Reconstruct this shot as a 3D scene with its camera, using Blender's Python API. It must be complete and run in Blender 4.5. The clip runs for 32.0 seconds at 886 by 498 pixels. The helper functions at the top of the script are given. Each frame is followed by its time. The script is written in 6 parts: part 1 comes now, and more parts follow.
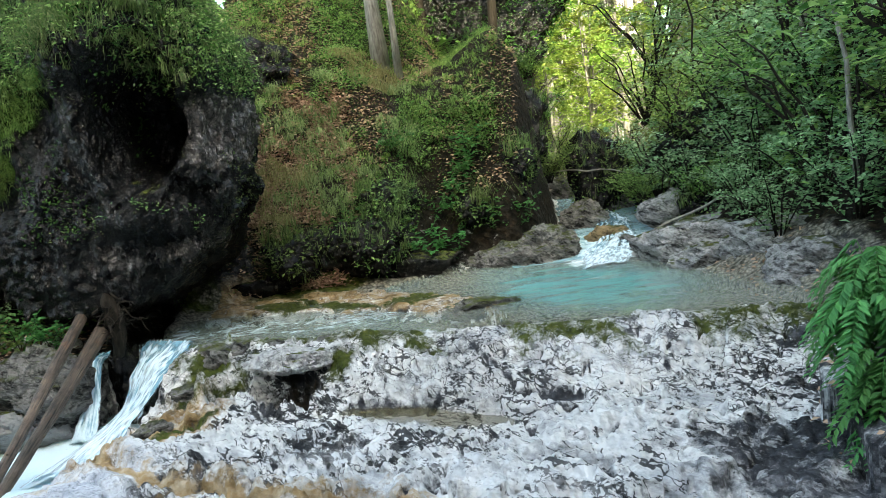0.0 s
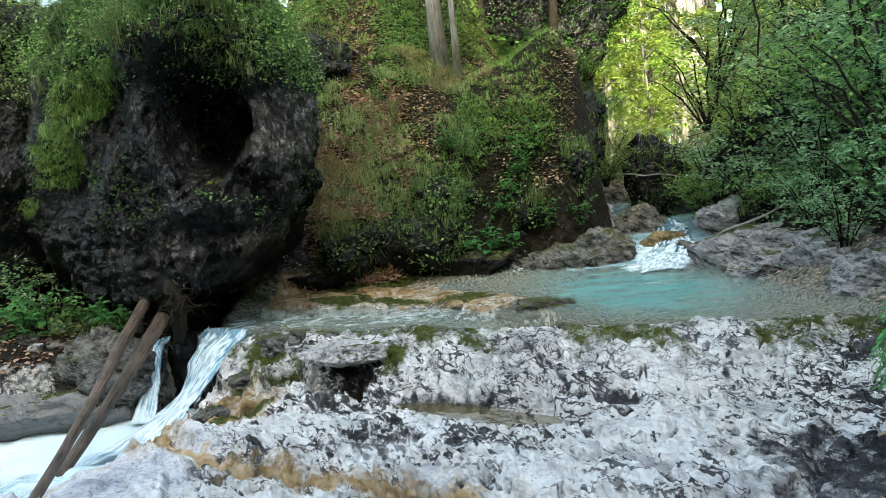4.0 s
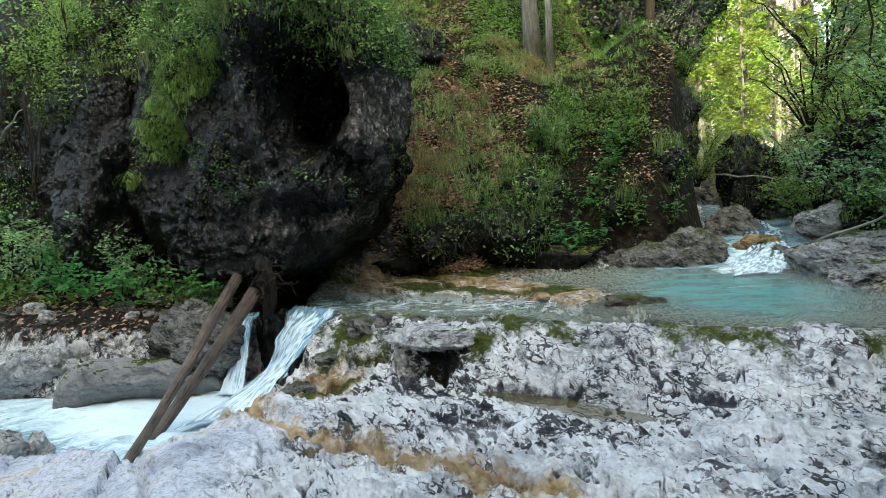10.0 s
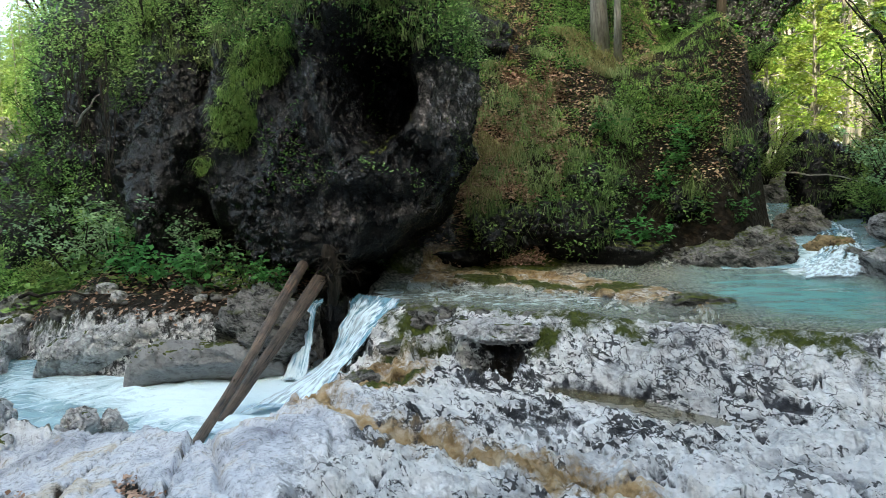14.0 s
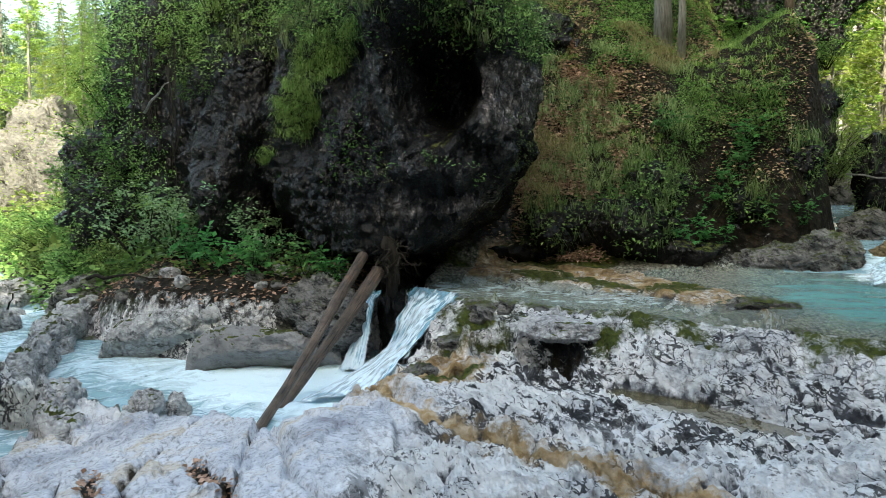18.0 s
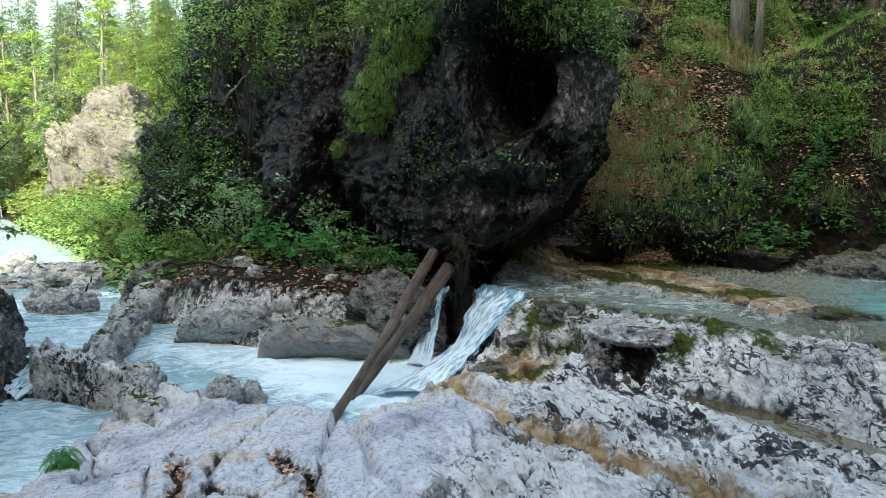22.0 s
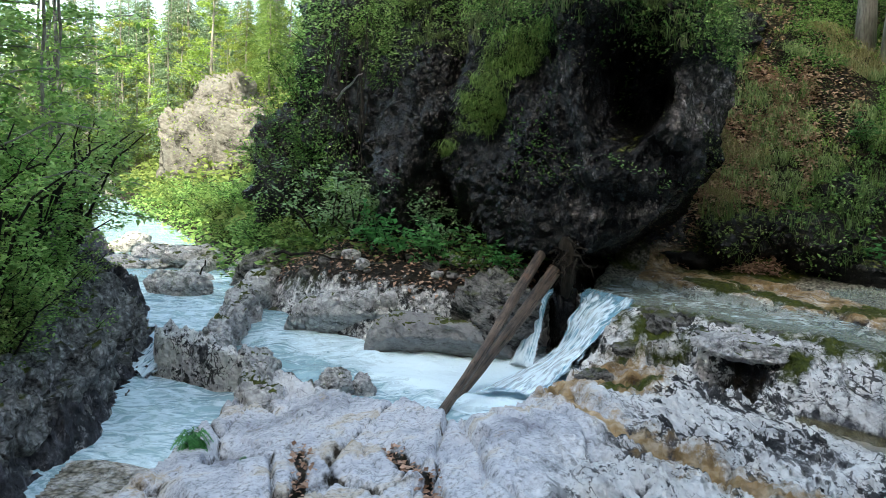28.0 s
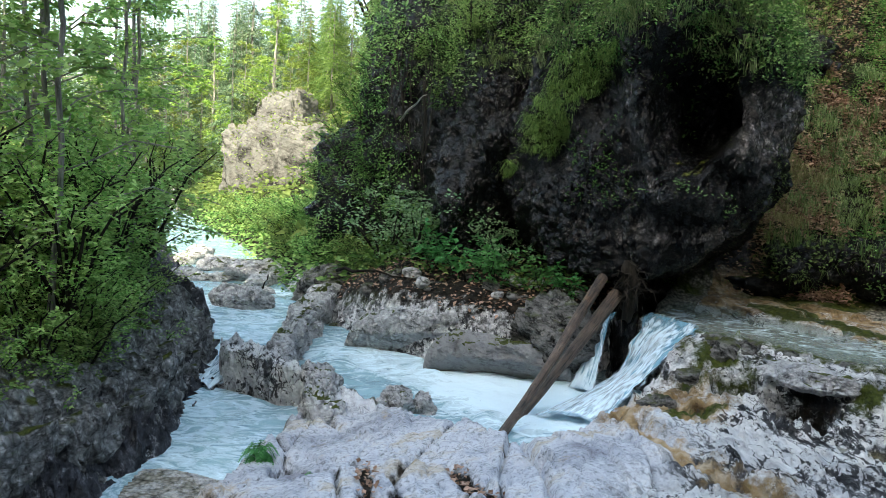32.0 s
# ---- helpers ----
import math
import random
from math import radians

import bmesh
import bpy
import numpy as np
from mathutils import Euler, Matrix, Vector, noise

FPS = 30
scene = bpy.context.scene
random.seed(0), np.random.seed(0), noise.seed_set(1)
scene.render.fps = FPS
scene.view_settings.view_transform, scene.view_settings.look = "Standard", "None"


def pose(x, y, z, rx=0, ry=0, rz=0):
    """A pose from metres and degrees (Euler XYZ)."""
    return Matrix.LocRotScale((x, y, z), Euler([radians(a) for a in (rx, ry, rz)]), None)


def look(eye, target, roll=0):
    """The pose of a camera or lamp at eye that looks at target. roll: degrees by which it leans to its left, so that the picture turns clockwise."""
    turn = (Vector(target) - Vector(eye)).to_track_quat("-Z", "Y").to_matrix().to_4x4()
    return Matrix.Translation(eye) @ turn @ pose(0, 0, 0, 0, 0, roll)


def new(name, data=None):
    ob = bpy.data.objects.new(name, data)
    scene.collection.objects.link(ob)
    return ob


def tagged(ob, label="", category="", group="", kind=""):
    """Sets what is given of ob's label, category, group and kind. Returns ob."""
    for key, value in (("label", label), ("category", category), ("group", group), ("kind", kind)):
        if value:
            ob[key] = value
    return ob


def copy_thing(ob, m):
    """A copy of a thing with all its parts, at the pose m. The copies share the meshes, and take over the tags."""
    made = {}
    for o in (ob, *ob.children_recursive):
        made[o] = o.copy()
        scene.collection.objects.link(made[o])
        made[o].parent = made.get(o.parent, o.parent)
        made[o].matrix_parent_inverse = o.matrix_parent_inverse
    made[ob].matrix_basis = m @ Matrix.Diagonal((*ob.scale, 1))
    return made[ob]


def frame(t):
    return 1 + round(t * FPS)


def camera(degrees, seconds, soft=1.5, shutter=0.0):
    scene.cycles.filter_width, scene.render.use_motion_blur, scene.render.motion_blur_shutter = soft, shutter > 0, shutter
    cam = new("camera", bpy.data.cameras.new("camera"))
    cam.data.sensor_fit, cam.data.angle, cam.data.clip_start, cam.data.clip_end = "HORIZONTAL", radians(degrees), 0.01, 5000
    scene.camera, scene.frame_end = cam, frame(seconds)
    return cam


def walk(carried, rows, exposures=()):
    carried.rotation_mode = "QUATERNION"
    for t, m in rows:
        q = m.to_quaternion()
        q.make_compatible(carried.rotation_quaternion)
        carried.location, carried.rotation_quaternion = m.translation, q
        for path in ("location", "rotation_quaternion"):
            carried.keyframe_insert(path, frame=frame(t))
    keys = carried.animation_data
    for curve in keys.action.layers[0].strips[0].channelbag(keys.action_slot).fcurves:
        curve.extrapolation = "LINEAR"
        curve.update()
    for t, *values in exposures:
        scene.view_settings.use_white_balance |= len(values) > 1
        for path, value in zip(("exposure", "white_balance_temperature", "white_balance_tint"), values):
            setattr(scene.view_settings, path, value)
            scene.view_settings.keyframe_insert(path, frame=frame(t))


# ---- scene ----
LENS = 58.0
cam = camera(LENS, 32.0, soft=0.75)
ROWS = [
    (0.0, 0.000, 0.000, 1.350, 84.95, 7.47, -0.66),
    (1.0, -0.007, -0.016, 1.353, 85.02, 7.28, 0.23),
    (2.0, -0.019, -0.032, 1.352, 85.21, 6.86, 1.06),
    (3.0, -0.047, -0.028, 1.343, 85.39, 6.35, 2.00),
    (3.5, -0.064, -0.026, 1.339, 85.42, 6.04, 2.48),
    (5.5, -0.130, -0.005, 1.317, 85.43, 5.09, 4.46),
    (6.0, -0.145, -0.001, 1.311, 85.43, 4.87, 4.91),
    (7.0, -0.173, 0.005, 1.301, 85.44, 4.40, 5.81),
    (8.0, -0.200, 0.009, 1.293, 85.45, 3.95, 6.61),
    (9.0, -0.230, 0.009, 1.287, 85.48, 3.59, 7.47),
    (10.0, -0.263, 0.009, 1.283, 85.46, 3.24, 8.37),
    (11.0, -0.295, 0.011, 1.290, 85.34, 2.95, 9.34),
    (12.0, -0.332, 0.013, 1.298, 85.18, 2.71, 10.35),
    (13.0, -0.366, 0.013, 1.302, 85.05, 2.40, 11.31),
    (14.0, -0.405, 0.007, 1.311, 84.90, 1.91, 12.16),
    (14.5, -0.425, 0.003, 1.316, 84.83, 1.64, 12.57),
    (16.5, -0.495, -0.016, 1.331, 84.57, 0.88, 14.24),
    (17.0, -0.515, -0.018, 1.337, 84.49, 0.77, 14.64),
    (18.0, -0.549, -0.028, 1.356, 84.29, 0.55, 15.52),
    (19.0, -0.589, -0.045, 1.372, 84.15, 0.17, 16.37),
    (20.0, -0.634, -0.067, 1.380, 84.06, -0.14, 17.32),
    (21.0, -0.677, -0.093, 1.399, 83.89, -0.51, 18.33),
    (22.0, -0.715, -0.118, 1.422, 83.68, -0.81, 19.45),
    (23.0, -0.748, -0.145, 1.442, 83.53, -1.15, 20.52),
    (24.0, -0.782, -0.172, 1.465, 83.40, -1.40, 21.61),
    (25.0, -0.808, -0.200, 1.489, 83.26, -1.70, 22.67),
    (25.5, -0.823, -0.212, 1.498, 83.19, -1.88, 23.18),
    (27.5, -0.876, -0.267, 1.528, 82.87, -2.42, 25.32),
    (28.0, -0.887, -0.278, 1.532, 82.82, -2.54, 25.91),
    (29.0, -0.905, -0.293, 1.541, 82.85, -2.83, 27.02),
    (30.0, -0.922, -0.306, 1.551, 83.05, -3.05, 28.12),
    (31.0, -0.941, -0.332, 1.560, 83.39, -3.15, 29.03),
    (32.0, -0.952, -0.368, 1.570, 83.83, -3.30, 29.79),
]
walk(cam, [(t, pose(*p)) for t, *p in ROWS], exposures=[(0.0, 3.0, 8200, -2), (7.0, 2.83, 8100, -1.5), (14.0, 2.67, 8050, -1), (25.0, 2.42, 7700, 0), (32.0, 2.42, 7550, 1)])

# ---- world and sun: an unseen hill, added behind, shades the gorge floor; the far valley lies in the sun ----
SUN_EL, SUN_AZ = 42.0, 172.0            # degrees above the horizon; clockwise from +y
world = bpy.data.worlds.new("sky")
scene.world = world
world.use_nodes = True
wn = world.node_tree.nodes
sky = wn.new("ShaderNodeTexSky")
sky.sky_type, sky.sun_disc = "NISHITA", False
sky.sun_elevation, sky.sun_rotation = radians(SUN_EL), radians(SUN_AZ)
sky.air_density, sky.dust_density, sky.ozone_density = 1.0, 2.5, 1.0
wn["Background"].inputs["Strength"].default_value = 0.15
world.node_tree.links.new(sky.outputs[0], wn["Background"].inputs[0])
sun_data = bpy.data.lights.new("sun", "SUN")
sun_data.energy, sun_data.angle, sun_data.color = 1.8, radians(0.6), (1.0, 0.93, 0.8)
sun = new("sun", sun_data)
sa, se = radians(SUN_AZ), radians(SUN_EL)
sun.matrix_world = look((math.sin(sa) * math.cos(se) * 60, math.cos(sa) * math.cos(se) * 60, math.sin(se) * 60), (0, 0, 0))

# ---- noise ----
RNG = np.random.default_rng(7)
PERM = RNG.permutation(4096)
VALS = RNG.random(4096)


def vnoise(p, scale, seed=0):
    """Smooth value noise, 0 to 1, at the points p (n, 3)."""
    q = np.asarray(p, float) * scale + seed * 17.31
    i = np.floor(q).astype(int)
    f = q - i
    f = f * f * (3 - 2 * f)
    out = np.zeros(len(q))
    for dx in (0, 1):
        for dy in (0, 1):
            for dz in (0, 1):
                h = PERM[(PERM[(PERM[(i[:, 0] + dx) & 4095] + i[:, 1] + dy) & 4095] + i[:, 2] + dz) & 4095]
                w = (f[:, 0] if dx else 1 - f[:, 0]) * (f[:, 1] if dy else 1 - f[:, 1]) * (f[:, 2] if dz else 1 - f[:, 2])
                out += w * VALS[h]
    return out


def fbm(p, scale, octaves=4, seed=0, ridged=False):
    out, amp, tot = 0, 1.0, 0
    for o in range(octaves):
        v = vnoise(p, scale * 2 ** o, seed + o)
        v = 1 - abs(2 * v - 1) if ridged else v
        out, tot, amp = out + v * amp, tot + amp, amp * 0.5
    return out / tot


def smooth(a, b, x):
    t = np.clip((x - a) / (b - a), 0, 1)
    return t * t * (3 - 2 * t)


def cells(x, y, scale, seed=0):
    """How far the edge between two cells of a Voronoi pattern is, 0 at the edge."""
    px, py = x * scale + seed * 3.7, y * scale + seed * 5.1
    ix, iy = np.floor(px).astype(int), np.floor(py).astype(int)
    f1, f2 = np.full(x.shape, 9.0), np.full(x.shape, 9.0)
    for dx in (-1, 0, 1):
        for dy in (-1, 0, 1):
            h = PERM[(PERM[(ix + dx) & 4095] + iy + dy) & 4095]
            d = np.hypot(ix + dx + VALS[h] - px, iy + dy + VALS[(h + 1717) & 4095] - py)
            f2 = np.where(d < f1, f1, np.minimum(f2, d))
            f1 = np.minimum(f1, d)
    return f2 - f1


def facets(p, scale, seed=0):
    """Broken-rock noise: every Voronoi cell is a tilted plane; also how far the cell's edge is."""
    q = np.asarray(p, float) * scale + seed * 7.31
    i = np.floor(q).astype(int)
    f1, f2, val = np.full(len(q), 99.0), np.full(len(q), 99.0), np.zeros(len(q))
    for dx in (-1, 0, 1):
        for dy in (-1, 0, 1):
            for dz in (-1, 0, 1):
                h = PERM[(PERM[(PERM[(i[:, 0] + dx) & 4095] + i[:, 1] + dy) & 4095] + i[:, 2] + dz) & 4095]
                ex = q[:, 0] - i[:, 0] - dx - VALS[h]
                ey = q[:, 1] - i[:, 1] - dy - VALS[(h + 911) & 4095]
                ez = q[:, 2] - i[:, 2] - dz - VALS[(h + 1777) & 4095]
                d = ex * ex + ey * ey + ez * ez
                v = (VALS[(h + 300) & 4095] - 0.5) * ex + (VALS[(h + 700) & 4095] - 0.5) * ey + (VALS[(h + 1300) & 4095] - 0.5) * ez + 0.5 * (VALS[(h + 2100) & 4095] - 0.5)
                near = d < f1
                f2 = np.where(near, f1, np.minimum(f2, d))
                val, f1 = np.where(near, v, val), np.where(near, d, f1)
    return val * 1.6, np.sqrt(f2) - np.sqrt(f1)


def crags(p, scale, seed=0, crack=0.25):
    """Facets at three scales with open joints, about -1 to 1."""
    a, ea = facets(p + 0.12 / scale * (np.stack([vnoise(p, scale * 2.5, seed + k) for k in (1, 2, 3)], 1) - 0.5) * 2, scale, seed)
    b, eb = facets(p, scale * 2.7, seed + 4)
    c, ec = facets(p, scale * 6.5, seed + 8)
    return a + 0.5 * b + 0.22 * c - crack * (np.clip(1 - ea / 0.12, 0, 1) + 0.5 * np.clip(1 - eb / 0.14, 0, 1))


def line_distance(x, y, pts):
    """Signed distance to a polyline: positive on its left, going along it."""
    best, sign = np.full(x.shape, 1e9), np.ones(x.shape)
    for (ax, ay), (bx, by) in zip(pts[:-1], pts[1:]):
        dx, dy = bx - ax, by - ay
        t = np.clip(((x - ax) * dx + (y - ay) * dy) / (dx * dx + dy * dy), 0, 1)
        d = np.hypot(x - ax - t * dx, y - ay - t * dy)
        s = np.sign(dx * (y - ay) - dy * (x - ax))
        near = d < best
        best, sign = np.where(near, d, best), np.where(near, s, sign)
    return best * sign


# ---- mesh helpers ----
def mesh_np(name, verts, faces, mat=None, shade=True, attrs=None, uv=None):
    """A mesh from numpy arrays: verts (n, 3), faces (m, 3 or 4)."""
    me = bpy.data.meshes.new(name)
    verts, faces = np.asarray(verts, np.float32), np.asarray(faces, np.int32)
    k = faces.shape[1]
    me.vertices.add(len(verts))
    me.vertices.foreach_set("co", verts.ravel())
    me.loops.add(faces.size)
    me.loops.foreach_set("vertex_index", faces.ravel())
    me.polygons.add(len(faces))
    me.polygons.foreach_set("loop_start", np.arange(0, faces.size, k, dtype=np.int32))
    me.polygons.foreach_set("use_smooth", np.full(len(faces), shade))
    for key, val in (attrs or {}).items():
        me.attributes.new(key, "FLOAT", "POINT").data.foreach_set("value", np.asarray(val, np.float32))
    if uv is not None:
        me.uv_layers.new(name="flow").data.foreach_set("uv", np.asarray(uv, np.float32)[faces.ravel()].ravel())
    me.update(calc_edges=True)
    if mat:
        me.materials.append(mat)
    return me


def part(name, me, parent, label=""):
    ob = new(name, me)
    ob.parent = parent
    if label:
        ob["label"] = label
    return ob


def grid_faces(nu, nv, wrap=False):
    i = np.arange(nu if wrap else nu - 1)[:, None]
    j = np.arange(nv - 1)[None, :]
    a, b = i * nv + j, ((i + 1) % nu) * nv + j
    return np.stack([a, b, b + 1, a + 1], -1).reshape(-1, 4)


def tube(points, radii, sides=8):
    """verts and faces of a tapered tube along the points, closed at both ends."""
    pts = np.asarray(points, float)
    n = len(pts)
    tan = np.gradient(pts, axis=0)
    tan /= np.linalg.norm(tan, axis=1)[:, None] + 1e-9
    ref = np.where(abs(tan[:, 2:3]) > 0.9, np.array([[1.0, 0, 0]]), np.array([[0, 0, 1.0]]))
    u = np.cross(tan, ref)
    u /= np.linalg.norm(u, axis=1)[:, None] + 1e-9
    v = np.cross(tan, u)
    a = np.linspace(0, 2 * np.pi, sides, endpoint=False)
    r = np.asarray(radii, float).reshape(n, -1)
    ring = pts[:, None] + r[:, :, None] * (np.cos(a)[None, :, None] * u[:, None] + np.sin(a)[None, :, None] * v[:, None])
    verts = np.concatenate([ring.reshape(-1, 3), pts[:1], pts[-1:]])
    f = []
    for i in range(n - 1):
        for j in range(sides):
            k = (j + 1) % sides
            f.append((i * sides + j, i * sides + k, (i + 1) * sides + k, (i + 1) * sides + j))
    c0, c1 = n * sides, n * sides + 1
    for j in range(sides):
        k = (j + 1) % sides
        f.append((c0, k, j, j))
        f.append((c1, (n - 1) * sides + j, (n - 1) * sides + k, (n - 1) * sides + k))
    return verts, np.array(f)


def tri(f):
    """quads (some of them folded into triangles) as triangles"""
    f = np.asarray(f)
    t = np.concatenate([f[:, [0, 1, 2]], f[:, [0, 2, 3]]])
    return t[(t[:, 0] != t[:, 1]) & (t[:, 1] != t[:, 2]) & (t[:, 0] != t[:, 2])]


def join(pieces):
    vs, fs, n = [], [], 0
    for v, f in pieces:
        vs.append(v)
        fs.append(np.asarray(f) + n)
        n += len(v)
    return np.concatenate(vs), np.concatenate(fs)


def leaves_mesh(pos, way, up, length, width, fold=0.25, droop=0.0):
    """Leaf blades, each of two triangles, folded along the midrib."""
    pos, way, up = (np.asarray(a, float) for a in (pos, way, up))
    way = way / (np.linalg.norm(way, axis=1)[:, None] + 1e-9)
    side = np.cross(way, up)
    side /= np.linalg.norm(side, axis=1)[:, None] + 1e-9
    nor = np.cross(side, way)
    L, Wd = np.asarray(length)[:, None], np.asarray(width)[:, None]
    down = np.array([0, 0, 1.0])
    tip = pos + way * L - down * droop * L
    l = pos + way * L * 0.45 + side * Wd * 0.5 + nor * Wd * fold - down * droop * L * 0.2
    r = pos + way * L * 0.45 - side * Wd * 0.5 + nor * Wd * fold - down * droop * L * 0.2
    v = np.stack([pos, l, tip, r], 1).reshape(-1, 3)
    b = np.arange(len(pos))[:, None, None] * 4
    f = (b + np.array([[0, 2, 1], [0, 3, 2]])[None]).reshape(-1, 3)
    return v, f


def spike(a, b, r):
    """A thin three-sided twig."""
    a, b = np.asarray(a, float), np.asarray(b, float)
    d = (b - a) / (np.linalg.norm(b - a) + 1e-9)
    u = np.cross(d, (0.3, 0.5, 0.8))
    u /= np.linalg.norm(u) + 1e-9
    w = np.cross(d, u)
    v = np.stack([a + u * r, a - u * r * 0.5 + w * r * 0.87, a - u * r * 0.5 - w * r * 0.87, b])
    return v, np.array([[0, 1, 3], [1, 2, 3], [2, 0, 3]])


def unit(n, rng, zmin=-1.0):
    v = rng.normal(size=(n, 3))
    v[:, 2] = np.where(v[:, 2] < zmin, -v[:, 2], v[:, 2])
    return v / np.linalg.norm(v, axis=1)[:, None]


# ---- materials ----
def material(name):
    m = bpy.data.materials.new(name)
    m.use_nodes = True
    nt = m.node_tree
    return m, nt.nodes, nt.links, nt.nodes["Principled BSDF"]


def tex(nodes, links, kind, scale, detail=6.0, rough=0.6, coord="Object", stretch=None, distort=0.0, warp=0.0):
    co = nodes.new("ShaderNodeTexCoord")
    src = co.outputs[coord]
    if stretch:
        mp = nodes.new("ShaderNodeMapping")
        mp.inputs["Rotation"].default_value = stretch[1]
        mp.vector_type = "TEXTURE"
        mp.inputs["Scale"].default_value = [1 / q for q in stretch[0]]
        links.new(src, mp.inputs[0])
        src = mp.outputs[0]
    if warp:
        wn_ = nodes.new("ShaderNodeTexNoise")
        wn_.inputs["Scale"].default_value, wn_.inputs["Detail"].default_value = 3.0, 5.0
        links.new(src, wn_.inputs["Vector"])
        ad = nodes.new("ShaderNodeVectorMath")
        ad.operation = "MULTIPLY_ADD"
        ad.inputs[1].default_value = (warp, warp, warp)
        links.new(wn_.outputs["Color"], ad.inputs[0])
        links.new(src, ad.inputs[2])
        src = ad.outputs[0]
    t = nodes.new("ShaderNodeTexNoise" if kind == "noise" else "ShaderNodeTexVoronoi")
    t.inputs["Scale"].default_value = scale
    if kind == "noise":
        t.inputs["Detail"].default_value, t.inputs["Roughness"].default_value = detail, rough
        t.inputs["Distortion"].default_value = distort
    else:
        t.feature = "DISTANCE_TO_EDGE" if kind == "cracks" else "F1"
    links.new(src, t.inputs["Vector"])
    return t.outputs[0]


def ramp(nodes, links, src, stops):
    r = nodes.new("ShaderNodeValToRGB")
    el = r.color_ramp.elements
    while len(el) < len(stops):
        el.new(0.5)
    for e, (p, c) in zip(el, stops):
        e.position = p
        e.color = (c, c, c, 1) if isinstance(c, (int, float)) else (*c, 1)
    links.new(src, r.inputs[0])
    return r.outputs[0]


def mix(nodes, links, fac, a, b, mode="MIX"):
    n = nodes.new("ShaderNodeMix")
    n.data_type, n.blend_type = "RGBA", mode
    for sock, val in ((n.inputs[0], fac), (n.inputs[6], a), (n.inputs[7], b)):
        if isinstance(val, (int, float)):
            sock.default_value = val
        elif isinstance(val, tuple):
            sock.default_value = (*val, 1)
        else:
            links.new(val, sock)
    return n.outputs[2]


def bump(nodes, links, bsdf, src, strength, dist=0.02, prev=None):
    b = nodes.new("ShaderNodeBump")
    b.inputs["Strength"].default_value, b.inputs["Distance"].default_value = strength, dist
    links.new(src, b.inputs["Height"])
    if prev:
        links.new(prev, b.inputs["Normal"])
    links.new(b.outputs[0], bsdf.inputs["Normal"])
    return b.outputs[0]


def attr(nodes, name):
    a = nodes.new("ShaderNodeAttribute")
    a.attribute_name = name
    return a.outputs["Fac"]


def maths(nodes, links, op, a, b=0.0):
    n = nodes.new("ShaderNodeMath")
    n.operation = op
    for s, v in ((n.inputs[0], a), (n.inputs[1], b)):
        if isinstance(v, (int, float)):
            s.default_value = v
        else:
            links.new(v, s)
    return n.outputs[0]


def moss_by_slope(n, l, low=0.45, high=0.8):
    """0 to 1 where a surface faces up, broken by noise."""
    g = n.new("ShaderNodeNewGeometry")
    sx = n.new("ShaderNodeSeparateXYZ")
    l.new(g.outputs["Normal"], sx.inputs[0])
    v = maths(n, l, "ADD", sx.outputs[2], maths(n, l, "MULTIPLY", maths(n, l, "SUBTRACT", tex(n, l, "noise", 3.0), 0.5), 1.4))
    return ramp(n, l, v, [(low, 0.0), (high, 1.0)])


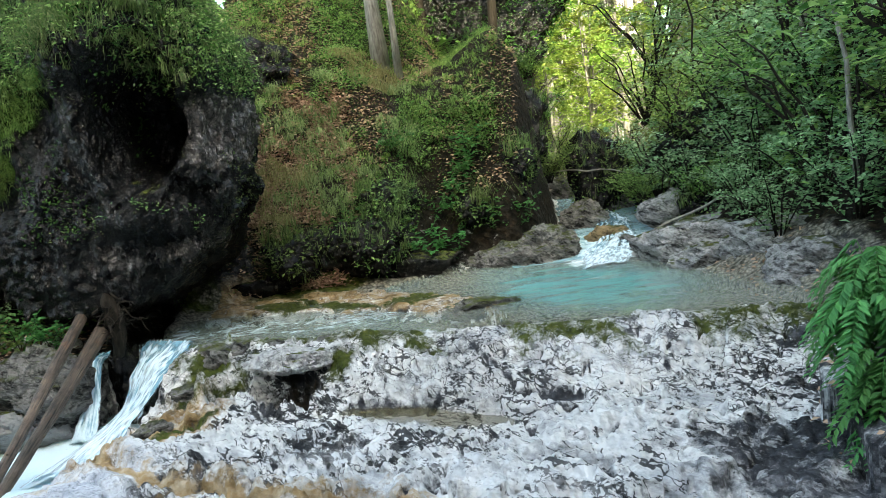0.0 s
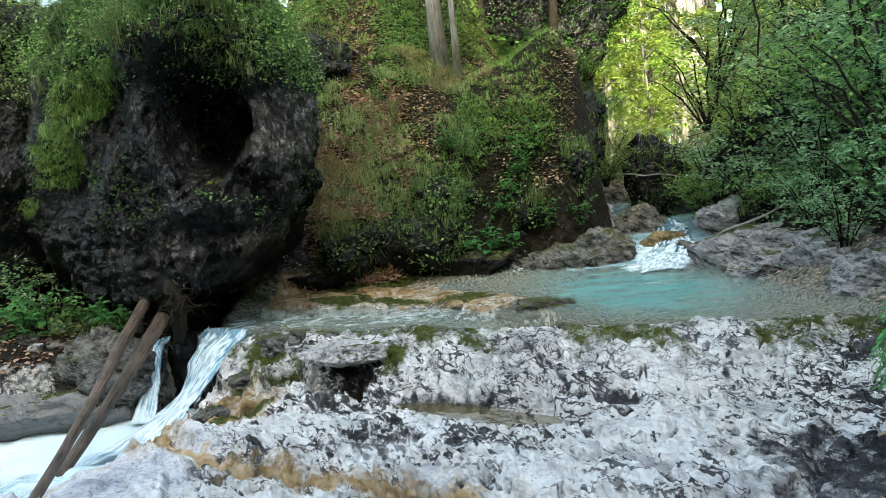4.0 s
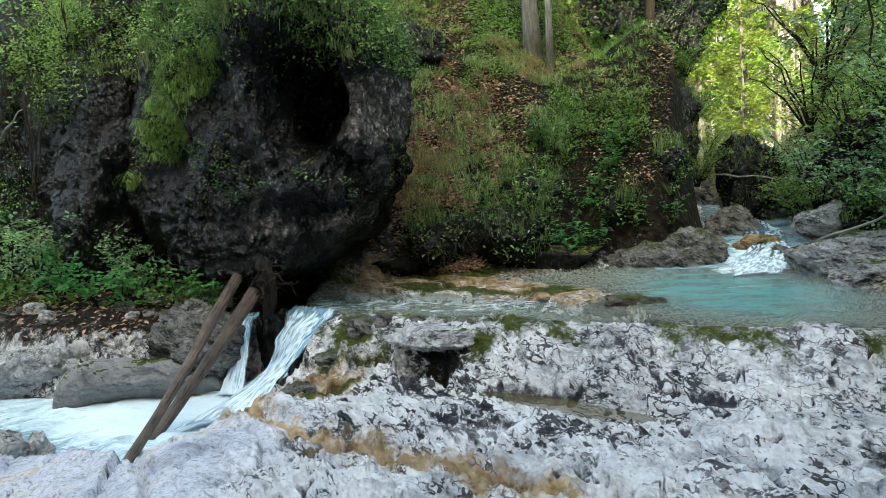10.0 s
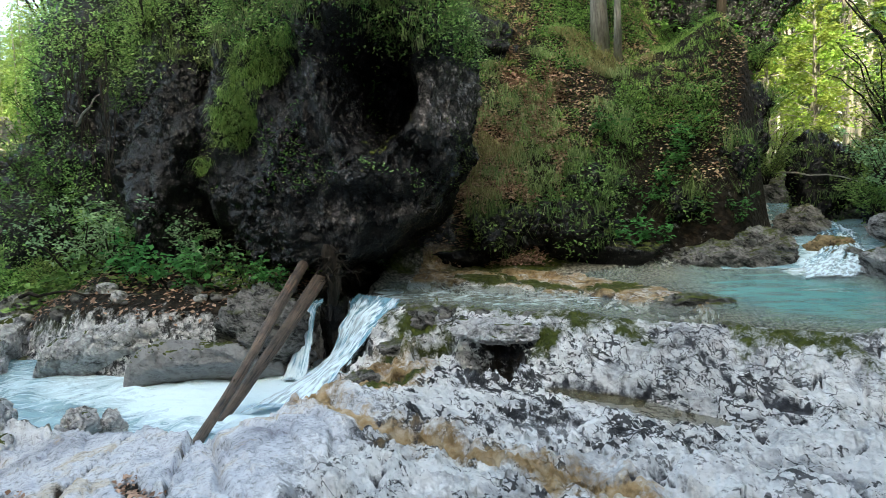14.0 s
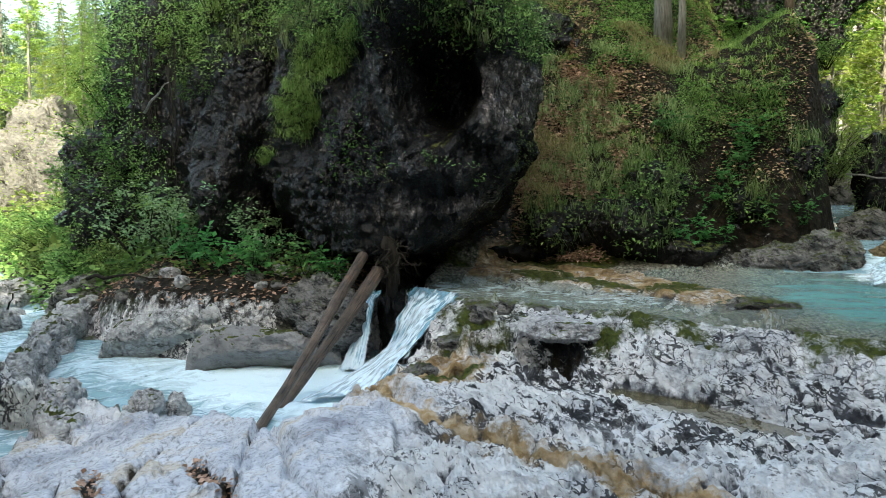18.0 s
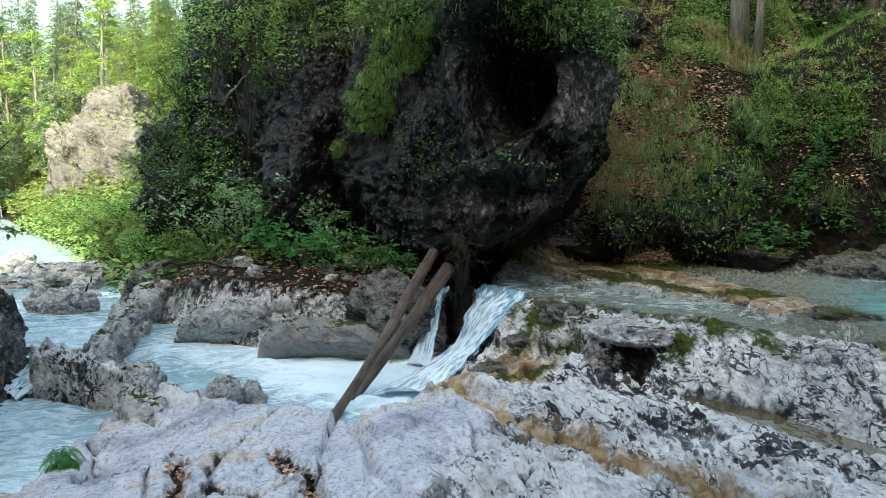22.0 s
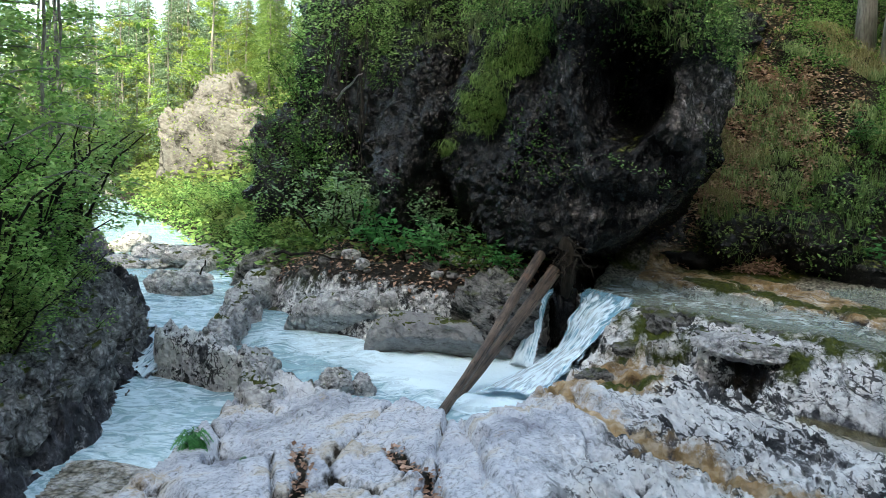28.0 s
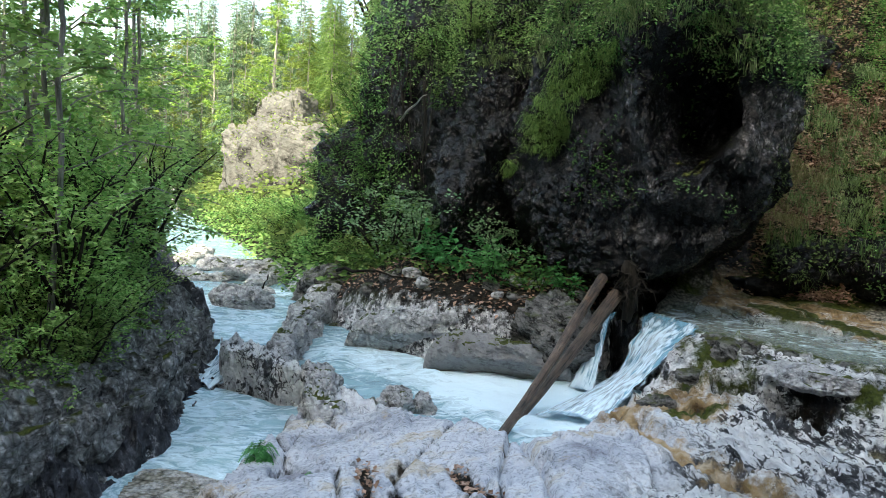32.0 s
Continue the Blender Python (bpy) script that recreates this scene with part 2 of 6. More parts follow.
def rock_material(name, light, mid, dark, spots=0.5, moss=0.0, cracks=0.5, rough=0.75, strata=((1, 1, 2.5), (0.4, 0.2, 0.3)), covers=False, gloss=0.3, pale=None, fractures=False, flecks=0.0, relief=1.0, shaded_pebbles=0.0):
    m, n, l, b = material(name)
    knobs = []
    big = tex(n, l, "noise", 0.9, 8, 0.65, distort=0.6)
    fine = tex(n, l, "noise", 9.0, 10, 0.72, stretch=strata)
    col = ramp(n, l, fine, [(0.30, mid), (0.48, light), (0.7, light)])
    stain = ramp(n, l, tex(n, l, "noise", 3.4, 14, 0.82, stretch=strata, distort=0.25), [(spots - 0.08, dark), (spots + 0.03, (1, 1, 1))])
    col = mix(n, l, 1.0, col, stain, "MULTIPLY")
    col = mix(n, l, 0.5, col, ramp(n, l, big, [(0.3, 0.55), (0.5, 1.0)]), "MULTIPLY")
    ck = tex(n, l, "cracks", 5.5, stretch=((1, 1, 1.6), (0.3, 0.1, 0.5)))
    ckm = ramp(n, l, ck, [(0.0, 1.0 - cracks), (0.035, 1.0)])
    col = mix(n, l, 0.6, col, ckm, "MULTIPLY")
    if fractures:
        calm = maths(n, l, "SUBTRACT", 1.0, attr(n, "smooth"))
        grey = ramp(n, l, tex(n, l, "noise", 1.7, 10, 0.7, stretch=((1, 2.2, 2), (0, 0, -0.75)), distort=0.5), [(0.38, (0.46, 0.47, 0.50)), (0.50, (1, 1, 1))])
        col = mix(n, l, 0.75, col, grey, "MULTIPLY")
        # slab colour: own veins and rust, its shade put in as grey-blue
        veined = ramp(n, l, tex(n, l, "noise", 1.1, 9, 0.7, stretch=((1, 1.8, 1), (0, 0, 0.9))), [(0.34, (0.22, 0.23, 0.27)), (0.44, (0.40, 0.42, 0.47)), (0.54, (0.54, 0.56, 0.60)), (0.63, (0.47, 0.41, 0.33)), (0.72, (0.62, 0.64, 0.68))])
        shaded_slab = mix(n, l, 1.0, veined, ramp(n, l, tex(n, l, "noise", 30.0, 8, 0.75), [(0.36, 0.35), (0.5, 1.0)]), "MULTIPLY")
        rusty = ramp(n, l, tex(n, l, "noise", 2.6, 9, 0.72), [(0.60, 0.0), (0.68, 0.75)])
        shaded_slab = mix(n, l, rusty, shaded_slab, ramp(n, l, fine, [(0.3, (0.16, 0.10, 0.05)), (0.6, (0.46, 0.34, 0.20))]))
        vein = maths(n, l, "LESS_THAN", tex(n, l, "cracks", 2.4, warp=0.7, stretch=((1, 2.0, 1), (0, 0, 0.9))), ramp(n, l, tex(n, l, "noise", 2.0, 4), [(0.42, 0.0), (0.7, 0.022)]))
        shaded_slab = mix(n, l, maths(n, l, "MULTIPLY", vein, 0.4), shaded_slab, (0.05, 0.045, 0.04))
        col = mix(n, l, attr(n, "smooth"), col, shaded_slab)
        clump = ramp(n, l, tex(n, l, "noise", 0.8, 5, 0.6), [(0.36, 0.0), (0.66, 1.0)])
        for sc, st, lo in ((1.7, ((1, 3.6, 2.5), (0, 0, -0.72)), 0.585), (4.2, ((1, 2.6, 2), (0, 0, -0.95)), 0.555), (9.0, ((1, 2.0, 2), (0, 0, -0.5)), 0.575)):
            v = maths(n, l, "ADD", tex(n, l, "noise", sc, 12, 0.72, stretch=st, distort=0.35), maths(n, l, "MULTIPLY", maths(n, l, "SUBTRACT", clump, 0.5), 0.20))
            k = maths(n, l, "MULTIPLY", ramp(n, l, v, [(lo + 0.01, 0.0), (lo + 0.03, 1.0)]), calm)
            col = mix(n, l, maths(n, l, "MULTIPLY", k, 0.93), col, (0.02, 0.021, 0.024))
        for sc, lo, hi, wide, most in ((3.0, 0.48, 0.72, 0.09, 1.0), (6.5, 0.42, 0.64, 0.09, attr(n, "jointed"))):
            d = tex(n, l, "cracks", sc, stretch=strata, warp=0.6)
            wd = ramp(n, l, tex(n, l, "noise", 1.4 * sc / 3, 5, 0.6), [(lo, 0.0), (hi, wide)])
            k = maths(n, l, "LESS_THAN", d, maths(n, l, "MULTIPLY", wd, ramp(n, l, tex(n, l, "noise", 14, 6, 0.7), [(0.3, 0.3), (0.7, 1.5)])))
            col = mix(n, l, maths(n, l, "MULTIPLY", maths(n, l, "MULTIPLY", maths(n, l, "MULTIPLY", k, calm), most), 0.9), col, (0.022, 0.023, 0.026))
    if pale:
        pk = ramp(n, l, maths(n, l, "ADD", attr(n, "pale"), maths(n, l, "SUBTRACT", tex(n, l, "noise", 4, 10, 0.75), 0.5)), [(0.4, 0.0), (0.75, 1.0)])
        pk = maths(n, l, "MULTIPLY", pk, ramp(n, l, attr(n, "pale"), [(0.0, 0.0), (0.15, 1.0)]))
        col = mix(n, l, pk, col, mix(n, l, 1.0, pale, ramp(n, l, fine, [(0.3, 0.25), (0.6, 1.0)]), "MULTIPLY"))
    if flecks:
        fk = ramp(n, l, tex(n, l, "cells", 15.0, warp=0.3), [(0.10, 1.0), (0.2, 0.0)])
        fk = maths(n, l, "MULTIPLY", fk, ramp(n, l, tex(n, l, "noise", 2.0, 4), [(0.5, 0.0), (0.62, flecks)]))
        col = mix(n, l, fk, col, (0.26, 0.26, 0.27))
    if shaded_pebbles:
        # pebble cells, their relief shading painted in: bright centres, dark gaps
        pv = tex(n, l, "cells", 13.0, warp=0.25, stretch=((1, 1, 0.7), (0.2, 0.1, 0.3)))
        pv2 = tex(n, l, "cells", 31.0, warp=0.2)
        col = mix(n, l, shaded_pebbles, col, ramp(n, l, pv, [(0.12, 1.0), (0.42, 0.35), (0.62, 0.06)]), "MULTIPLY")
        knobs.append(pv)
        col = mix(n, l, shaded_pebbles * 0.8, col, ramp(n, l, pv2, [(0.15, 1.0), (0.6, 0.15)]), "MULTIPLY")
    if moss:
        mm = moss_by_slope(n, l, 1.15 - moss, 1.5 - moss)
        green = ramp(n, l, tex(n, l, "noise", 14, 8), [(0.3, (0.025, 0.035, 0.008)), (0.6, (0.085, 0.10, 0.018)), (0.8, (0.15, 0.15, 0.03))])
        col = mix(n, l, mm, col, green)
    if covers:
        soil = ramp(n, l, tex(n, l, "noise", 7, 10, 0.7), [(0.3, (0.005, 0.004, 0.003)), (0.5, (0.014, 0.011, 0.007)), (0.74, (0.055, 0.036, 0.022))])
        moss_c = ramp(n, l, tex(n, l, "noise", 14, 8), [(0.3, (0.02, 0.03, 0.006)), (0.6, (0.075, 0.09, 0.015)), (0.8, (0.14, 0.14, 0.03))])
        warm = ramp(n, l, tex(n, l, "noise", 5, 8), [(0.3, (0.10, 0.06, 0.025)), (0.5, (0.36, 0.24, 0.12)), (0.68, (0.56, 0.45, 0.32)), (0.8, (0.66, 0.60, 0.50))])
        gravel = ramp(n, l, tex(n, l, "cells", 26), [(0.1, (0.42, 0.39, 0.33)), (0.5, (0.22, 0.205, 0.165)), (0.9, (0.04, 0.04, 0.03))])
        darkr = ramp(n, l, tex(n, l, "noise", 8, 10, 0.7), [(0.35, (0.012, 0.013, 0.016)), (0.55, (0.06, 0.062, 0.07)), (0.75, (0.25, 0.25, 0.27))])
        edge = maths(n, l, "MULTIPLY", maths(n, l, "SUBTRACT", tex(n, l, "noise", 6, 10, 0.75), 0.5), 1.6)
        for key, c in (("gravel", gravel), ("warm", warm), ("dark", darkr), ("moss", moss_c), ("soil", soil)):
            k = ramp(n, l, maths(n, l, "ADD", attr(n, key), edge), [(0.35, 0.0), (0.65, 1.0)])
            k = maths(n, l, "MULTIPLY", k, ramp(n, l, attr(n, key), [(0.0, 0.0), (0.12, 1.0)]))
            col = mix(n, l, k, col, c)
    l.new(col, b.inputs["Base Color"])
    b.inputs["Roughness"].default_value = rough
    b.inputs["Specular IOR Level"].default_value = gloss
    p1 = bump(n, l, b, fine, 1.0, 0.035 * relief)
    chunk = tex(n, l, "cells", 8.0, stretch=((1, 1.3, 1.5), (0.3, 0.5, -0.75)))
    p2 = bump(n, l, b, chunk, 0.55, 0.05 * relief, p1)
    if fractures:
        for q in [k for k in n if k.bl_idname == "ShaderNodeBump"]:
            l.new(maths(n, l, "ADD", maths(n, l, "MULTIPLY", calm, 0.8), 0.12), q.inputs["Strength"])
    p3 = bump(n, l, b, tex(n, l, "cells", 23.0, stretch=((1, 1.4, 1.6), (0.1, 0.3, -0.6))), 0.4, 0.02 * relief, p2)
    p4 = bump(n, l, b, ckm, 0.5, 0.02, p3)
    for pv in knobs:
        p4 = bump(n, l, b, ramp(n, l, pv, [(0.0, 1.0), (0.6, 0.0)]), 0.8, 0.05, p4)
    return m


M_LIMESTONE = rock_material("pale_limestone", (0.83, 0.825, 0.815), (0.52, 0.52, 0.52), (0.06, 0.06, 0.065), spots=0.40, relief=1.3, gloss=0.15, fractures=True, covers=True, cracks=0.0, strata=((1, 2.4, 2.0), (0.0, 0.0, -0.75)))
M_BOULDER = rock_material("dark_conglomerate", (0.09, 0.087, 0.088), (0.004, 0.004, 0.0045), (0.02, 0.02, 0.02), spots=0.53, moss=0.36, cracks=0.5, gloss=0.4, rough=0.27, relief=1.4, pale=(0.86, 0.75, 0.71), flecks=0.9, shaded_pebbles=0.9, strata=((1, 1, 0.4), (0.05, 0.0, 0.3)))
M_GREYROCK = rock_material("grey_limestone", (0.27, 0.265, 0.255), (0.045, 0.045, 0.046), (0.04, 0.04, 0.04), spots=0.50, moss=0.48, relief=1.8, cracks=0.4, gloss=0.2, pale=(0.5, 0.49, 0.46))
M_PALEROCK = rock_material("washed_limestone", (0.80, 0.80, 0.80), (0.42, 0.42, 0.42), (0.05, 0.05, 0.05), spots=0.46, relief=1.3, cracks=0.6, gloss=0.2, moss=0.16, shaded_pebbles=0.25)
M_BEDROCK = rock_material("furrowed_bedrock", (0.46, 0.455, 0.45), (0.12, 0.12, 0.12), (0.05, 0.05, 0.05), spots=0.49, relief=1.8, cracks=0.6, gloss=0.2, moss=0.28, strata=((1, 1, 3.0), (0.3, 0.2, 0.3)))
M_OCHRE = rock_material("ochre_rock", (0.30, 0.22, 0.12), (0.10, 0.075, 0.05), (0.08, 0.08, 0.07), spots=0.47, cracks=0.4, gloss=0.2, moss=0.35)
M_WALLROCK = rock_material("west_wall_rock", (0.72, 0.72, 0.70), (0.22, 0.22, 0.22), (0.05, 0.05, 0.05), spots=0.47, cracks=0.6, gloss=0.15, moss=0.3, relief=1.5, shaded_pebbles=0.6)
M_NOSE = rock_material("smooth_grey_rock", (0.27, 0.27, 0.275), (0.12, 0.12, 0.12), (0.35, 0.34, 0.33), spots=0.43, cracks=0.15, gloss=0.2, moss=0.2)
M_CLIFF = rock_material("sunlit_cliff_rock", (0.18, 0.178, 0.172), (0.07, 0.066, 0.06), (0.12, 0.12, 0.11), spots=0.47, moss=0.40, cracks=0.2, gloss=0.1, strata=((0.2, 0.2, 0.45), (0.15, 0.1, 0.3)))


def leaf_material(name, dark, lightc, translucent=0.35, rough=0.5):
    m, n, l, b = material(name)
    g = n.new("ShaderNodeNewGeometry")
    oi = n.new("ShaderNodeObjectInfo")
    col = ramp(n, l, g.outputs["Random Per Island"], [(0.0, dark), (1.0, lightc)])
    hsv = n.new("ShaderNodeHueSaturation")
    l.new(maths(n, l, "ADD", maths(n, l, "MULTIPLY", oi.outputs["Random"], 0.035), 0.483), hsv.inputs["Hue"])
    l.new(maths(n, l, "ADD", maths(n, l, "MULTIPLY", oi.outputs["Random"], 0.4), 0.8), hsv.inputs["Value"])
    l.new(col, hsv.inputs["Color"])
    l.new(hsv.outputs[0], b.inputs["Base Color"])
    b.inputs["Roughness"].default_value = rough
    b.inputs["Specular IOR Level"].default_value = 0.12
    tr = n.new("ShaderNodeBsdfTranslucent")
    l.new(hsv.outputs[0], tr.inputs["Color"])
    ms = n.new("ShaderNodeMixShader")
    ms.inputs[0].default_value = translucent
    l.new(b.outputs[0], ms.inputs[1])
    l.new(tr.outputs[0], ms.inputs[2])
    l.new(ms.outputs[0], n["Material Output"].inputs["Surface"])
    return m


# leaf tones: shade put in as dark green, sunlight as yellow-green
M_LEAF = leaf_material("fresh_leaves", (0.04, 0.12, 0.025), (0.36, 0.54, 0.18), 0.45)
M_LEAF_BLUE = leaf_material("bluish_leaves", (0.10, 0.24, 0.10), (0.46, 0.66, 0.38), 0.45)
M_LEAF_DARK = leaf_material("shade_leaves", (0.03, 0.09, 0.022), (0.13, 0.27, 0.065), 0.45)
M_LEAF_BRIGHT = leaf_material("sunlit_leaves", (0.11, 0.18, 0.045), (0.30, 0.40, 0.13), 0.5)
M_GRASS = leaf_material("gorge_grass", (0.035, 0.075, 0.018), (0.26, 0.34, 0.13))
M_GRASS_SLOPE = leaf_material("slope_grass", (0.05, 0.12, 0.02), (0.42, 0.58, 0.19), 0.45)
M_GRASS_DRY = leaf_material("dry_grass", (0.16, 0.16, 0.06), (0.46, 0.42, 0.22))
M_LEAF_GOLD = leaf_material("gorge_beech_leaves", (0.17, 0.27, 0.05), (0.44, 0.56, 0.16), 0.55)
M_GRASS_PALE = leaf_material("pale_grass", (0.10, 0.17, 0.06), (0.42, 0.50, 0.24))
# far spruce needles paled, distance haze put into their colour
M_NEEDLE_HAZED = leaf_material("spruce_needles", (0.10, 0.17, 0.10), (0.26, 0.36, 0.21), 0.25)
M_DEAD = leaf_material("fallen_leaves", (0.17, 0.10, 0.055), (0.70, 0.50, 0.35), 0.1, 0.8)
M_LEAF_LIGHT = leaf_material("hazel_leaves", (0.13, 0.28, 0.06), (0.52, 0.70, 0.26), 0.5)
M_HERB = leaf_material("fern_green", (0.05, 0.18, 0.05), (0.14, 0.38, 0.12), 0.4, 0.35)


def bark_material(name, a, bcol, scale=6.0):
    m, n, l, b = material(name)
    t = tex(n, l, "noise", scale, 10, 0.7, stretch=((4, 4, 0.6), (0, 0, 0)))
    t2 = tex(n, l, "noise", 1.5, 6)
    c = mix(n, l, 0.6, ramp(n, l, t, [(0.35, a), (0.65, bcol)]), ramp(n, l, t2, [(0.35, 0.4), (0.6, 1.0)]), "MULTIPLY")
    l.new(c, b.inputs["Base Color"])
    b.inputs["Roughness"].default_value = 0.85
    b.inputs["Specular IOR Level"].default_value = 0.1
    bump(n, l, b, t, 0.8, 0.02)
    return m


M_BARK = bark_material("grey_bark", (0.15, 0.14, 0.125), (0.45, 0.43, 0.39))
M_BARK_DARK = bark_material("dark_bark", (0.008, 0.007, 0.005), (0.05, 0.042, 0.034))


def log_material(name, a, bcol):
    m, n, l, b = material(name)
    t = tex(n, l, "noise", 5.0, 12, 0.7, stretch=((9, 9, 0.7), (0, 0, 0)))
    c = ramp(n, l, t, [(0.38, a), (0.47, bcol), (0.62, tuple(x * 1.7 for x in bcol))])
    c = mix(n, l, 0.85, c, ramp(n, l, tex(n, l, "noise", 2.6, 10, 0.75), [(0.38, 0.18), (0.6, 1.0)]), "MULTIPLY")
    split = tex(n, l, "noise", 3.2, 6, 0.6, stretch=((11, 11, 0.45), (0, 0, 0)))
    c = mix(n, l, ramp(n, l, split, [(0.36, 0.9), (0.40, 0.0)]), c, a)
    rust = ramp(n, l, tex(n, l, "noise", 4.0, 8, 0.7), [(0.56, 0.0), (0.68, 0.6)])
    c = mix(n, l, rust, c, (0.17, 0.075, 0.035))
    l.new(c, b.inputs["Base Color"])
    b.inputs["Roughness"].default_value = 0.5
    bump(n, l, b, split, 0.8, 0.02, bump(n, l, b, t, 0.9, 0.02))
    return m


M_LOG = log_material("weathered_log", (0.010, 0.007, 0.005), (0.125, 0.085, 0.06))


def water_material(name, deep, shallow, foam, foam_at, alpha_deep=0.9, alpha_shallow=0.45, stretch=((1, 1, 1), (0, 0, 0)), rip=0.25, veil=False):
    """Water by two masks of its own surface: how deep it is, and how white it runs."""
    m, n, l, b = material(name)
    dp = attr(n, "deep")
    fo = attr(n, "foam")
    wav = tex(n, l, "noise", 5.0, 6, 0.6, stretch=stretch, distort=0.8)
    streak = tex(n, l, "noise", 4.0, 6 if veil else 10, 0.62 if veil else 0.72, coord="UV" if veil else "Object", stretch=stretch, distort=0.35 if veil else 1.2)
    k = ramp(n, l, maths(n, l, "ADD", fo, maths(n, l, "MULTIPLY", maths(n, l, "SUBTRACT", streak, 0.5), 1.1 if veil else 1.5)), [(foam_at - (0.08 if veil else 0.14), 0.0), (foam_at + (0.12 if veil else 0.2), 1.0)])
    k = maths(n, l, "MULTIPLY", k, ramp(n, l, fo, [(0.0, 0.0), (0.15, 1.0)]))
    c = mix(n, l, dp, shallow, deep)
    c = mix(n, l, 0.35, c, ramp(n, l, tex(n, l, "noise", 1.3, 5), [(0.3, 0.6), (0.7, 1.0)]), "MULTIPLY")
    c = mix(n, l, k, c, foam)
    l.new(c, b.inputs["Base Color"])
    a = maths(n, l, "ADD", maths(n, l, "MULTIPLY", dp, alpha_deep - alpha_shallow), alpha_shallow)
    if veil:
        a = ramp(n, l, maths(n, l, "ADD", dp, maths(n, l, "MULTIPLY", maths(n, l, "SUBTRACT", streak, 0.5), 1.2)), [(0.25, 0.0), (0.6, 0.95)])
        a = maths(n, l, "MULTIPLY", a, ramp(n, l, dp, [(0.0, 0.0), (0.2, 1.0)]))
    else:
        a = maths(n, l, "MAXIMUM", a, k)
    l.new(a, b.inputs["Alpha"])
    l.new(ramp(n, l, k, [(0.0, 0.06), (1.0, 0.6)]), b.inputs["Roughness"])
    b.inputs["IOR"].default_value = 1.33
    bump(n, l, b, wav, rip, 0.05)
    return m


M_POOL = water_material("pool_water", (0.17, 0.42, 0.41), (0.42, 0.45, 0.38), (0.80, 0.90, 0.95), 0.62, 0.88, 0.4, ((1.0, 1.5, 1), (0, 0, 0.2)), 0.07)
M_FALL = water_material("running_water", (0.33, 0.53, 0.60), (0.30, 0.50, 0.57), (0.68, 0.84, 0.91), 0.53, 0.92, 0.8, ((1.0, 1.8, 1), (0, 0, 0.5)), 0.5)
M_CASCADE = water_material("falling_water", (0.22, 0.46, 0.60), (0.22, 0.45, 0.58), (0.72, 0.87, 0.95), 0.60, stretch=((1, 1, 1), (0, 0, 0)), rip=1.0, veil=True)
M_SEEP = water_material("rock_pool_water", (0.16, 0.13, 0.06), (0.16, 0.13, 0.06), (0.8, 0.8, 0.8), 2.0, 0.55, 0.55, rip=0.05)

# ---- the lie of the land ----
NORTH_SHORE = [(-60, 50), (-30, 26), (-15, 14.5), (-10.5, 10.6), (-8, 8.5), (-6.4, 7.6), (-5.2, 7.3), (-4.3, 7.4), (-3.7, 7.9), (-3.5, 9.0), (-3.2, 9.8),
               (-2.4, 10.05), (-1.2, 10.1), (-0.3, 10.9), (0.4, 11.3), (1.2, 11.2), (1.7, 11.7), (2.05, 13), (2.7, 18), (4, 26), (8, 45), (20, 80)]
WEST_BANK = [(-4.2, 1), (-5.3, 2.8), (-5.75, 3.7), (-6.9, 5.6), (-8.6, 7.3), (-12, 10), (-16, 13), (-31, 23.5), (-60, 46)]
EAST_BANK = [(2.2, -3), (1.9, 2), (1.75, 3.4), (2.1, 4.6), (2.9, 5.9), (3.0, 6.9), (2.75, 8.6), (2.55, 10.3), (3.3, 12.5), (4.4, 18), (6.5, 26), (11, 45), (24, 80)]
LIP = [(-3.4, 8.35), (-2.65, 7.85), (-1.07, 7.35), (0.46, 6.75), (1.8, 6.4), (2.6, 6.15), (3.4, 5.5)]
STEP = [(-3.4, 9.9), (-3.35, 8.45), (-2.68, 7.85), (-2.72, 7.1), (-2.9, 6.3), (-2.75, 5.4), (-2.85, 4.95), (-3.35, 4.75), (-3.9, 4.95), (-4.6, 5.2), (-5.2, 5.4), (-5.25, 4.8), (-4.9, 4.1), (-4.65, 3.3), (-4.3, 2.2), (-3.8, 0), (-3.8, -3)]


BENCH = [(-2.9, 10.3), (-1.5, 9.9), (-0.5, 9.1), (0.42, 8.12)]
# hollows worn into the shelf: centre, radii, turn, floor
HOLLOWS = [(-0.25, 5.75, 1.0, 0.27, -38, -0.46), (1.30, 4.84, 0.30, 0.22, -8, -0.50), (-1.47, 6.70, 0.32, 0.18, -15, -0.95), (-2.02, 6.95, 0.2, 0.15, 0, -0.6),
           (-0.84, 4.53, 0.1, 0.07, 0, -0.42), (-0.47, 4.45, 0.14, 0.08, -20, -0.4), (-2.82, 4.29, 0.14, 0.08, -10, -0.42), (-1.3, 6.25, 0.3, 0.15, -10, -0.42), (0.65, 5.75, 0.26, 0.12, -20, -0.38)]
TAN_RUNNEL = [(-3.0, 6.3), (-2.69, 5.63), (-2.36, 5.17), (-1.96, 4.77), (-1.62, 4.54), (-1.31, 4.3), (-0.9, 4.05), (-0.4, 3.8)]
SLAB_CRACKS = [[(-3.3, 4.1), (-3.05, 3.85), (-2.8, 3.65), (-2.5, 3.2)], [(-3.85, 3.85), (-3.6, 3.55), (-3.45, 3.3)]]


def upstream_level(y):
    return np.interp(y, [10.2, 11.0, 11.8, 13.0, 14.5, 18, 26, 80], [0, 0.06, 0.19, 0.30, 0.42, 0.65, 0.85, 1.4])


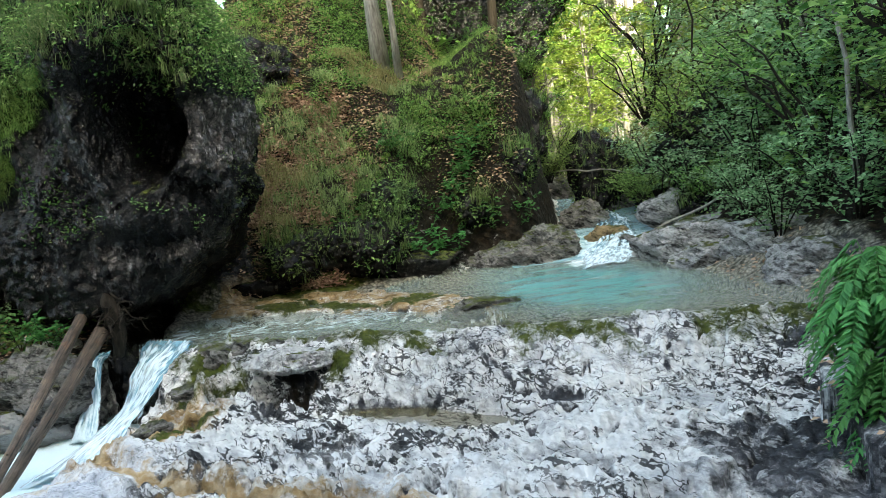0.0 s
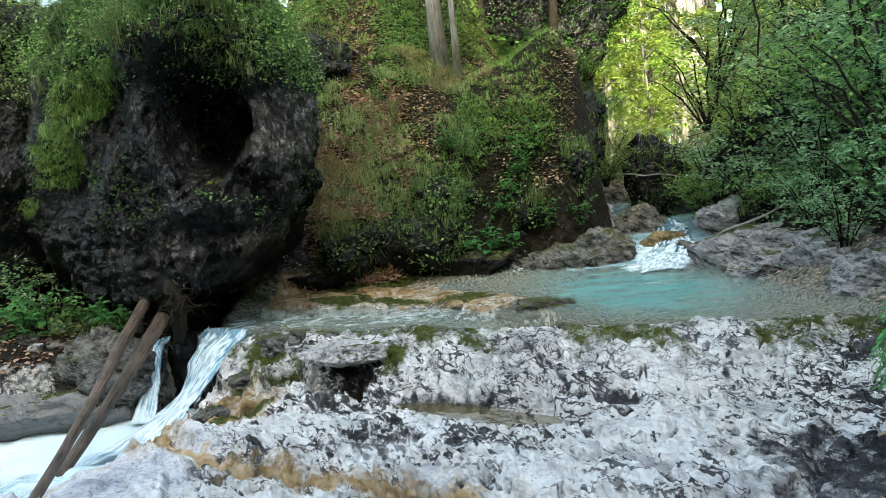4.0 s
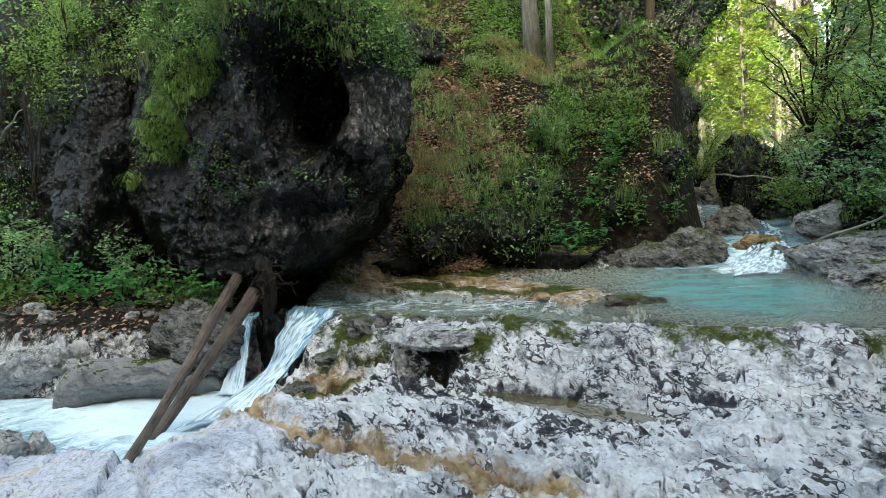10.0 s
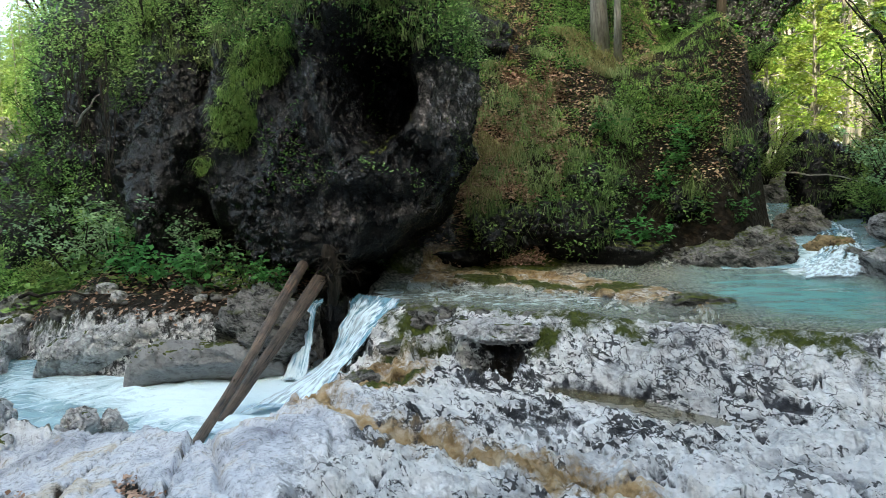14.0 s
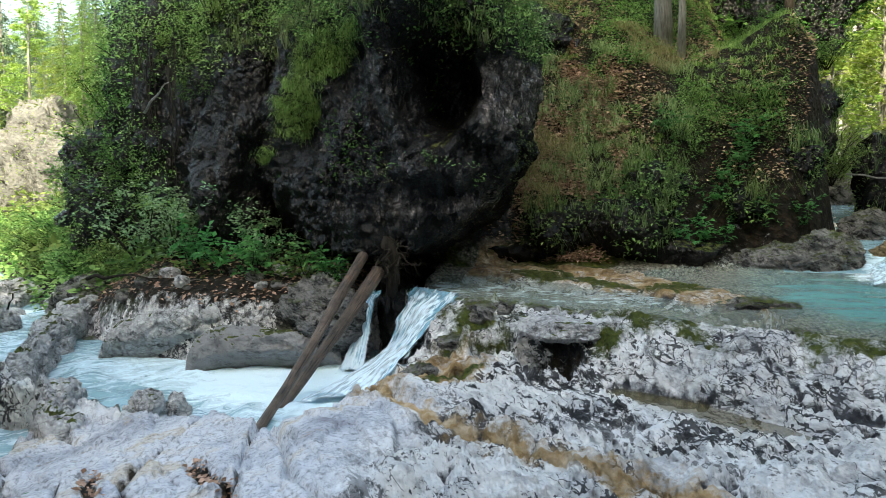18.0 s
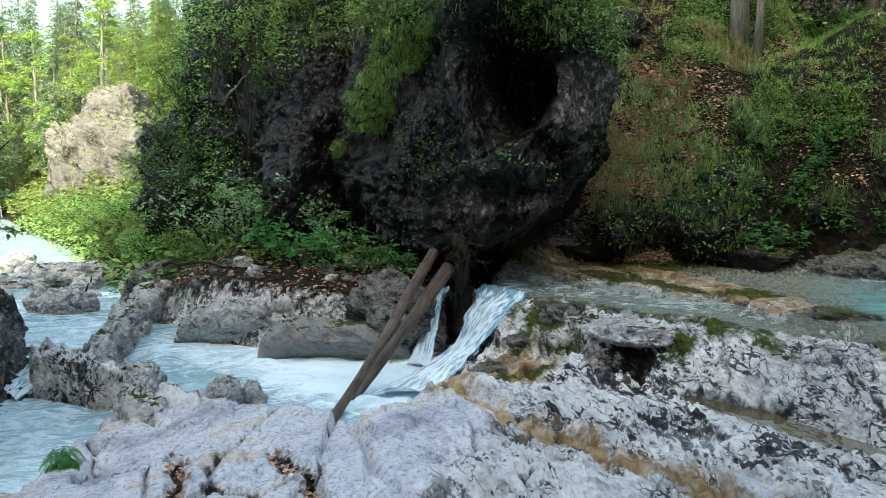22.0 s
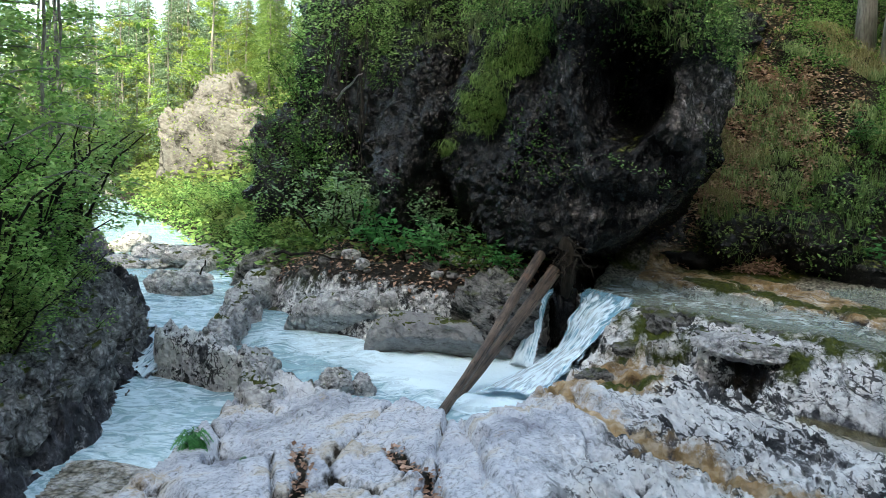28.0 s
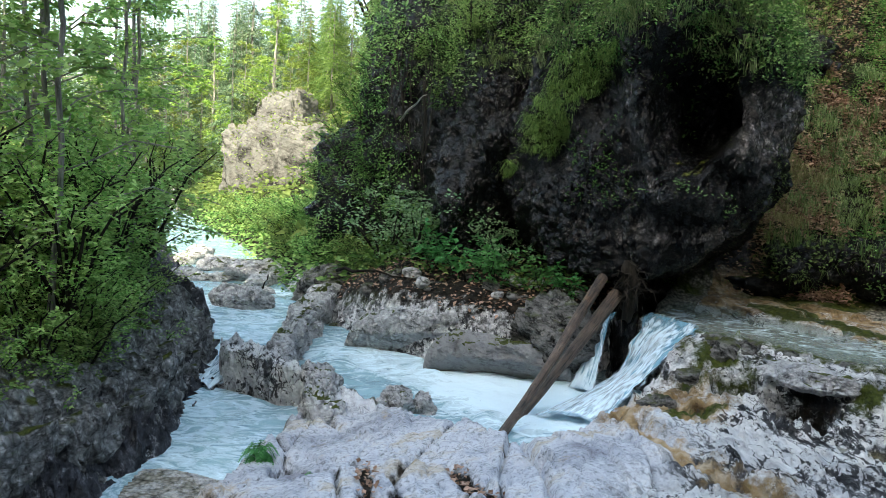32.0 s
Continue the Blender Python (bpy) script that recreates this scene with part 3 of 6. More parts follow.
def downstream_level(x, y):
    r = np.hypot(x + 0.5, y)
    far = np.interp(r, [9, 13, 15, 22, 60], [-0.7, -0.74, -0.84, -0.95, -2.0])
    side = smooth(-5.6, -6.8, x + 0.9 * (y - 6.2))
    return np.where(r > 11, far, -0.7 - 0.14 * side * smooth(11, 9.5, r))


def ellipse(x, y, cx, cy, rx, ry, turn=0.0):
    c, s = math.cos(radians(turn)), math.sin(radians(turn))
    u, v = (x - cx) * c + (y - cy) * s, -(x - cx) * s + (y - cy) * c
    return np.sqrt((u / rx) ** 2 + (v / ry) ** 2)


def land(x, y):
    """Height of the ground, the covers that lie on it and the gloom painted in its hollows."""
    x, y = np.asarray(x, float), np.asarray(y, float)
    p2 = np.stack([x, y, np.zeros_like(x)], 1)
    north, west, east = line_distance(x, y, NORTH_SHORE), line_distance(x, y, WEST_BANK), -line_distance(x, y, EAST_BANK)
    lip, step = line_distance(x, y, LIP), line_distance(x, y, STEP)
    step = step + 0.30 * (fbm(np.stack([x, y, 0 * x], 1), 1.6, 3, 6) - 0.5) * smooth(7.4, 6.8, y)
    wob = fbm(p2, 0.5, 3, 3) - 0.5
    w2 = fbm(p2, 2.0, 3, 5) - 0.5
    upper = step > -0.02
    west = west + 0.55 * (fbm(p2, 1.3, 3, 55) - 0.5) * smooth(14, 10, np.hypot(x, y))
    # limestone shelf south of the lip
    s = np.maximum(-lip, 0) + 0.25 * wob
    shelf = np.interp(s, [-0.2, 0, 0.1, 0.35, 0.85, 1.3, 2.0, 3.0, 5.0], [0.03, 0.04, 0.05, -0.05, -0.36, -0.40, -0.25, -0.24, -0.32])
    shelf = shelf - 0.14 * smooth(-2.5, -3.3, x) * smooth(5.8, 5.0, y) - 0.10 * smooth(0.6, 0.0, step) * smooth(7.4, 6.6, y) * smooth(5.4, 5.8, y) - 0.2 * smooth(-3.5, -4.8, x)
    strata = np.stack([x * 0.73 - y * 0.68, (x * 0.68 + y * 0.73) * 2.4, np.zeros_like(x)], 1)
    rough = (fbm(strata, 0.9, 3, 11, True) - 0.6) * 0.24 + (fbm(strata, 3.5, 4, 13, True) - 0.6) * 0.17 + (fbm(strata, 14.0, 2, 15) - 0.5) * 0.04
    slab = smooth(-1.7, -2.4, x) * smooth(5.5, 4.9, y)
    sp = np.stack([-x * 0.5 + y * 0.86, (x * 0.86 + y * 0.5) * 2.0, np.zeros_like(x)], 1)
    sf, se_ = facets(sp, 0.9, 3)
    sf2, se2 = facets(sp, 2.4, 5)
    slabs = 0.065 * sf + 0.03 * sf2 - 0.06 * np.clip(1 - se_ / 0.05, 0, 1) - 0.025 * np.clip(1 - se2 / 0.08, 0, 1)
    joint = np.clip(1 - se_ / 0.10, 0, 1) * slab
    rough = rough * (1 - 0.8 * slab) + slabs * slab
    cr = crags(np.stack([x, y, 0.6 * shelf], 1), 1.5, 9)
    shelf = shelf + 0.055 * cr * (1 - slab)
    shelf = shelf + rough * np.interp(s, [0, 0.15, 0.6], [0.25, 0.6, 1.0])
    wx, wy = x + 0.12 * (fbm(p2, 4, 2, 17) - 0.5), y + 0.12 * (fbm(p2, 4, 2, 18) - 0.5)
    face = smooth(-0.03, -0.15, lip) * smooth(-1.15, -0.8, lip) * smooth(-2.2, -1.6, x)
    gap = cells(wx, wy * 1.5, 4.5) * 0.6 + cells(wx, wy * 1.5, 10.0, 3) * 0.4
    seams = np.clip(1 - gap / 0.13, 0, 1)
    seams = seams * (1 - 0.9 * slab)
    shelf = shelf - seams * (0.075 * face + 0.012)
    furrow = np.clip(fbm(strata, 2.2, 4, 19, True) - 0.77, 0, 1) * 6 * (1 - 0.9 * slab)
    shelf = shelf - 0.07 * np.clip(furrow, 0, 1) * (1 - face)
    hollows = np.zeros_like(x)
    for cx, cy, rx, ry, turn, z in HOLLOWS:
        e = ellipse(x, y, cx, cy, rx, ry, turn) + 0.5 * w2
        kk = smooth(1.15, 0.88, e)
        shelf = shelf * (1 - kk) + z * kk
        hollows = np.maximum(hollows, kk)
    chan = abs(line_distance(x, y, TAN_RUNNEL)) + 0.06 * w2
    shelf = shelf - 0.05 * smooth(0.14, 0.03, chan)
    crack = np.minimum(abs(line_distance(x, y, SLAB_CRACKS[0])), abs(line_distance(x, y, SLAB_CRACKS[1]))) + 0.04 * w2
    shelf = shelf - 0.06 * smooth(0.07, 0.01, crack)
    # the bed of the pool and of the stream above and below
    deep = np.clip(1.3 - ellipse(x, y, 1.4, 8.8, 1.3, 1.6, -10), 0, 1)
    bed = upstream_level(y) - 0.10 - 0.5 * deep - 0.08 * w2
    h = np.where(lip > 0, np.maximum(bed, np.interp(lip, [0, 0.12, 0.35], [0.045, -0.02, -1])), shelf)
    low = downstream_level(x, y) - 0.35 + 0.15 * w2
    low = np.maximum(low, -0.78 + 0.08 * w2 - 0.35 * np.clip(ellipse(x, y, -5.2, 3.15, 0.75, 0.6, 30) - 0.8, 0, 3))
    edge = np.clip(-step, 0, 1)
    flank = h - np.interp(edge, [0, 0.05, 0.16, 0.34, 0.55], [0, 0.06, 0.42, 0.66, 1.3]) + 0.10 * w2
    h = np.where(upper, h, np.maximum(low, flank))
    # north side: gravel bench, then the wooded slope; a bench under the boulder further west
    d = np.maximum(north, 0)
    level = np.where(x > -3.4, np.maximum(upstream_level(y), 0), downstream_level(x, y))
    brink = np.interp(x, [-2.6, -1.5, -0.4, 0.5, 1.2], [1.0, 0.8, 0.62, 0.45, 0.4])
    glade = smooth(-0.6, 0.5, x)
    rise_w = np.interp(y, [10.9, 13.5, 16, 20, 45], [0, 2.5, 4.9, 8.8, 32])
    rise_e = np.interp(y, [10.9, 13.2, 16.2, 20, 45], [0, 2.35, 2.6, 5.5, 30])
    pe = np.interp(d, [0, 0.5, 0.62, 0.85], [0, 0.08, 0.2, 1.0]) * brink + (rise_w * (1 - glade) + rise_e * glade) * smooth(0.1, 0.55, d)
    pw = np.interp(d, [0, 0.35, 0.6, 2.6, 3.6, 6, 40], [-0.1, 0.65, 0.8, 1.25, 1.9, 4.6, 32])
    pf = np.interp(d, [0, 0.6, 1.5, 3.0, 5.5, 12, 60], [-0.1, 0.4, 0.8, 1.7, 5.2, 12, 50])
    k = smooth(-3.2, -3.9, x)
    kf = smooth(-6.5, -8.5, x)
    prof = (pe * (1 - k) + pw * k) * (1 - kf) + pf * kf
    far = smooth(17, 26, np.hypot(x, y)) * smooth(-6, -12, x)
    prof = prof * (1 - far) + np.minimum(prof, 3.0 + 0.22 * d) * far
    cliff = 0.6 * smooth(0.1, 0.6, d) * np.exp(-(((x - 1.3) / 0.8) ** 2 + ((y - 13.1) / 1.0) ** 2))
    slope_noise = (wob * 0.5 + w2 * 0.45) * smooth(0.3, 2.0, d) + 0.12 * (fbm(p2, 5, 3, 21) - 0.5)
    hn = level + prof + cliff + slope_noise
    h = np.where(north > 0, np.maximum(hn, level - 0.2), h)
    # low tongue of bedrock between the run and the pool
    reach = np.interp(x, [-2.6, -1.3, -0.4, 0.5], [0.65, 0.62, 0.5, 0.14])
    off = abs(line_distance(x, y, BENCH)) / reach + 0.9 * w2
    tongue = smooth(1.25, 0.75, off) * (x > -3.0)
    tiers = 0.045 * (np.floor(3.0 * fbm(strata, 1.1, 3, 23)) - 1.0)
    h = np.where(tongue > 0, np.maximum(h, -0.16 + 0.21 * tongue + (tiers + 0.05 * cr) * tongue), h)
    # west bank of the lower channel, a bare sloping rock below bushes
    dw = np.maximum(west, 0)
    hw = downstream_level(x, y) - 0.15 + smooth(60, 16, np.hypot(x, y)) ** 0.5 * np.interp(dw, [0, 0.12, 1.25, 2.2, 5, 40], [0, 0.2, 0.95, 1.3, 3.2, 30]) + (rough * 0.6 + 0.3 * wob + 0.32 * cr + 0.10 * crags(p2, 4.5, 21)) * smooth(0, 0.25, dw)
    h = np.where(west > 0, np.maximum(h * 0 + hw, -2), h)
    de = np.maximum(east, 0)
    he = np.maximum(upstream_level(y), np.where(y < 5.8, -0.25, 0)) - 0.05 + np.interp(de, [0, 0.3, 1.0, 2.0, 4, 40], [0, 0.14, 0.45, 1.25, 3.6, 36]) + (0.5 * wob + 0.3 * w2) * smooth(0.1, 0.8, de) + rough * 0.4
    h = np.where(east > 0, np.where(y > 5.6, np.maximum(he, h), np.maximum(h, he)), h)
    # unseen hill behind the eye, added to block sun and low sky
    back = np.maximum(-2.0 - y - 0.12 * abs(x + 0.5), 0) * smooth(-14, -4, x)
    hb = -0.3 + back * 3.0
    h = np.where(back > 0, np.maximum(h, np.minimum(hb, 30)), h)
    h = np.minimum(h, 78 + 10 * wob)
    # the valley opens to the north-west, so that the sky shows over the far trees
    ang, rr = np.degrees(np.arctan2(x + 0.5, y)), np.hypot(x + 0.5, y)
    rise = np.interp(ang, [-62, -57, -51, -44, -41, -35, -31], [0.6, 0.05, 0.02, 0.02, 0.045, 0.06, 0.6])
    h = np.where((rr > 21) & (rise < 0.59), np.minimum(h, 1.6 + np.minimum(rr, 34) * rise + 0.5 * wob), h)
    h = np.where((rr > 55) & (rise < 0.59), h + np.minimum(rr - 55, 70) * 0.10, h)
    # covers
    nearshore = smooth(0.1, 0.5, d) * smooth(1.0, 0.6, d)
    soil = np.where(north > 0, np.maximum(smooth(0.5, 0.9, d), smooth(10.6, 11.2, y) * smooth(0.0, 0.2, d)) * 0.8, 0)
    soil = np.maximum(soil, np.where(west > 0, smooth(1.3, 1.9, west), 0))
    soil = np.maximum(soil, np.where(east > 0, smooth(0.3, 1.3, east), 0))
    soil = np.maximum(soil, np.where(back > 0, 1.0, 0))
    gravel = np.where((north > 0) & (x > -3.4) & (y < 11.2), 0.9 * smooth(0.9, 0.6, d), 0)
    gravel = np.maximum(gravel, np.where(upper & (lip > 0.1) & (north <= 0) & (tongue < 0.3), 0.9, 0))
    gravel = np.maximum(gravel, np.where((north <= 0) & (~upper) & (west <= 0), 0.6, 0))
    gravel = np.maximum(gravel, np.where((east > 0) & (y > 5.6) & (y < 9), smooth(0.5, 0.1, east) * 0.9, 0))
    warm = np.where(upper & (lip <= 0), np.clip(1.55 - ellipse(x, y, -2.5, 6.05, 0.75, 0.36, 75), 0, 1) * 0.85, 0)
    streak = fbm(np.stack([x * 2.5 + y, y * 0.8, 0 * x], 1), 1.3, 4, 58)
    moss = np.where(upper & (lip <= 0.12), np.maximum(smooth(-0.35, -0.03, lip) * (0.42 + 0.2 * smooth(0.8, -1.5, x)), smooth(-0.85, -0.2, lip) * smooth(0.46, 0.6, streak) * 0.62), 0)
    moss = np.maximum(moss, np.where(north > 0, smooth(0.0, 0.5, d) * smooth(5.5, 2.5, d) * (0.30 + 0.5 * smooth(0.45, 0.6, fbm(p2, 0.8, 4, 66))), 0))
    moss = np.maximum(moss, tongue * (0.2 + 0.55 * smooth(0.5, 0.6, fbm(strata, 1.2, 4, 67))))
    warm = np.maximum(warm, tongue * 0.62)
    moss = np.maximum(moss, np.where((~upper) & (step > -0.3) & (north <= 0), 0.3, 0))
    dark = np.where(upper & (lip <= 0), smooth(0.5, 1.5, x) * smooth(5.0, 4.1, y) * 0.62, 0)
    dark = np.maximum(dark, np.where((east > 0), smooth(0.0, 0.5, east) * smooth(1.5, 0.6, east) * 0.5, 0))
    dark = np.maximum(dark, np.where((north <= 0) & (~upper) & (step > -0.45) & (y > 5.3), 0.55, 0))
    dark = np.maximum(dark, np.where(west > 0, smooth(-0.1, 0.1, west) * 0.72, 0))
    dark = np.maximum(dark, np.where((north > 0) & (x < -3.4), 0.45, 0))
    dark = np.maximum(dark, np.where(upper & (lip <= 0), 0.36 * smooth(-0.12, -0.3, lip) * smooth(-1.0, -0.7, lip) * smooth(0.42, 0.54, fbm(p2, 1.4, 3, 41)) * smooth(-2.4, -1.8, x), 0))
    moss = np.maximum(moss, np.where(upper & (lip <= 0), np.clip(1.5 - ellipse(x, y, -2.15, 7.1, 0.6, 0.22, 20), 0, 1) * 0.5, 0))
    on_shelf = upper & (lip <= 0) & (east < 0.4)
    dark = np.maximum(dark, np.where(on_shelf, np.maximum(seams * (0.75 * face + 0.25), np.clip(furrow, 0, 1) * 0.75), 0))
    # gloom of the hollows near the lip, painted as dark colour
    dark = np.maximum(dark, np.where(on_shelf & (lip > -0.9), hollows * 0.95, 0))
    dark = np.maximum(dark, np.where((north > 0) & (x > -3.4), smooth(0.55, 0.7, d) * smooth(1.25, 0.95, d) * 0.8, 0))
    warm = np.maximum(warm, np.where(on_shelf, np.maximum(np.maximum(smooth(0.42, 0.02, chan + 0.5 * (fbm(p2, 2.2, 4, 47) - 0.5)) * 0.55, smooth(0.10, 0.03, chan + 0.08 * (fbm(p2, 5, 3, 48) - 0.5)) * 0.85), np.where(lip < -1.3, hollows * 0.5, 0)), 0))
    # the cavity's shade, painted with the near-black soil colour
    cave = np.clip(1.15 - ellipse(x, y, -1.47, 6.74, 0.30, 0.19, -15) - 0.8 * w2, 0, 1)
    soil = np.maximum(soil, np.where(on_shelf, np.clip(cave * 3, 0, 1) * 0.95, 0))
    moss = np.maximum(moss, np.where(on_shelf, np.clip(1.5 - ellipse(x, y, -1.0, 6.72, 0.16, 0.16, 0), 0, 1) * 0.7, 0))
    soil = np.maximum(soil, joint * 0.62 * (fbm(p2, 1.5, 2, 50) > 0.45) * on_shelf)
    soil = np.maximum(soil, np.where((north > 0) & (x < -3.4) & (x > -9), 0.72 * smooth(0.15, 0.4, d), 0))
    warm = np.maximum(warm, np.where(on_shelf, np.clip(1.4 - ellipse(x, y, -2.5, 6.2, 1.0, 0.55, 80), 0, 1) * 0.85, 0))
    moss = np.maximum(moss, np.where(on_shelf, np.clip(1.5 - ellipse(x, y, -2.3, 6.25, 0.5, 0.12, 55), 0, 1) * 0.75, 0))
    moss = np.maximum(moss, np.where(on_shelf, np.clip(1.5 - ellipse(x, y, -2.3, 7.35, 0.25, 0.3, 0), 0, 1) * 0.8, 0))
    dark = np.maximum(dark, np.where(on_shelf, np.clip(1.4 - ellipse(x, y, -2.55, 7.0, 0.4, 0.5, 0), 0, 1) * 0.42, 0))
    soil = np.maximum(soil, np.where(on_shelf, smooth(0.07, 0.02, crack + 0.08 * (fbm(p2, 6, 2, 44) - 0.4)) * 0.8, 0))
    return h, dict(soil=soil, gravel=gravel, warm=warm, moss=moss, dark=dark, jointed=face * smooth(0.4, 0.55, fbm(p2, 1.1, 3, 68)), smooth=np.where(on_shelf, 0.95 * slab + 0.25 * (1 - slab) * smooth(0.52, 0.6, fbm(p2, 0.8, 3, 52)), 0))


def height(x, y):
    return float(land(np.array([x]), np.array([y]))[0][0])


OX, OY = -0.4, -0.1
fine_az = np.radians(np.arange(-66, 38.01, 0.15))
coarse_az = np.radians(np.arange(40, 293, 2.5))
azs = np.concatenate([fine_az, coarse_az])
rad = [0.05, 0.5, 1.0, 1.6, 2.2, 2.7]
while rad[-1] < 900:
    r = rad[-1]
    rad.append(r + (0.032 + 0.006 * (r - 2.7) if r < 13 else 0.11 + 0.06 * (r - 13)))
rad = np.array(rad)
gx = OX + np.sin(azs)[:, None] * rad[None]
gy = OY + np.cos(azs)[:, None] * rad[None]
gz, covers = land(gx.ravel(), gy.ravel())
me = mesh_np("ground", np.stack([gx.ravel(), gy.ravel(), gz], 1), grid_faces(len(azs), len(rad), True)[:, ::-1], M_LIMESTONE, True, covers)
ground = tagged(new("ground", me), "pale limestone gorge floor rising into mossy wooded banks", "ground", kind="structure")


# ---- water ----
def water_sheet(name, x0, x1, y0, y1, res, level, keep, masks, mat, label):
    xs, ys = np.arange(x0, x1, res), np.arange(y0, y1, res)
    X, Y = (a.ravel() for a in np.meshgrid(xs, ys, indexing="ij"))
    Z = level(X, Y)
    f = grid_faces(len(xs), len(ys))
    ok = keep(X, Y)
    f = f[ok[f].all(1)]
    used = np.unique(f)
    back = np.full(len(X), -1)
    back[used] = np.arange(len(used))
    a = {k: v[used] for k, v in masks(X, Y).items()}
    me = mesh_np(name, np.stack([X, Y, Z], 1)[used], back[f], mat, True, a)
    return tagged(new(name, me), label, "water", kind="structure")


def ripple(X, Y, amp, sc=2.0, seed=31):
    return (fbm(np.stack([X, Y * 1.6, 0 * X], 1), sc, 3, seed) - 0.5) * amp


def pool_masks(X, Y):
    w = 0.5 * (fbm(np.stack([X, Y, 0 * X], 1), 1.5, 3, 33) - 0.5)
    deep = smooth(1.35, 0.45, ellipse(X, Y, 1.45, 8.9, 1.15, 1.9, 10) + w)
    run = smooth(0.85, 0.2, abs(Y - (8.35 - 0.25 * (X + 1.0)) + w)) * smooth(0.6, -0.3, X)
    fall = smooth(1.1, 0.2, np.hypot((X - 2.1) * 1.2, Y - 10.2))
    return dict(deep=np.maximum(deep, 0.3 * smooth(0.2, -0.8, X)), foam=np.clip(run * 0.36 + 0.20 * smooth(0.2, -0.8, X) + fall * 0.55 + 0.4 * smooth(10.0, 10.6, Y) * smooth(1.3, 1.7, X), 0, 1))


water_sheet("water_pool", -3.2, 3.6, 5.9, 11.9, 0.05, lambda X, Y: ripple(X, Y, 0.02) + upstream_level(Y), lambda X, Y: (line_distance(X, Y, STEP) > -0.03) & (line_distance(X, Y, LIP) > -0.1) & ((Y < 10.7) | (X < 0.95)), pool_masks, M_POOL,
            "clear turquoise pool and shallow run over pale gravel")
water_sheet("water_upstream", 0.9, 14, 10.65, 45, 0.12, lambda X, Y: upstream_level(Y) + ripple(X, Y, 0.08), lambda X, Y: (line_distance(X, Y, NORTH_SHORE) < 0.2) & (line_distance(X, Y, EAST_BANK) > -0.2),
            lambda X, Y: dict(deep=np.full(X.shape, 0.7), foam=(0.25 + 0.4 * smooth(12.6, 11.2, Y)) * smooth(1.5, 2.0, X + 0.1 * (11 - Y))), M_FALL, "stream tumbling white over small steps into the pool")


def low_masks(X, Y):
    d = np.hypot(X + 3.6, Y - 6.9)
    jet = smooth(1.9, 0.5, d)
    run = smooth(0.9, 0.2, abs(Y - (6.75 - 0.22 * (X + 4.0)))) * smooth(-7.5, -6, X) * smooth(-2, -4, X)
    return dict(deep=np.full(X.shape, 0.8), foam=np.clip(0.38 + 0.36 * jet + 0.30 * run + 0.16 * smooth(-6.0, -7.0, X + 0.9 * (Y - 6.2)) - 0.22 * smooth(-9, -10, X) + 0.3 * smooth(-9.3, -9.8, X) * smooth(-11, -10, X), 0, 1))


water_sheet("water_lower", -40, -2.5, 1.0, 32, 0.075, lambda X, Y: downstream_level(X, Y) + ripple(X, Y, 0.07, 2.5) + ripple(X, Y, 0.14, 4.5, 35) * smooth(3.2, 1.0, np.hypot(X + 4.3, Y - 6.7)), lambda X, Y: (line_distance(X, Y, STEP) < 0.08) & (line_distance(X, Y, NORTH_SHORE) < 0.5) & (line_distance(X, Y, WEST_BANK) < 0.2),
            low_masks, M_FALL, "pale blue whitewater in the lower basin and side channel")


# ---- rocks ----
def blob(name, size, seed, mat, detail=0.22, sub=5, flat=0.0, sharp=True, squash=None, fine=0.06, crag=0.07, grain=1.6):
    """A weathered rock: a ball shaped by facets and noise, then scaled."""
    bm = bmesh.new()
    bmesh.ops.create_icosphere(bm, subdivisions=sub, radius=1.0)
    v = np.array([q.co[:] for q in bm.verts])
    f = np.array([[q.index for q in t.verts] for t in bm.faces])
    bm.free()
    rng = np.random.default_rng(seed)
    r = np.ones(len(v))
    if sharp:
        for nrm in unit(16, rng):
            lim = rng.uniform(0.70, 0.97)
            dd = v @ nrm
            r = np.minimum(r, np.where(dd > 0.05, lim / np.maximum(dd, 0.05), 9))
    tilt = unit(1, rng, 0.6)[0]
    q = v + 0.35 * np.stack([fbm(v, 1.7, 2, seed + k) - 0.5 for k in (20, 30, 40)], 1)
    band = (q @ tilt) * 5.5
    ledge = np.abs((band - np.floor(band)) - 0.5) * 2
    big = fbm(v, 1.3, 3, seed) - 0.5
    small = fbm(q, 4.0, 5, seed + 3, True) - 0.62
    tiny = fbm(q * np.array([1, 1, 2.2]), 12.0, 4, seed + 9, True) - 0.6
    r = r * (1 + detail * 1.5 * big + detail * 0.95 * small + fine * 1.2 * tiny + 0.045 * (ledge ** 3) * (0.4 + big))
    v = v * r[:, None]
    if crag:
        s3 = np.array(size)
        w = s3.mean()
        v = v * (1 + crag * crags(v * s3 / w, grain, seed % 13)[:, None])
    if squash:
        v = squash(v)
    v = v * np.array(size)
    return mesh_np(name, v, f, mat, True)


def rock(name, size, where, seed, mat, label, turn=(0, 0, 0), category="rock", **kw):
    ob = new(name, blob(name, size, seed, mat, **kw))
    ob.matrix_world = pose(*where, *turn)
    return tagged(ob, label, category)


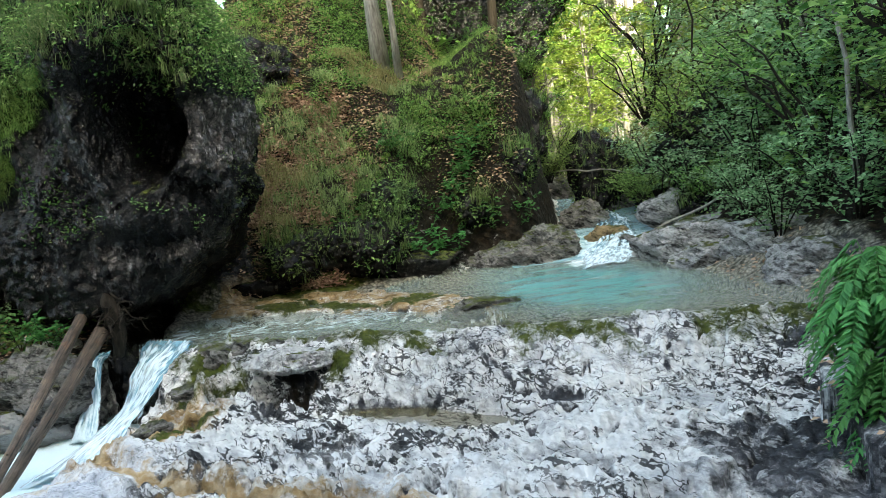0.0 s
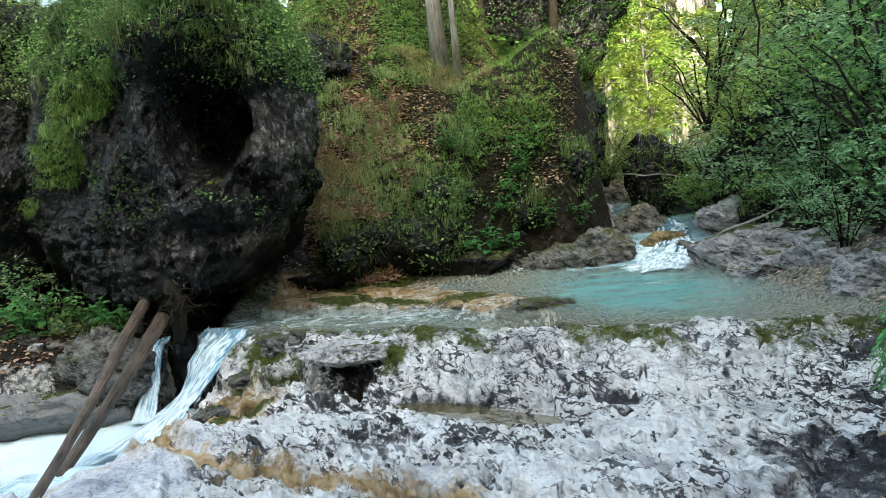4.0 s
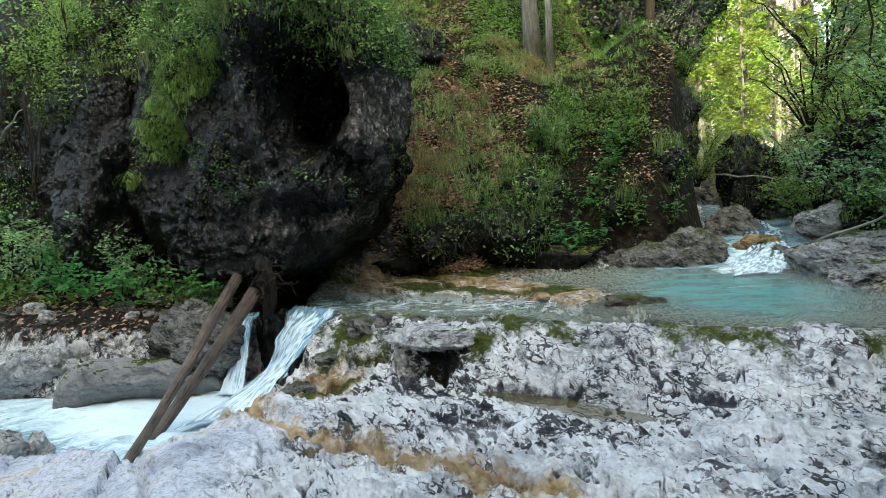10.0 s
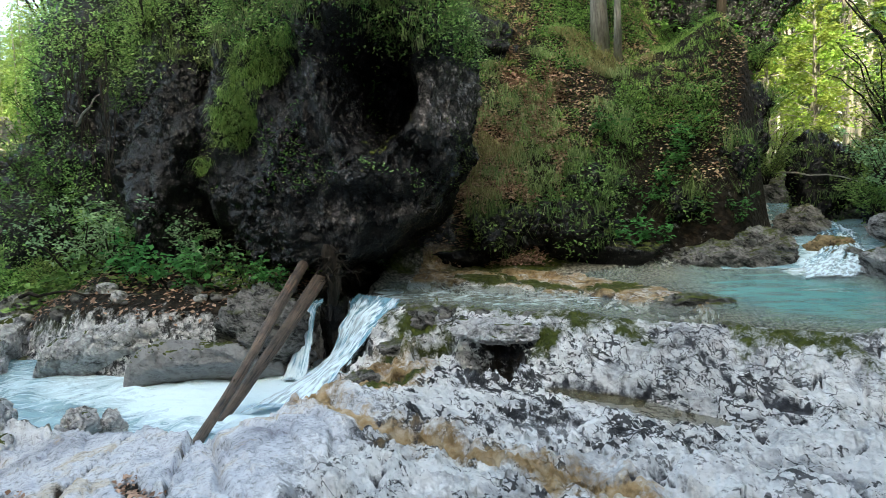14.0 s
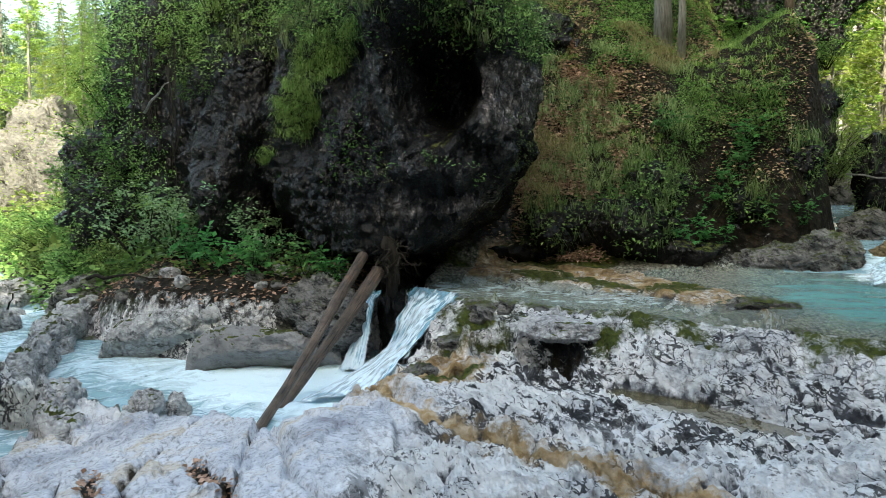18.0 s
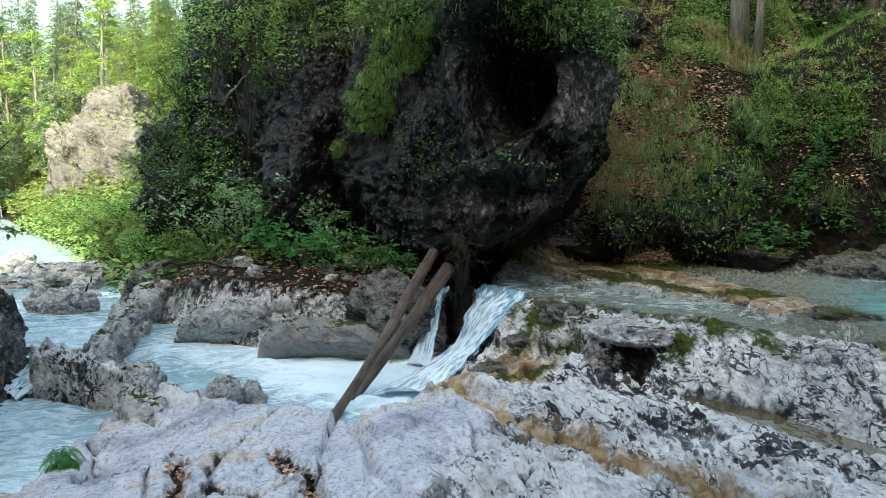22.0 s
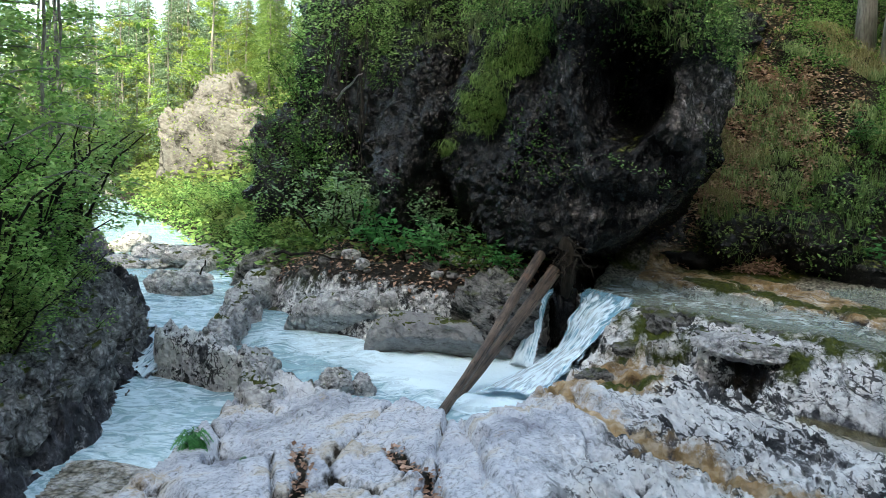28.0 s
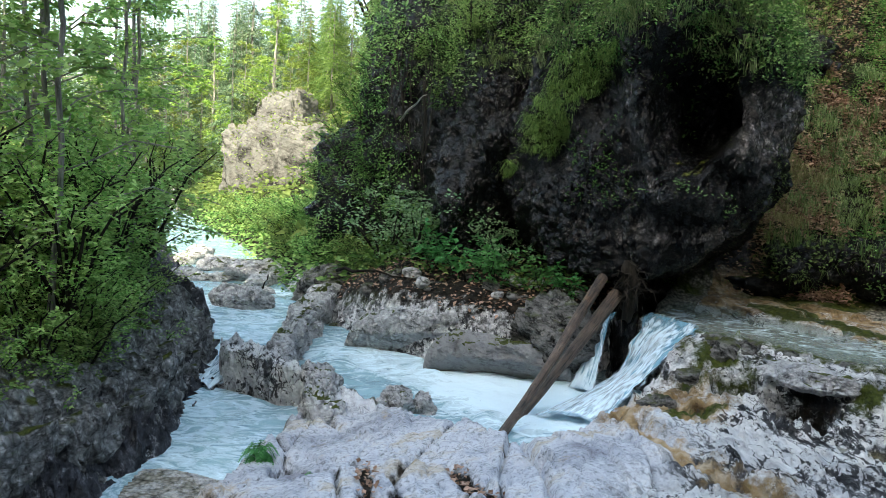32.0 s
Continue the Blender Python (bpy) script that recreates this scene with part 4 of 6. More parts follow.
def crest_rock(line, wide, top, foot, seed, mat, label, under=0.0, lean=0.0, crag=0.08, n=150, m=90, group=""):
    """A long rock along a line: flat-topped, steep-sided, its southern foot worn back by the water."""
    line = np.asarray(line, float)
    t = np.linspace(0, 1, n)
    k = np.linspace(0, 1, len(line))
    cx, cy = np.interp(t, k, line[:, 0]), np.interp(t, k, line[:, 1])
    for _ in range(8):
        cx[1:-1], cy[1:-1] = (cx[:-2] + 2 * cx[1:-1] + cx[2:]) / 4, (cy[:-2] + 2 * cy[1:-1] + cy[2:]) / 4
    w, h = np.interp(t, k, wide), np.interp(t, k, top)
    tx, ty = np.gradient(cx), np.gradient(cy)
    ln = np.hypot(tx, ty)
    nx, ny = -ty / ln, tx / ln
    cap = np.sqrt(np.clip(1 - np.abs(2 * t - 1) ** 5, 0, 1))
    a = np.linspace(0, 1, m)
    knots = [0, 0.28, 0.36, 0.44, 0.56, 0.64, 0.72, 1.0]
    off = np.interp(a, knots, [-1.05 + under, -1.0, -0.86, -0.4, 0.4, 0.86, 1.0, 1.2])
    up = np.interp(a, knots, [0, 0.70, 0.90, 1.0, 1.0, 0.88, 0.66, 0])
    W, A = (w * cap)[:, None] * off[None], up[None]
    X = cx[:, None] + nx[:, None] * W
    Y = cy[:, None] + ny[:, None] * W
    Z = foot + (h - foot)[:, None] * A * (0.35 + 0.65 * cap[:, None]) + lean * W
    p = np.stack([X, Y, Z], -1).reshape(-1, 3)
    g = crags(p, 1.7, seed) * crag + (fbm(p, 1.5, 4, seed) - 0.5) * (0.10 + crag) + (fbm(p, 9, 3, seed + 2, True) - 0.6) * 0.03
    outx = (nx[:, None] * off[None]).ravel()
    outy = (ny[:, None] * off[None]).ravel()
    p = p + np.stack([outx * g, outy * g, np.repeat(A, n, 0).ravel() * g * 0.9], 1)
    return tagged(new("rock", mesh_np("rock", p, grid_faces(n, m)[:, ::-1], mat, True)), label, "rock", group)


def block_shape(v):
    return np.sign(v) * np.abs(v) ** 0.62


def boulder_shape(v):
    """Undercut below, with a deep hollow on the side that faces the stream and a rib beside it."""
    v = np.sign(v) * np.abs(v) ** 0.88
    x, y, z = v.T.copy()
    front = smooth(0.35, -0.2, y)
    zb = np.interp(x, [-1.0, -0.81, -0.5, -0.19, 0.34, 0.6, 0.83, 1.0, 1.2], [-0.5, -0.56, -0.62, -0.64, -0.63, -0.53, -0.38, -0.17, 0.0])
    zb = zb + 0.10 * (fbm(v, 3, 3, 61) - 0.5)
    under = np.clip(zb - z, 0, 1)
    z = np.where(under > 0, zb - under * 0.18, z)
    y = y + under * 2.0 * front
    x = x - np.sign(x) * under * 0.45
    wob = 0.30 * (fbm(v, 2.2, 4, 63) - 0.5)
    hx, hz = (x - 0.53 - 0.12 * z) / 0.22, (z - 0.06) / np.where(z > 0.06, 0.34, 0.25)
    hollow = smooth(1.25, 0.45, np.sqrt(hx ** 2 + hz ** 2) + 3.4 * wob) * (y < 0.1)
    spine = np.interp(z, [-0.36, -0.22, 0.02, 0.28], [0.52, 0.37, 0.26, 0.10])
    rib = np.exp(-(((x - spine + 0.5 * wob) / 0.09) ** 2)) * smooth(-0.42, -0.3, z) * smooth(0.42, 0.25, z) * front
    upper = np.exp(-(((x + 0.10) / 0.24) ** 2 + ((z - 0.22) / 0.16) ** 2)) * front
    left = np.exp(-(((x + 0.45) / 0.22) ** 2 + ((z + 0.10) / 0.18) ** 2)) * front
    ledge = np.exp(-(((x - 0.55) / 0.30) ** 2 + ((z + 0.27 + wob) / 0.06) ** 2)) * front
    brow = np.exp(-(((x - 0.35) / 0.6) ** 2 + ((z - 0.40) / 0.10) ** 2)) * front
    y = y + 0.62 * hollow - 0.07 * rib + 0.20 * upper + 0.14 * left - 0.10 * ledge - 0.12 * brow
    return np.stack([x, y, z], 1)


SHADED = []
BC, BS = (-3.72, 9.35, 2.05), (1.64, 1.65, 2.5)


def boulder_rocks():
    global BOULDER, WALL, RECESS
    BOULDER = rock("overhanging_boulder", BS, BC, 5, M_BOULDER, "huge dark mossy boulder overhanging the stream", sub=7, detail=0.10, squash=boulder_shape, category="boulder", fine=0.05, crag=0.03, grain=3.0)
    v = np.empty(len(BOULDER.data.vertices) * 3)
    BOULDER.data.vertices.foreach_get("co", v)
    v = v.reshape(-1, 3)
    out = v / (np.linalg.norm(v / np.array(BS), axis=1)[:, None] + 1e-9) / np.array(BS)
    out[:, 1] = np.minimum(out[:, 1], 0.2)
    streaked = v * np.array([1, 1, 0.45])
    g = 0.10 * crags(v, 1.5, 6) + 0.07 * (fbm(streaked, 4.5, 4, 64, True) - 0.6) + 0.035 * crags(v, 6.0, 3)
    v = v + out * g[:, None]
    BOULDER.data.vertices.foreach_set("co", v.ravel().astype(np.float32))
    x, y, z = (v / np.array(BS)).T
    spine = np.interp(z, [-0.36, -0.22, 0.02, 0.28], [0.52, 0.37, 0.26, 0.10])
    # rib and corner: paler stone, with the light on them painted in
    pale = 0.50 * np.exp(-(((x - spine + 0.04) / 0.08) ** 2)) * smooth(-0.40, -0.28, z) * smooth(0.40, 0.2, z)
    pale = np.maximum(pale, 0.85 * smooth(0.74, 0.84, x) * smooth(-0.16, -0.05, z) * smooth(0.26, 0.16, z))
    pale = np.maximum(pale, 0.40 * smooth(-0.7, 0.0, x) * np.exp(-(((z + 0.45) / 0.12) ** 2)))
    pale = pale + 0.9 * (fbm(streaked, 2.2, 5, 65) - 0.5) * (pale > 0.03)
    BOULDER.data.attributes.new("pale", "FLOAT", "POINT").data.foreach_set("value", np.clip(pale * (y < 0.3), 0, 1).astype(np.float32))
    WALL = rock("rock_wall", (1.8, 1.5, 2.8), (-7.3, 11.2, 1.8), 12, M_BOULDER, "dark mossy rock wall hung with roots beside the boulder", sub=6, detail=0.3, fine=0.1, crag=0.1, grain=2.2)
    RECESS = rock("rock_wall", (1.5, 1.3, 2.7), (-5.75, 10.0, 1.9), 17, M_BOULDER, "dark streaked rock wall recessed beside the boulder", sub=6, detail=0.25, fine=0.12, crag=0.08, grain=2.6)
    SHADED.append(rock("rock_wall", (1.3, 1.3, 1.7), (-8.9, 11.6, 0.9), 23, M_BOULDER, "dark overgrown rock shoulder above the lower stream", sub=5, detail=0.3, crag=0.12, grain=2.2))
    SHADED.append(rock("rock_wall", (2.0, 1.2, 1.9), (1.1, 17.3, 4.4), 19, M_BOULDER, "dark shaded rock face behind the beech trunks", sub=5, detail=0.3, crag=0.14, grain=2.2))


boulder_rocks()

# ---- stream-side rocks ----
G = "stream-side rocks"
for size, where, seed, mat, label, turn in (
        ((0.70, 0.45, 0.45), (1.42, 11.15, 0.05), 21, M_GREYROCK, "mossy grey boulder at the head of the pool", (0, 0, 20)),
        ((0.5, 0.4, 0.3), (0.8, 11.2, 0.05), 22, M_GREYROCK, "low mossy boulder on the pool's shore", (0, 0, -10)),
        ((0.33, 0.27, 0.24), (2.42, 11.75, 0.16), 23, M_OCHRE, "ochre boulder parting the small cascade", (0, 0, 0)),
        ((0.2, 0.16, 0.15), (2.60, 11.25, 0.10), 24, M_GREYROCK, "small wet stone in the cascade", (0, 0, 40)),
        ((1.35, 0.7, 0.42), (3.75, 10.1, 0.1), 25, M_BEDROCK, "grey furrowed bedrock slab beside the pool", (8, -6, -25)),
        ((0.55, 0.6, 0.22), (3.1, 9.1, 0.0), 26, M_BEDROCK, "flat furrowed bedrock at the pool's edge", (0, 0, 30)),
        ((0.42, 0.22, 0.12), (0.28, 8.15, -0.02), 27, M_GREYROCK, "low mossy islet rock in the shallow run", (0, 0, 8)),
        ((0.5, 0.42, 0.5), (-4.05, 7.75, -0.25), 31, M_GREYROCK, "moss-capped boulder beside the falls", (0, 0, 15)),
        ((0.26, 0.2, 0.2), (-4.72, 5.6, -0.68), 36, M_PALEROCK, "rounded tan boulder at the basin's edge", (0, 0, 0)),
        ((0.13, 0.1, 0.17), (-4.5, 5.72, -0.66), 37, M_PALEROCK, "upright stone beside the tan boulder", (0, 10, 0)),
        ((0.5, 0.38, 0.36), (-9.3, 8.5, -0.7), 38, M_PALEROCK, "tan boulder beside the weir", (0, 0, 30)),
        ((0.6, 0.5, 0.5), (-8.6, 9.6, -0.55), 39, M_GREYROCK, "dark wet rock on the far bank", (0, 0, 10)),
        ((0.7, 0.5, 0.3), (-11.5, 11.0, -0.75), 40, M_PALEROCK, "pale boulder in the lower stream", (0, 0, 50)),
        ((0.5, 0.45, 0.4), (2.4, 13.2, 0.3), 41, M_GREYROCK, "dark boulder in the upper stream", (0, 0, 20)),
        ((0.6, 0.5, 0.4), (3.1, 14.6, 0.5), 42, M_GREYROCK, "grey boulder in the upper stream", (0, 0, 70)),
        ((0.7, 0.6, 0.5), (2.95, 17.5, 0.7), 43, M_GREYROCK, "mossy block below the gorge wall", (0, 0, 0)),
        ((0.9, 0.7, 0.6), (4.3, 19.5, 0.8), 44, M_GREYROCK, "fallen block in the gorge", (0, 10, 30)),
        ((0.9, 0.45, 0.3), (-2.4, 10.85, 0.12), 49, M_BOULDER, "dark wet rock ledge beside the run", (0, 0, -5)),
        ((0.7, 0.35, 0.26), (-0.45, 11.15, 0.2), 50, M_BOULDER, "dark rock ledge under the ferns", (0, 0, 5))):
    tagged(rock("rock", size, where, seed, mat, label, turn, sub=6 if seed in (21, 25) else 5, crag=0.13), group=G)

crest_rock([(-5.35, 7.12), (-5.0, 7.35), (-4.5, 7.6), (-3.75, 7.72)], [0.14, 0.34, 0.42, 0.4], [-0.36, -0.3, -0.28, -0.24], -1.05, 32, M_NOSE, "smooth undercut grey rock over the basin", under=1.5, crag=0.06, lean=-0.15, group=G)
crest_rock([(-6.65, 7.4), (-6.2, 7.62), (-5.7, 7.85), (-4.9, 7.95)], [0.14, 0.3, 0.4, 0.36], [-0.38, -0.24, -0.16, -0.12], -1.05, 33, M_PALEROCK, "smooth grey rock with a blunt nose over the basin", under=1.4, crag=0.07, lean=-0.1, group=G)
crest_rock([(-8.4, 9.4), (-7.55, 7.75), (-6.8, 6.5), (-6.35, 5.7)], [0.32, 0.22, 0.18, 0.13], [-0.22, -0.34, -0.42, -0.62], -1.1, 34, M_PALEROCK, "long pale rock ridge dividing the stream", crag=0.11, lean=0.1, group=G)
crest_rock([(-6.45, 6.65), (-5.95, 6.05), (-5.45, 5.45), (-4.9, 4.8)], [0.10, 0.13, 0.17, 0.25], [-0.80, -0.60, -0.44, -0.36], -1.1, 35, M_PALEROCK, "furrowed pale rock running out from the shelf", crag=0.11, lean=-0.1, group=G)

for size, where, seed, label in (
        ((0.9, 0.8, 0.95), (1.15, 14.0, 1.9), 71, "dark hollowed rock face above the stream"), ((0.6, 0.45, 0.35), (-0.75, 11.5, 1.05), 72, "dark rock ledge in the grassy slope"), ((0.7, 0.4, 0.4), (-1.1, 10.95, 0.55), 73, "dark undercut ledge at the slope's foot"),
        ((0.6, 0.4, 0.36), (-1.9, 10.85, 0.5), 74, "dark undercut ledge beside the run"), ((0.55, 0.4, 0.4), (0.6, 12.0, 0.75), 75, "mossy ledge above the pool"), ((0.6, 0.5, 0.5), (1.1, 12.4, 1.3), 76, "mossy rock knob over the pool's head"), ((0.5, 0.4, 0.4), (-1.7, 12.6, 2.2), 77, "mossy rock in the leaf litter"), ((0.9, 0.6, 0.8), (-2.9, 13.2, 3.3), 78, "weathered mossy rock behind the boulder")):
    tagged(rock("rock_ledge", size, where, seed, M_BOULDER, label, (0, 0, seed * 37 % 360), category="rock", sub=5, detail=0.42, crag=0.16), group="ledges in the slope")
for size, where, seed, label, turn in (((0.9, 0.5, 0.3), (3.2, 9.75, 0.15), 81, "furrowed grey bedrock beside the pool", -20), ((0.8, 0.6, 0.4), (3.7, 8.6, 0.2), 82, "grey bedrock step on the east shore", 15), ((0.6, 0.5, 0.3), (3.5, 7.5, 0.1), 83, "low grey rock on the east shore", 40), ((0.5, 0.4, 0.3), (3.3, 11.4, 0.5), 84, "dark wet rock by the cascade", 0)):
    tagged(rock("rock", size, where, seed, M_BEDROCK, label, (0, 0, turn)), group=G)

crest_rock([(-9.25, 7.05), (-7.65, 5.4), (-6.5, 3.45), (-5.95, 2.35), (-5.55, 1.2)], [0.45, 0.52, 0.55, 0.5, 0.4], [-0.1, -0.02, 0.0, 0.0, -0.1], -1.15, 45, M_WALLROCK, "rugged grey rock wall along the side channel", crag=0.16, lean=-0.45, n=230, m=110, group=G)
rng = np.random.default_rng(95)
k = 0
while k < 14:
    x, y = rng.uniform(-15, -9.2), rng.uniform(7.6, 13)
    nd, wd = (float(line_distance(np.array([x]), np.array([y]), q)[0]) for q in (NORTH_SHORE, WEST_BANK))
    if nd < 0.15 and wd < 0.15:
        s = rng.uniform(0.14, 0.34)
        tagged(rock("rock", (s * 1.4, s, s * 0.6), (x, y, -0.8), 500 + k, M_PALEROCK, "pale washed boulder in the lower stream", (0, 0, rng.uniform(0, 180)), sub=4), group=G)
        k += 1
rng = np.random.default_rng(96)
for k in range(26):
    x, y, s = rng.uniform(-7.4, -3.9), rng.uniform(7.9, 8.7), rng.uniform(0.04, 0.12)
    tagged(rock("rock", (s * 1.3, s, s * 0.8), (x, y, height(x, y) + 0.02), 540 + k, M_GREYROCK if k % 2 else M_PALEROCK, "loose angular stone on the leafy bench", (0, 0, rng.uniform(0, 180)), sub=3), group="loose stones")

for k, (s, x, y, z) in enumerate(((0.14, -2.36, 7.66, -0.03), (0.18, -2.2, 7.45, -0.06), (0.13, -2.02, 7.5, 0.0), (0.11, -1.7, 7.42, 0.0), (0.16, -2.45, 7.1, -0.3), (0.13, -2.62, 6.6, -0.45), (0.1, -1.2, 7.3, 0.0), (0.1, -0.6, 7.1, 0.0), (0.12, 0.5, 6.68, 0.0))):
    tagged(rock("rock", (s * 1.3, s, s * 0.75), (x, y, z), 580 + k, M_GREYROCK, "mossy knob of rock on the lip above the shelf", (0, 0, 40 * k), sub=4, crag=0.14), group="lip rocks")
rock("rock", (0.44, 0.22, 0.11), (-1.45, 6.90, -0.05), 595, M_PALEROCK, "pale rock lip overhanging a dark cavity in the shelf", (6, 0, -12), sub=5, crag=0.14)
# leaning pale cliff above the lower stream, in the sun
for size, where, seed in (((1.7, 1.4, 2.5), (-21.4, 23.6, 1.3), 61), ((1.5, 1.5, 2.2), (-23.4, 24.4, 0.6), 62), ((1.6, 1.4, 2.2), (-19.4, 22.8, 0.7), 63)):
    rock("cliff", size, where, seed, M_CLIFF, "sunlit pale limestone cliff above the stream", category="cliff", sub=6, detail=0.22, fine=0.05, crag=0.22, grain=1.5, squash=block_shape)
for size, where, seed in (((1.5, 1.2, 1.5), (4.7, 12.6, 0.9), 65), ((0.6, 0.5, 0.55), (3.85, 11.1, 0.45), 66), ((0.6, 0.8, 1.1), (3.0, 14.6, 0.9), 67)):
    rock("rock_outcrop", size, where, seed, M_BOULDER, "dark rock outcrop under overhanging bushes", category="rock", sub=5, detail=0.3, crag=0.14)


# ---- plants ----
def curve_points(a, b, sag, n, rng, jitter=0.03):
    t = np.linspace(0, 1, n)[:, None]
    p = np.asarray(a) * (1 - t) + np.asarray(b) * t
    p[:, 2] += np.sin(t[:, 0] * np.pi) * sag
    p[1:-1] += rng.normal(0, jitter, (n - 2, 3))
    return p


def shrub_parts(seed, tall, spread, stems, twigs, per_twig, leaf, narrow=0.55, droop=0.25):
    rng = np.random.default_rng(seed)
    wood, twig, pos, way = [], [], [], []
    for s in range(stems):
        a = rng.uniform(0, 2 * np.pi)
        tip = np.array([math.cos(a) * spread * rng.uniform(0.3, 1), math.sin(a) * spread * rng.uniform(0.3, 1), tall * rng.uniform(0.55, 1)])
        pts = curve_points((rng.normal(0, 0.05), rng.normal(0, 0.05), -0.15), tip, 0.15 * tall, 6, rng, 0.02 * tall)
        wood.append(tube(pts, np.linspace(0.016, 0.004, 6) * max(tall, 0.4), 4))
        for k in range(twigs):
            i = rng.uniform(0.5, 5)
            base = pts[int(i)] * (1 - i % 1) + pts[min(int(i) + 1, 5)] * (i % 1)
            d = unit(1, rng)[0] * np.array([1, 1, 0.45]) + np.array([tip[0], tip[1], 0]) * 0.3 / max(spread, 0.1) + np.array([0, 0, 0.15])
            ln = rng.uniform(0.18, 0.42) * spread
            end = base + d / np.linalg.norm(d) * ln
            if k % 2 == 0:
                twig.append(spike(base, end, 0.005))
            tt = rng.uniform(0.15, 1.05, per_twig)[:, None]
            pos.append(base * (1 - tt) + end * tt + rng.normal(0, 0.025, (per_twig, 3)) * spread)
            way.append(d[None] * 0.7 + unit(per_twig, rng) * np.array([1, 1, 0.4]))
    pos, way = np.concatenate(pos), np.concatenate(way)
    n = len(pos)
    up = np.array([0, 0, 1.0]) + rng.normal(0, 0.35, (n, 3))
    L = leaf * rng.uniform(0.6, 1.3, n)
    wv, wf = join([(v, tri(f)) for v, f in wood] + twig)
    return (wv, wf), leaves_mesh(pos, way, up, L, L * narrow, 0.12, droop)


def shrub(seed, mat, tall=1.0, spread=0.8, stems=9, twigs=9, per_twig=10, leaf=0.075, label="", name="shrub", **kw):
    """One bush at the origin: an Empty with its stems and its foliage."""
    base = tagged(new(name), label, "shrub")
    w, lv = shrub_parts(seed, tall, spread, stems, twigs, per_twig, leaf, **kw)
    part("wood", mesh_np("wood", *w, M_BARK_DARK), base, "thin brown twigs")
    part("foliage", mesh_np("foliage", *lv, mat, False), base)
    return base


def strew(proto, spots, group, first=True):
    """Stand a bush and its copies at spots (x, y, z or None, size, turn)."""
    for i, (x, y, z, s, turn) in enumerate(spots):
        z = height(x, y) - 0.03 if z is None else z
        m = pose(x, y, z, 0, 0, turn) @ Matrix.Diagonal((s, s, s, 1))
        if i == 0 and first:
            proto.matrix_world = m
            proto["group"] = group
        else:
            c = copy_thing(proto, Matrix.Identity(4))
            c.matrix_world = m


def spots_in(n, seed, x0, x1, y0, y1, s0, s1, keep=None):
    rng = np.random.default_rng(seed)
    out = []
    while len(out) < n:
        x, y = rng.uniform(x0, x1), rng.uniform(y0, y1)
        if keep is None or keep(x, y):
            out.append((x, y, None, rng.uniform(s0, s1), rng.uniform(0, 360)))
    return out


def side(line, sign=1.0, margin=0.3):
    return lambda x, y: sign * float(line_distance(np.array([x]), np.array([y]), line)[0]) > margin


def blades(pos, rng, length, width, lean=0.5, per=8, droop=0.7, normal=None):
    """Arching grass blades in tufts at the positions."""
    n = len(pos) * per
    base = np.repeat(pos, per, 0) + rng.normal(0, 0.02, (n, 3)) * np.array([1, 1, 0.2])
    out = unit(n, rng) * np.array([1, 1, 0.15])
    if normal is not None:
        out = out + np.repeat(normal, per, 0) * 0.8
    upv = np.array([0, 0, 1.0])
    L = (np.repeat(length, per) if np.ndim(length) else np.full(n, length)) * rng.uniform(0.5, 1.2, n)
    side_v = np.cross(out, upv)
    side_v /= np.linalg.norm(side_v, axis=1)[:, None] + 1e-9
    L = L[:, None]
    p1 = base + upv * L * 0.5 + out * L * lean * 0.35
    p2 = base + upv * L * (0.75 - 0.35 * droop) + out * L * lean * 0.9
    p3 = base + upv * L * (0.7 - 0.95 * droop) + out * L * lean * 1.35
    w = width * rng.uniform(0.6, 1.2, n)[:, None] * side_v
    v = np.stack([base - w * 0.5, base + w * 0.5, p1 - w * 0.5, p1 + w * 0.5, p2 - w * 0.35, p2 + w * 0.35, p3], 1).reshape(-1, 3)
    b = np.arange(n)[:, None, None] * 7
    f = (b + np.array([[0, 1, 3], [0, 3, 2], [2, 3, 5], [2, 5, 4], [4, 5, 6]])[None]).reshape(-1, 3)
    return v, f


def ground_points(n, rng, x0, x1, y0, y1, keep):
    out = []
    tot = 0
    while tot < n:
        x, y = rng.uniform(x0, x1, n * 2), rng.uniform(y0, y1, n * 2)
        k = keep(x, y)
        x, y = x[k], y[k]
        out.append(np.stack([x, y, land(x, y)[0]], 1))
        tot += len(x)
    return np.concatenate(out)[:n]


def stuff(name, v, f, mat, label, category):
    return tagged(new(name, mesh_np(name, v, f, mat, False)), label, category, kind="stuff")


def carpet(name, n, seed, box, keep, mat, leaf, label, lift=0.05, narrow=0.6, category="undergrowth", flat=1.0):
    """Small leaves all over a piece of ground."""
    rng = np.random.default_rng(seed)
    p = ground_points(n, rng, *box, keep)
    p[:, 2] += rng.uniform(0.0, lift, n) ** 1.0
    way = unit(n, rng) * np.array([1, 1, 0.35])
    up = np.array([0, -0.3, 1.0]) + rng.normal(0, 0.4 / flat, (n, 3))
    L = leaf * rng.uniform(0.5, 1.3, n)
    return stuff(name, *leaves_mesh(p, way, up, L, L * narrow, 0.15, 0.15), mat, label, category)


def P(x, y):
    return np.stack([x, y, 0 * x], 1)


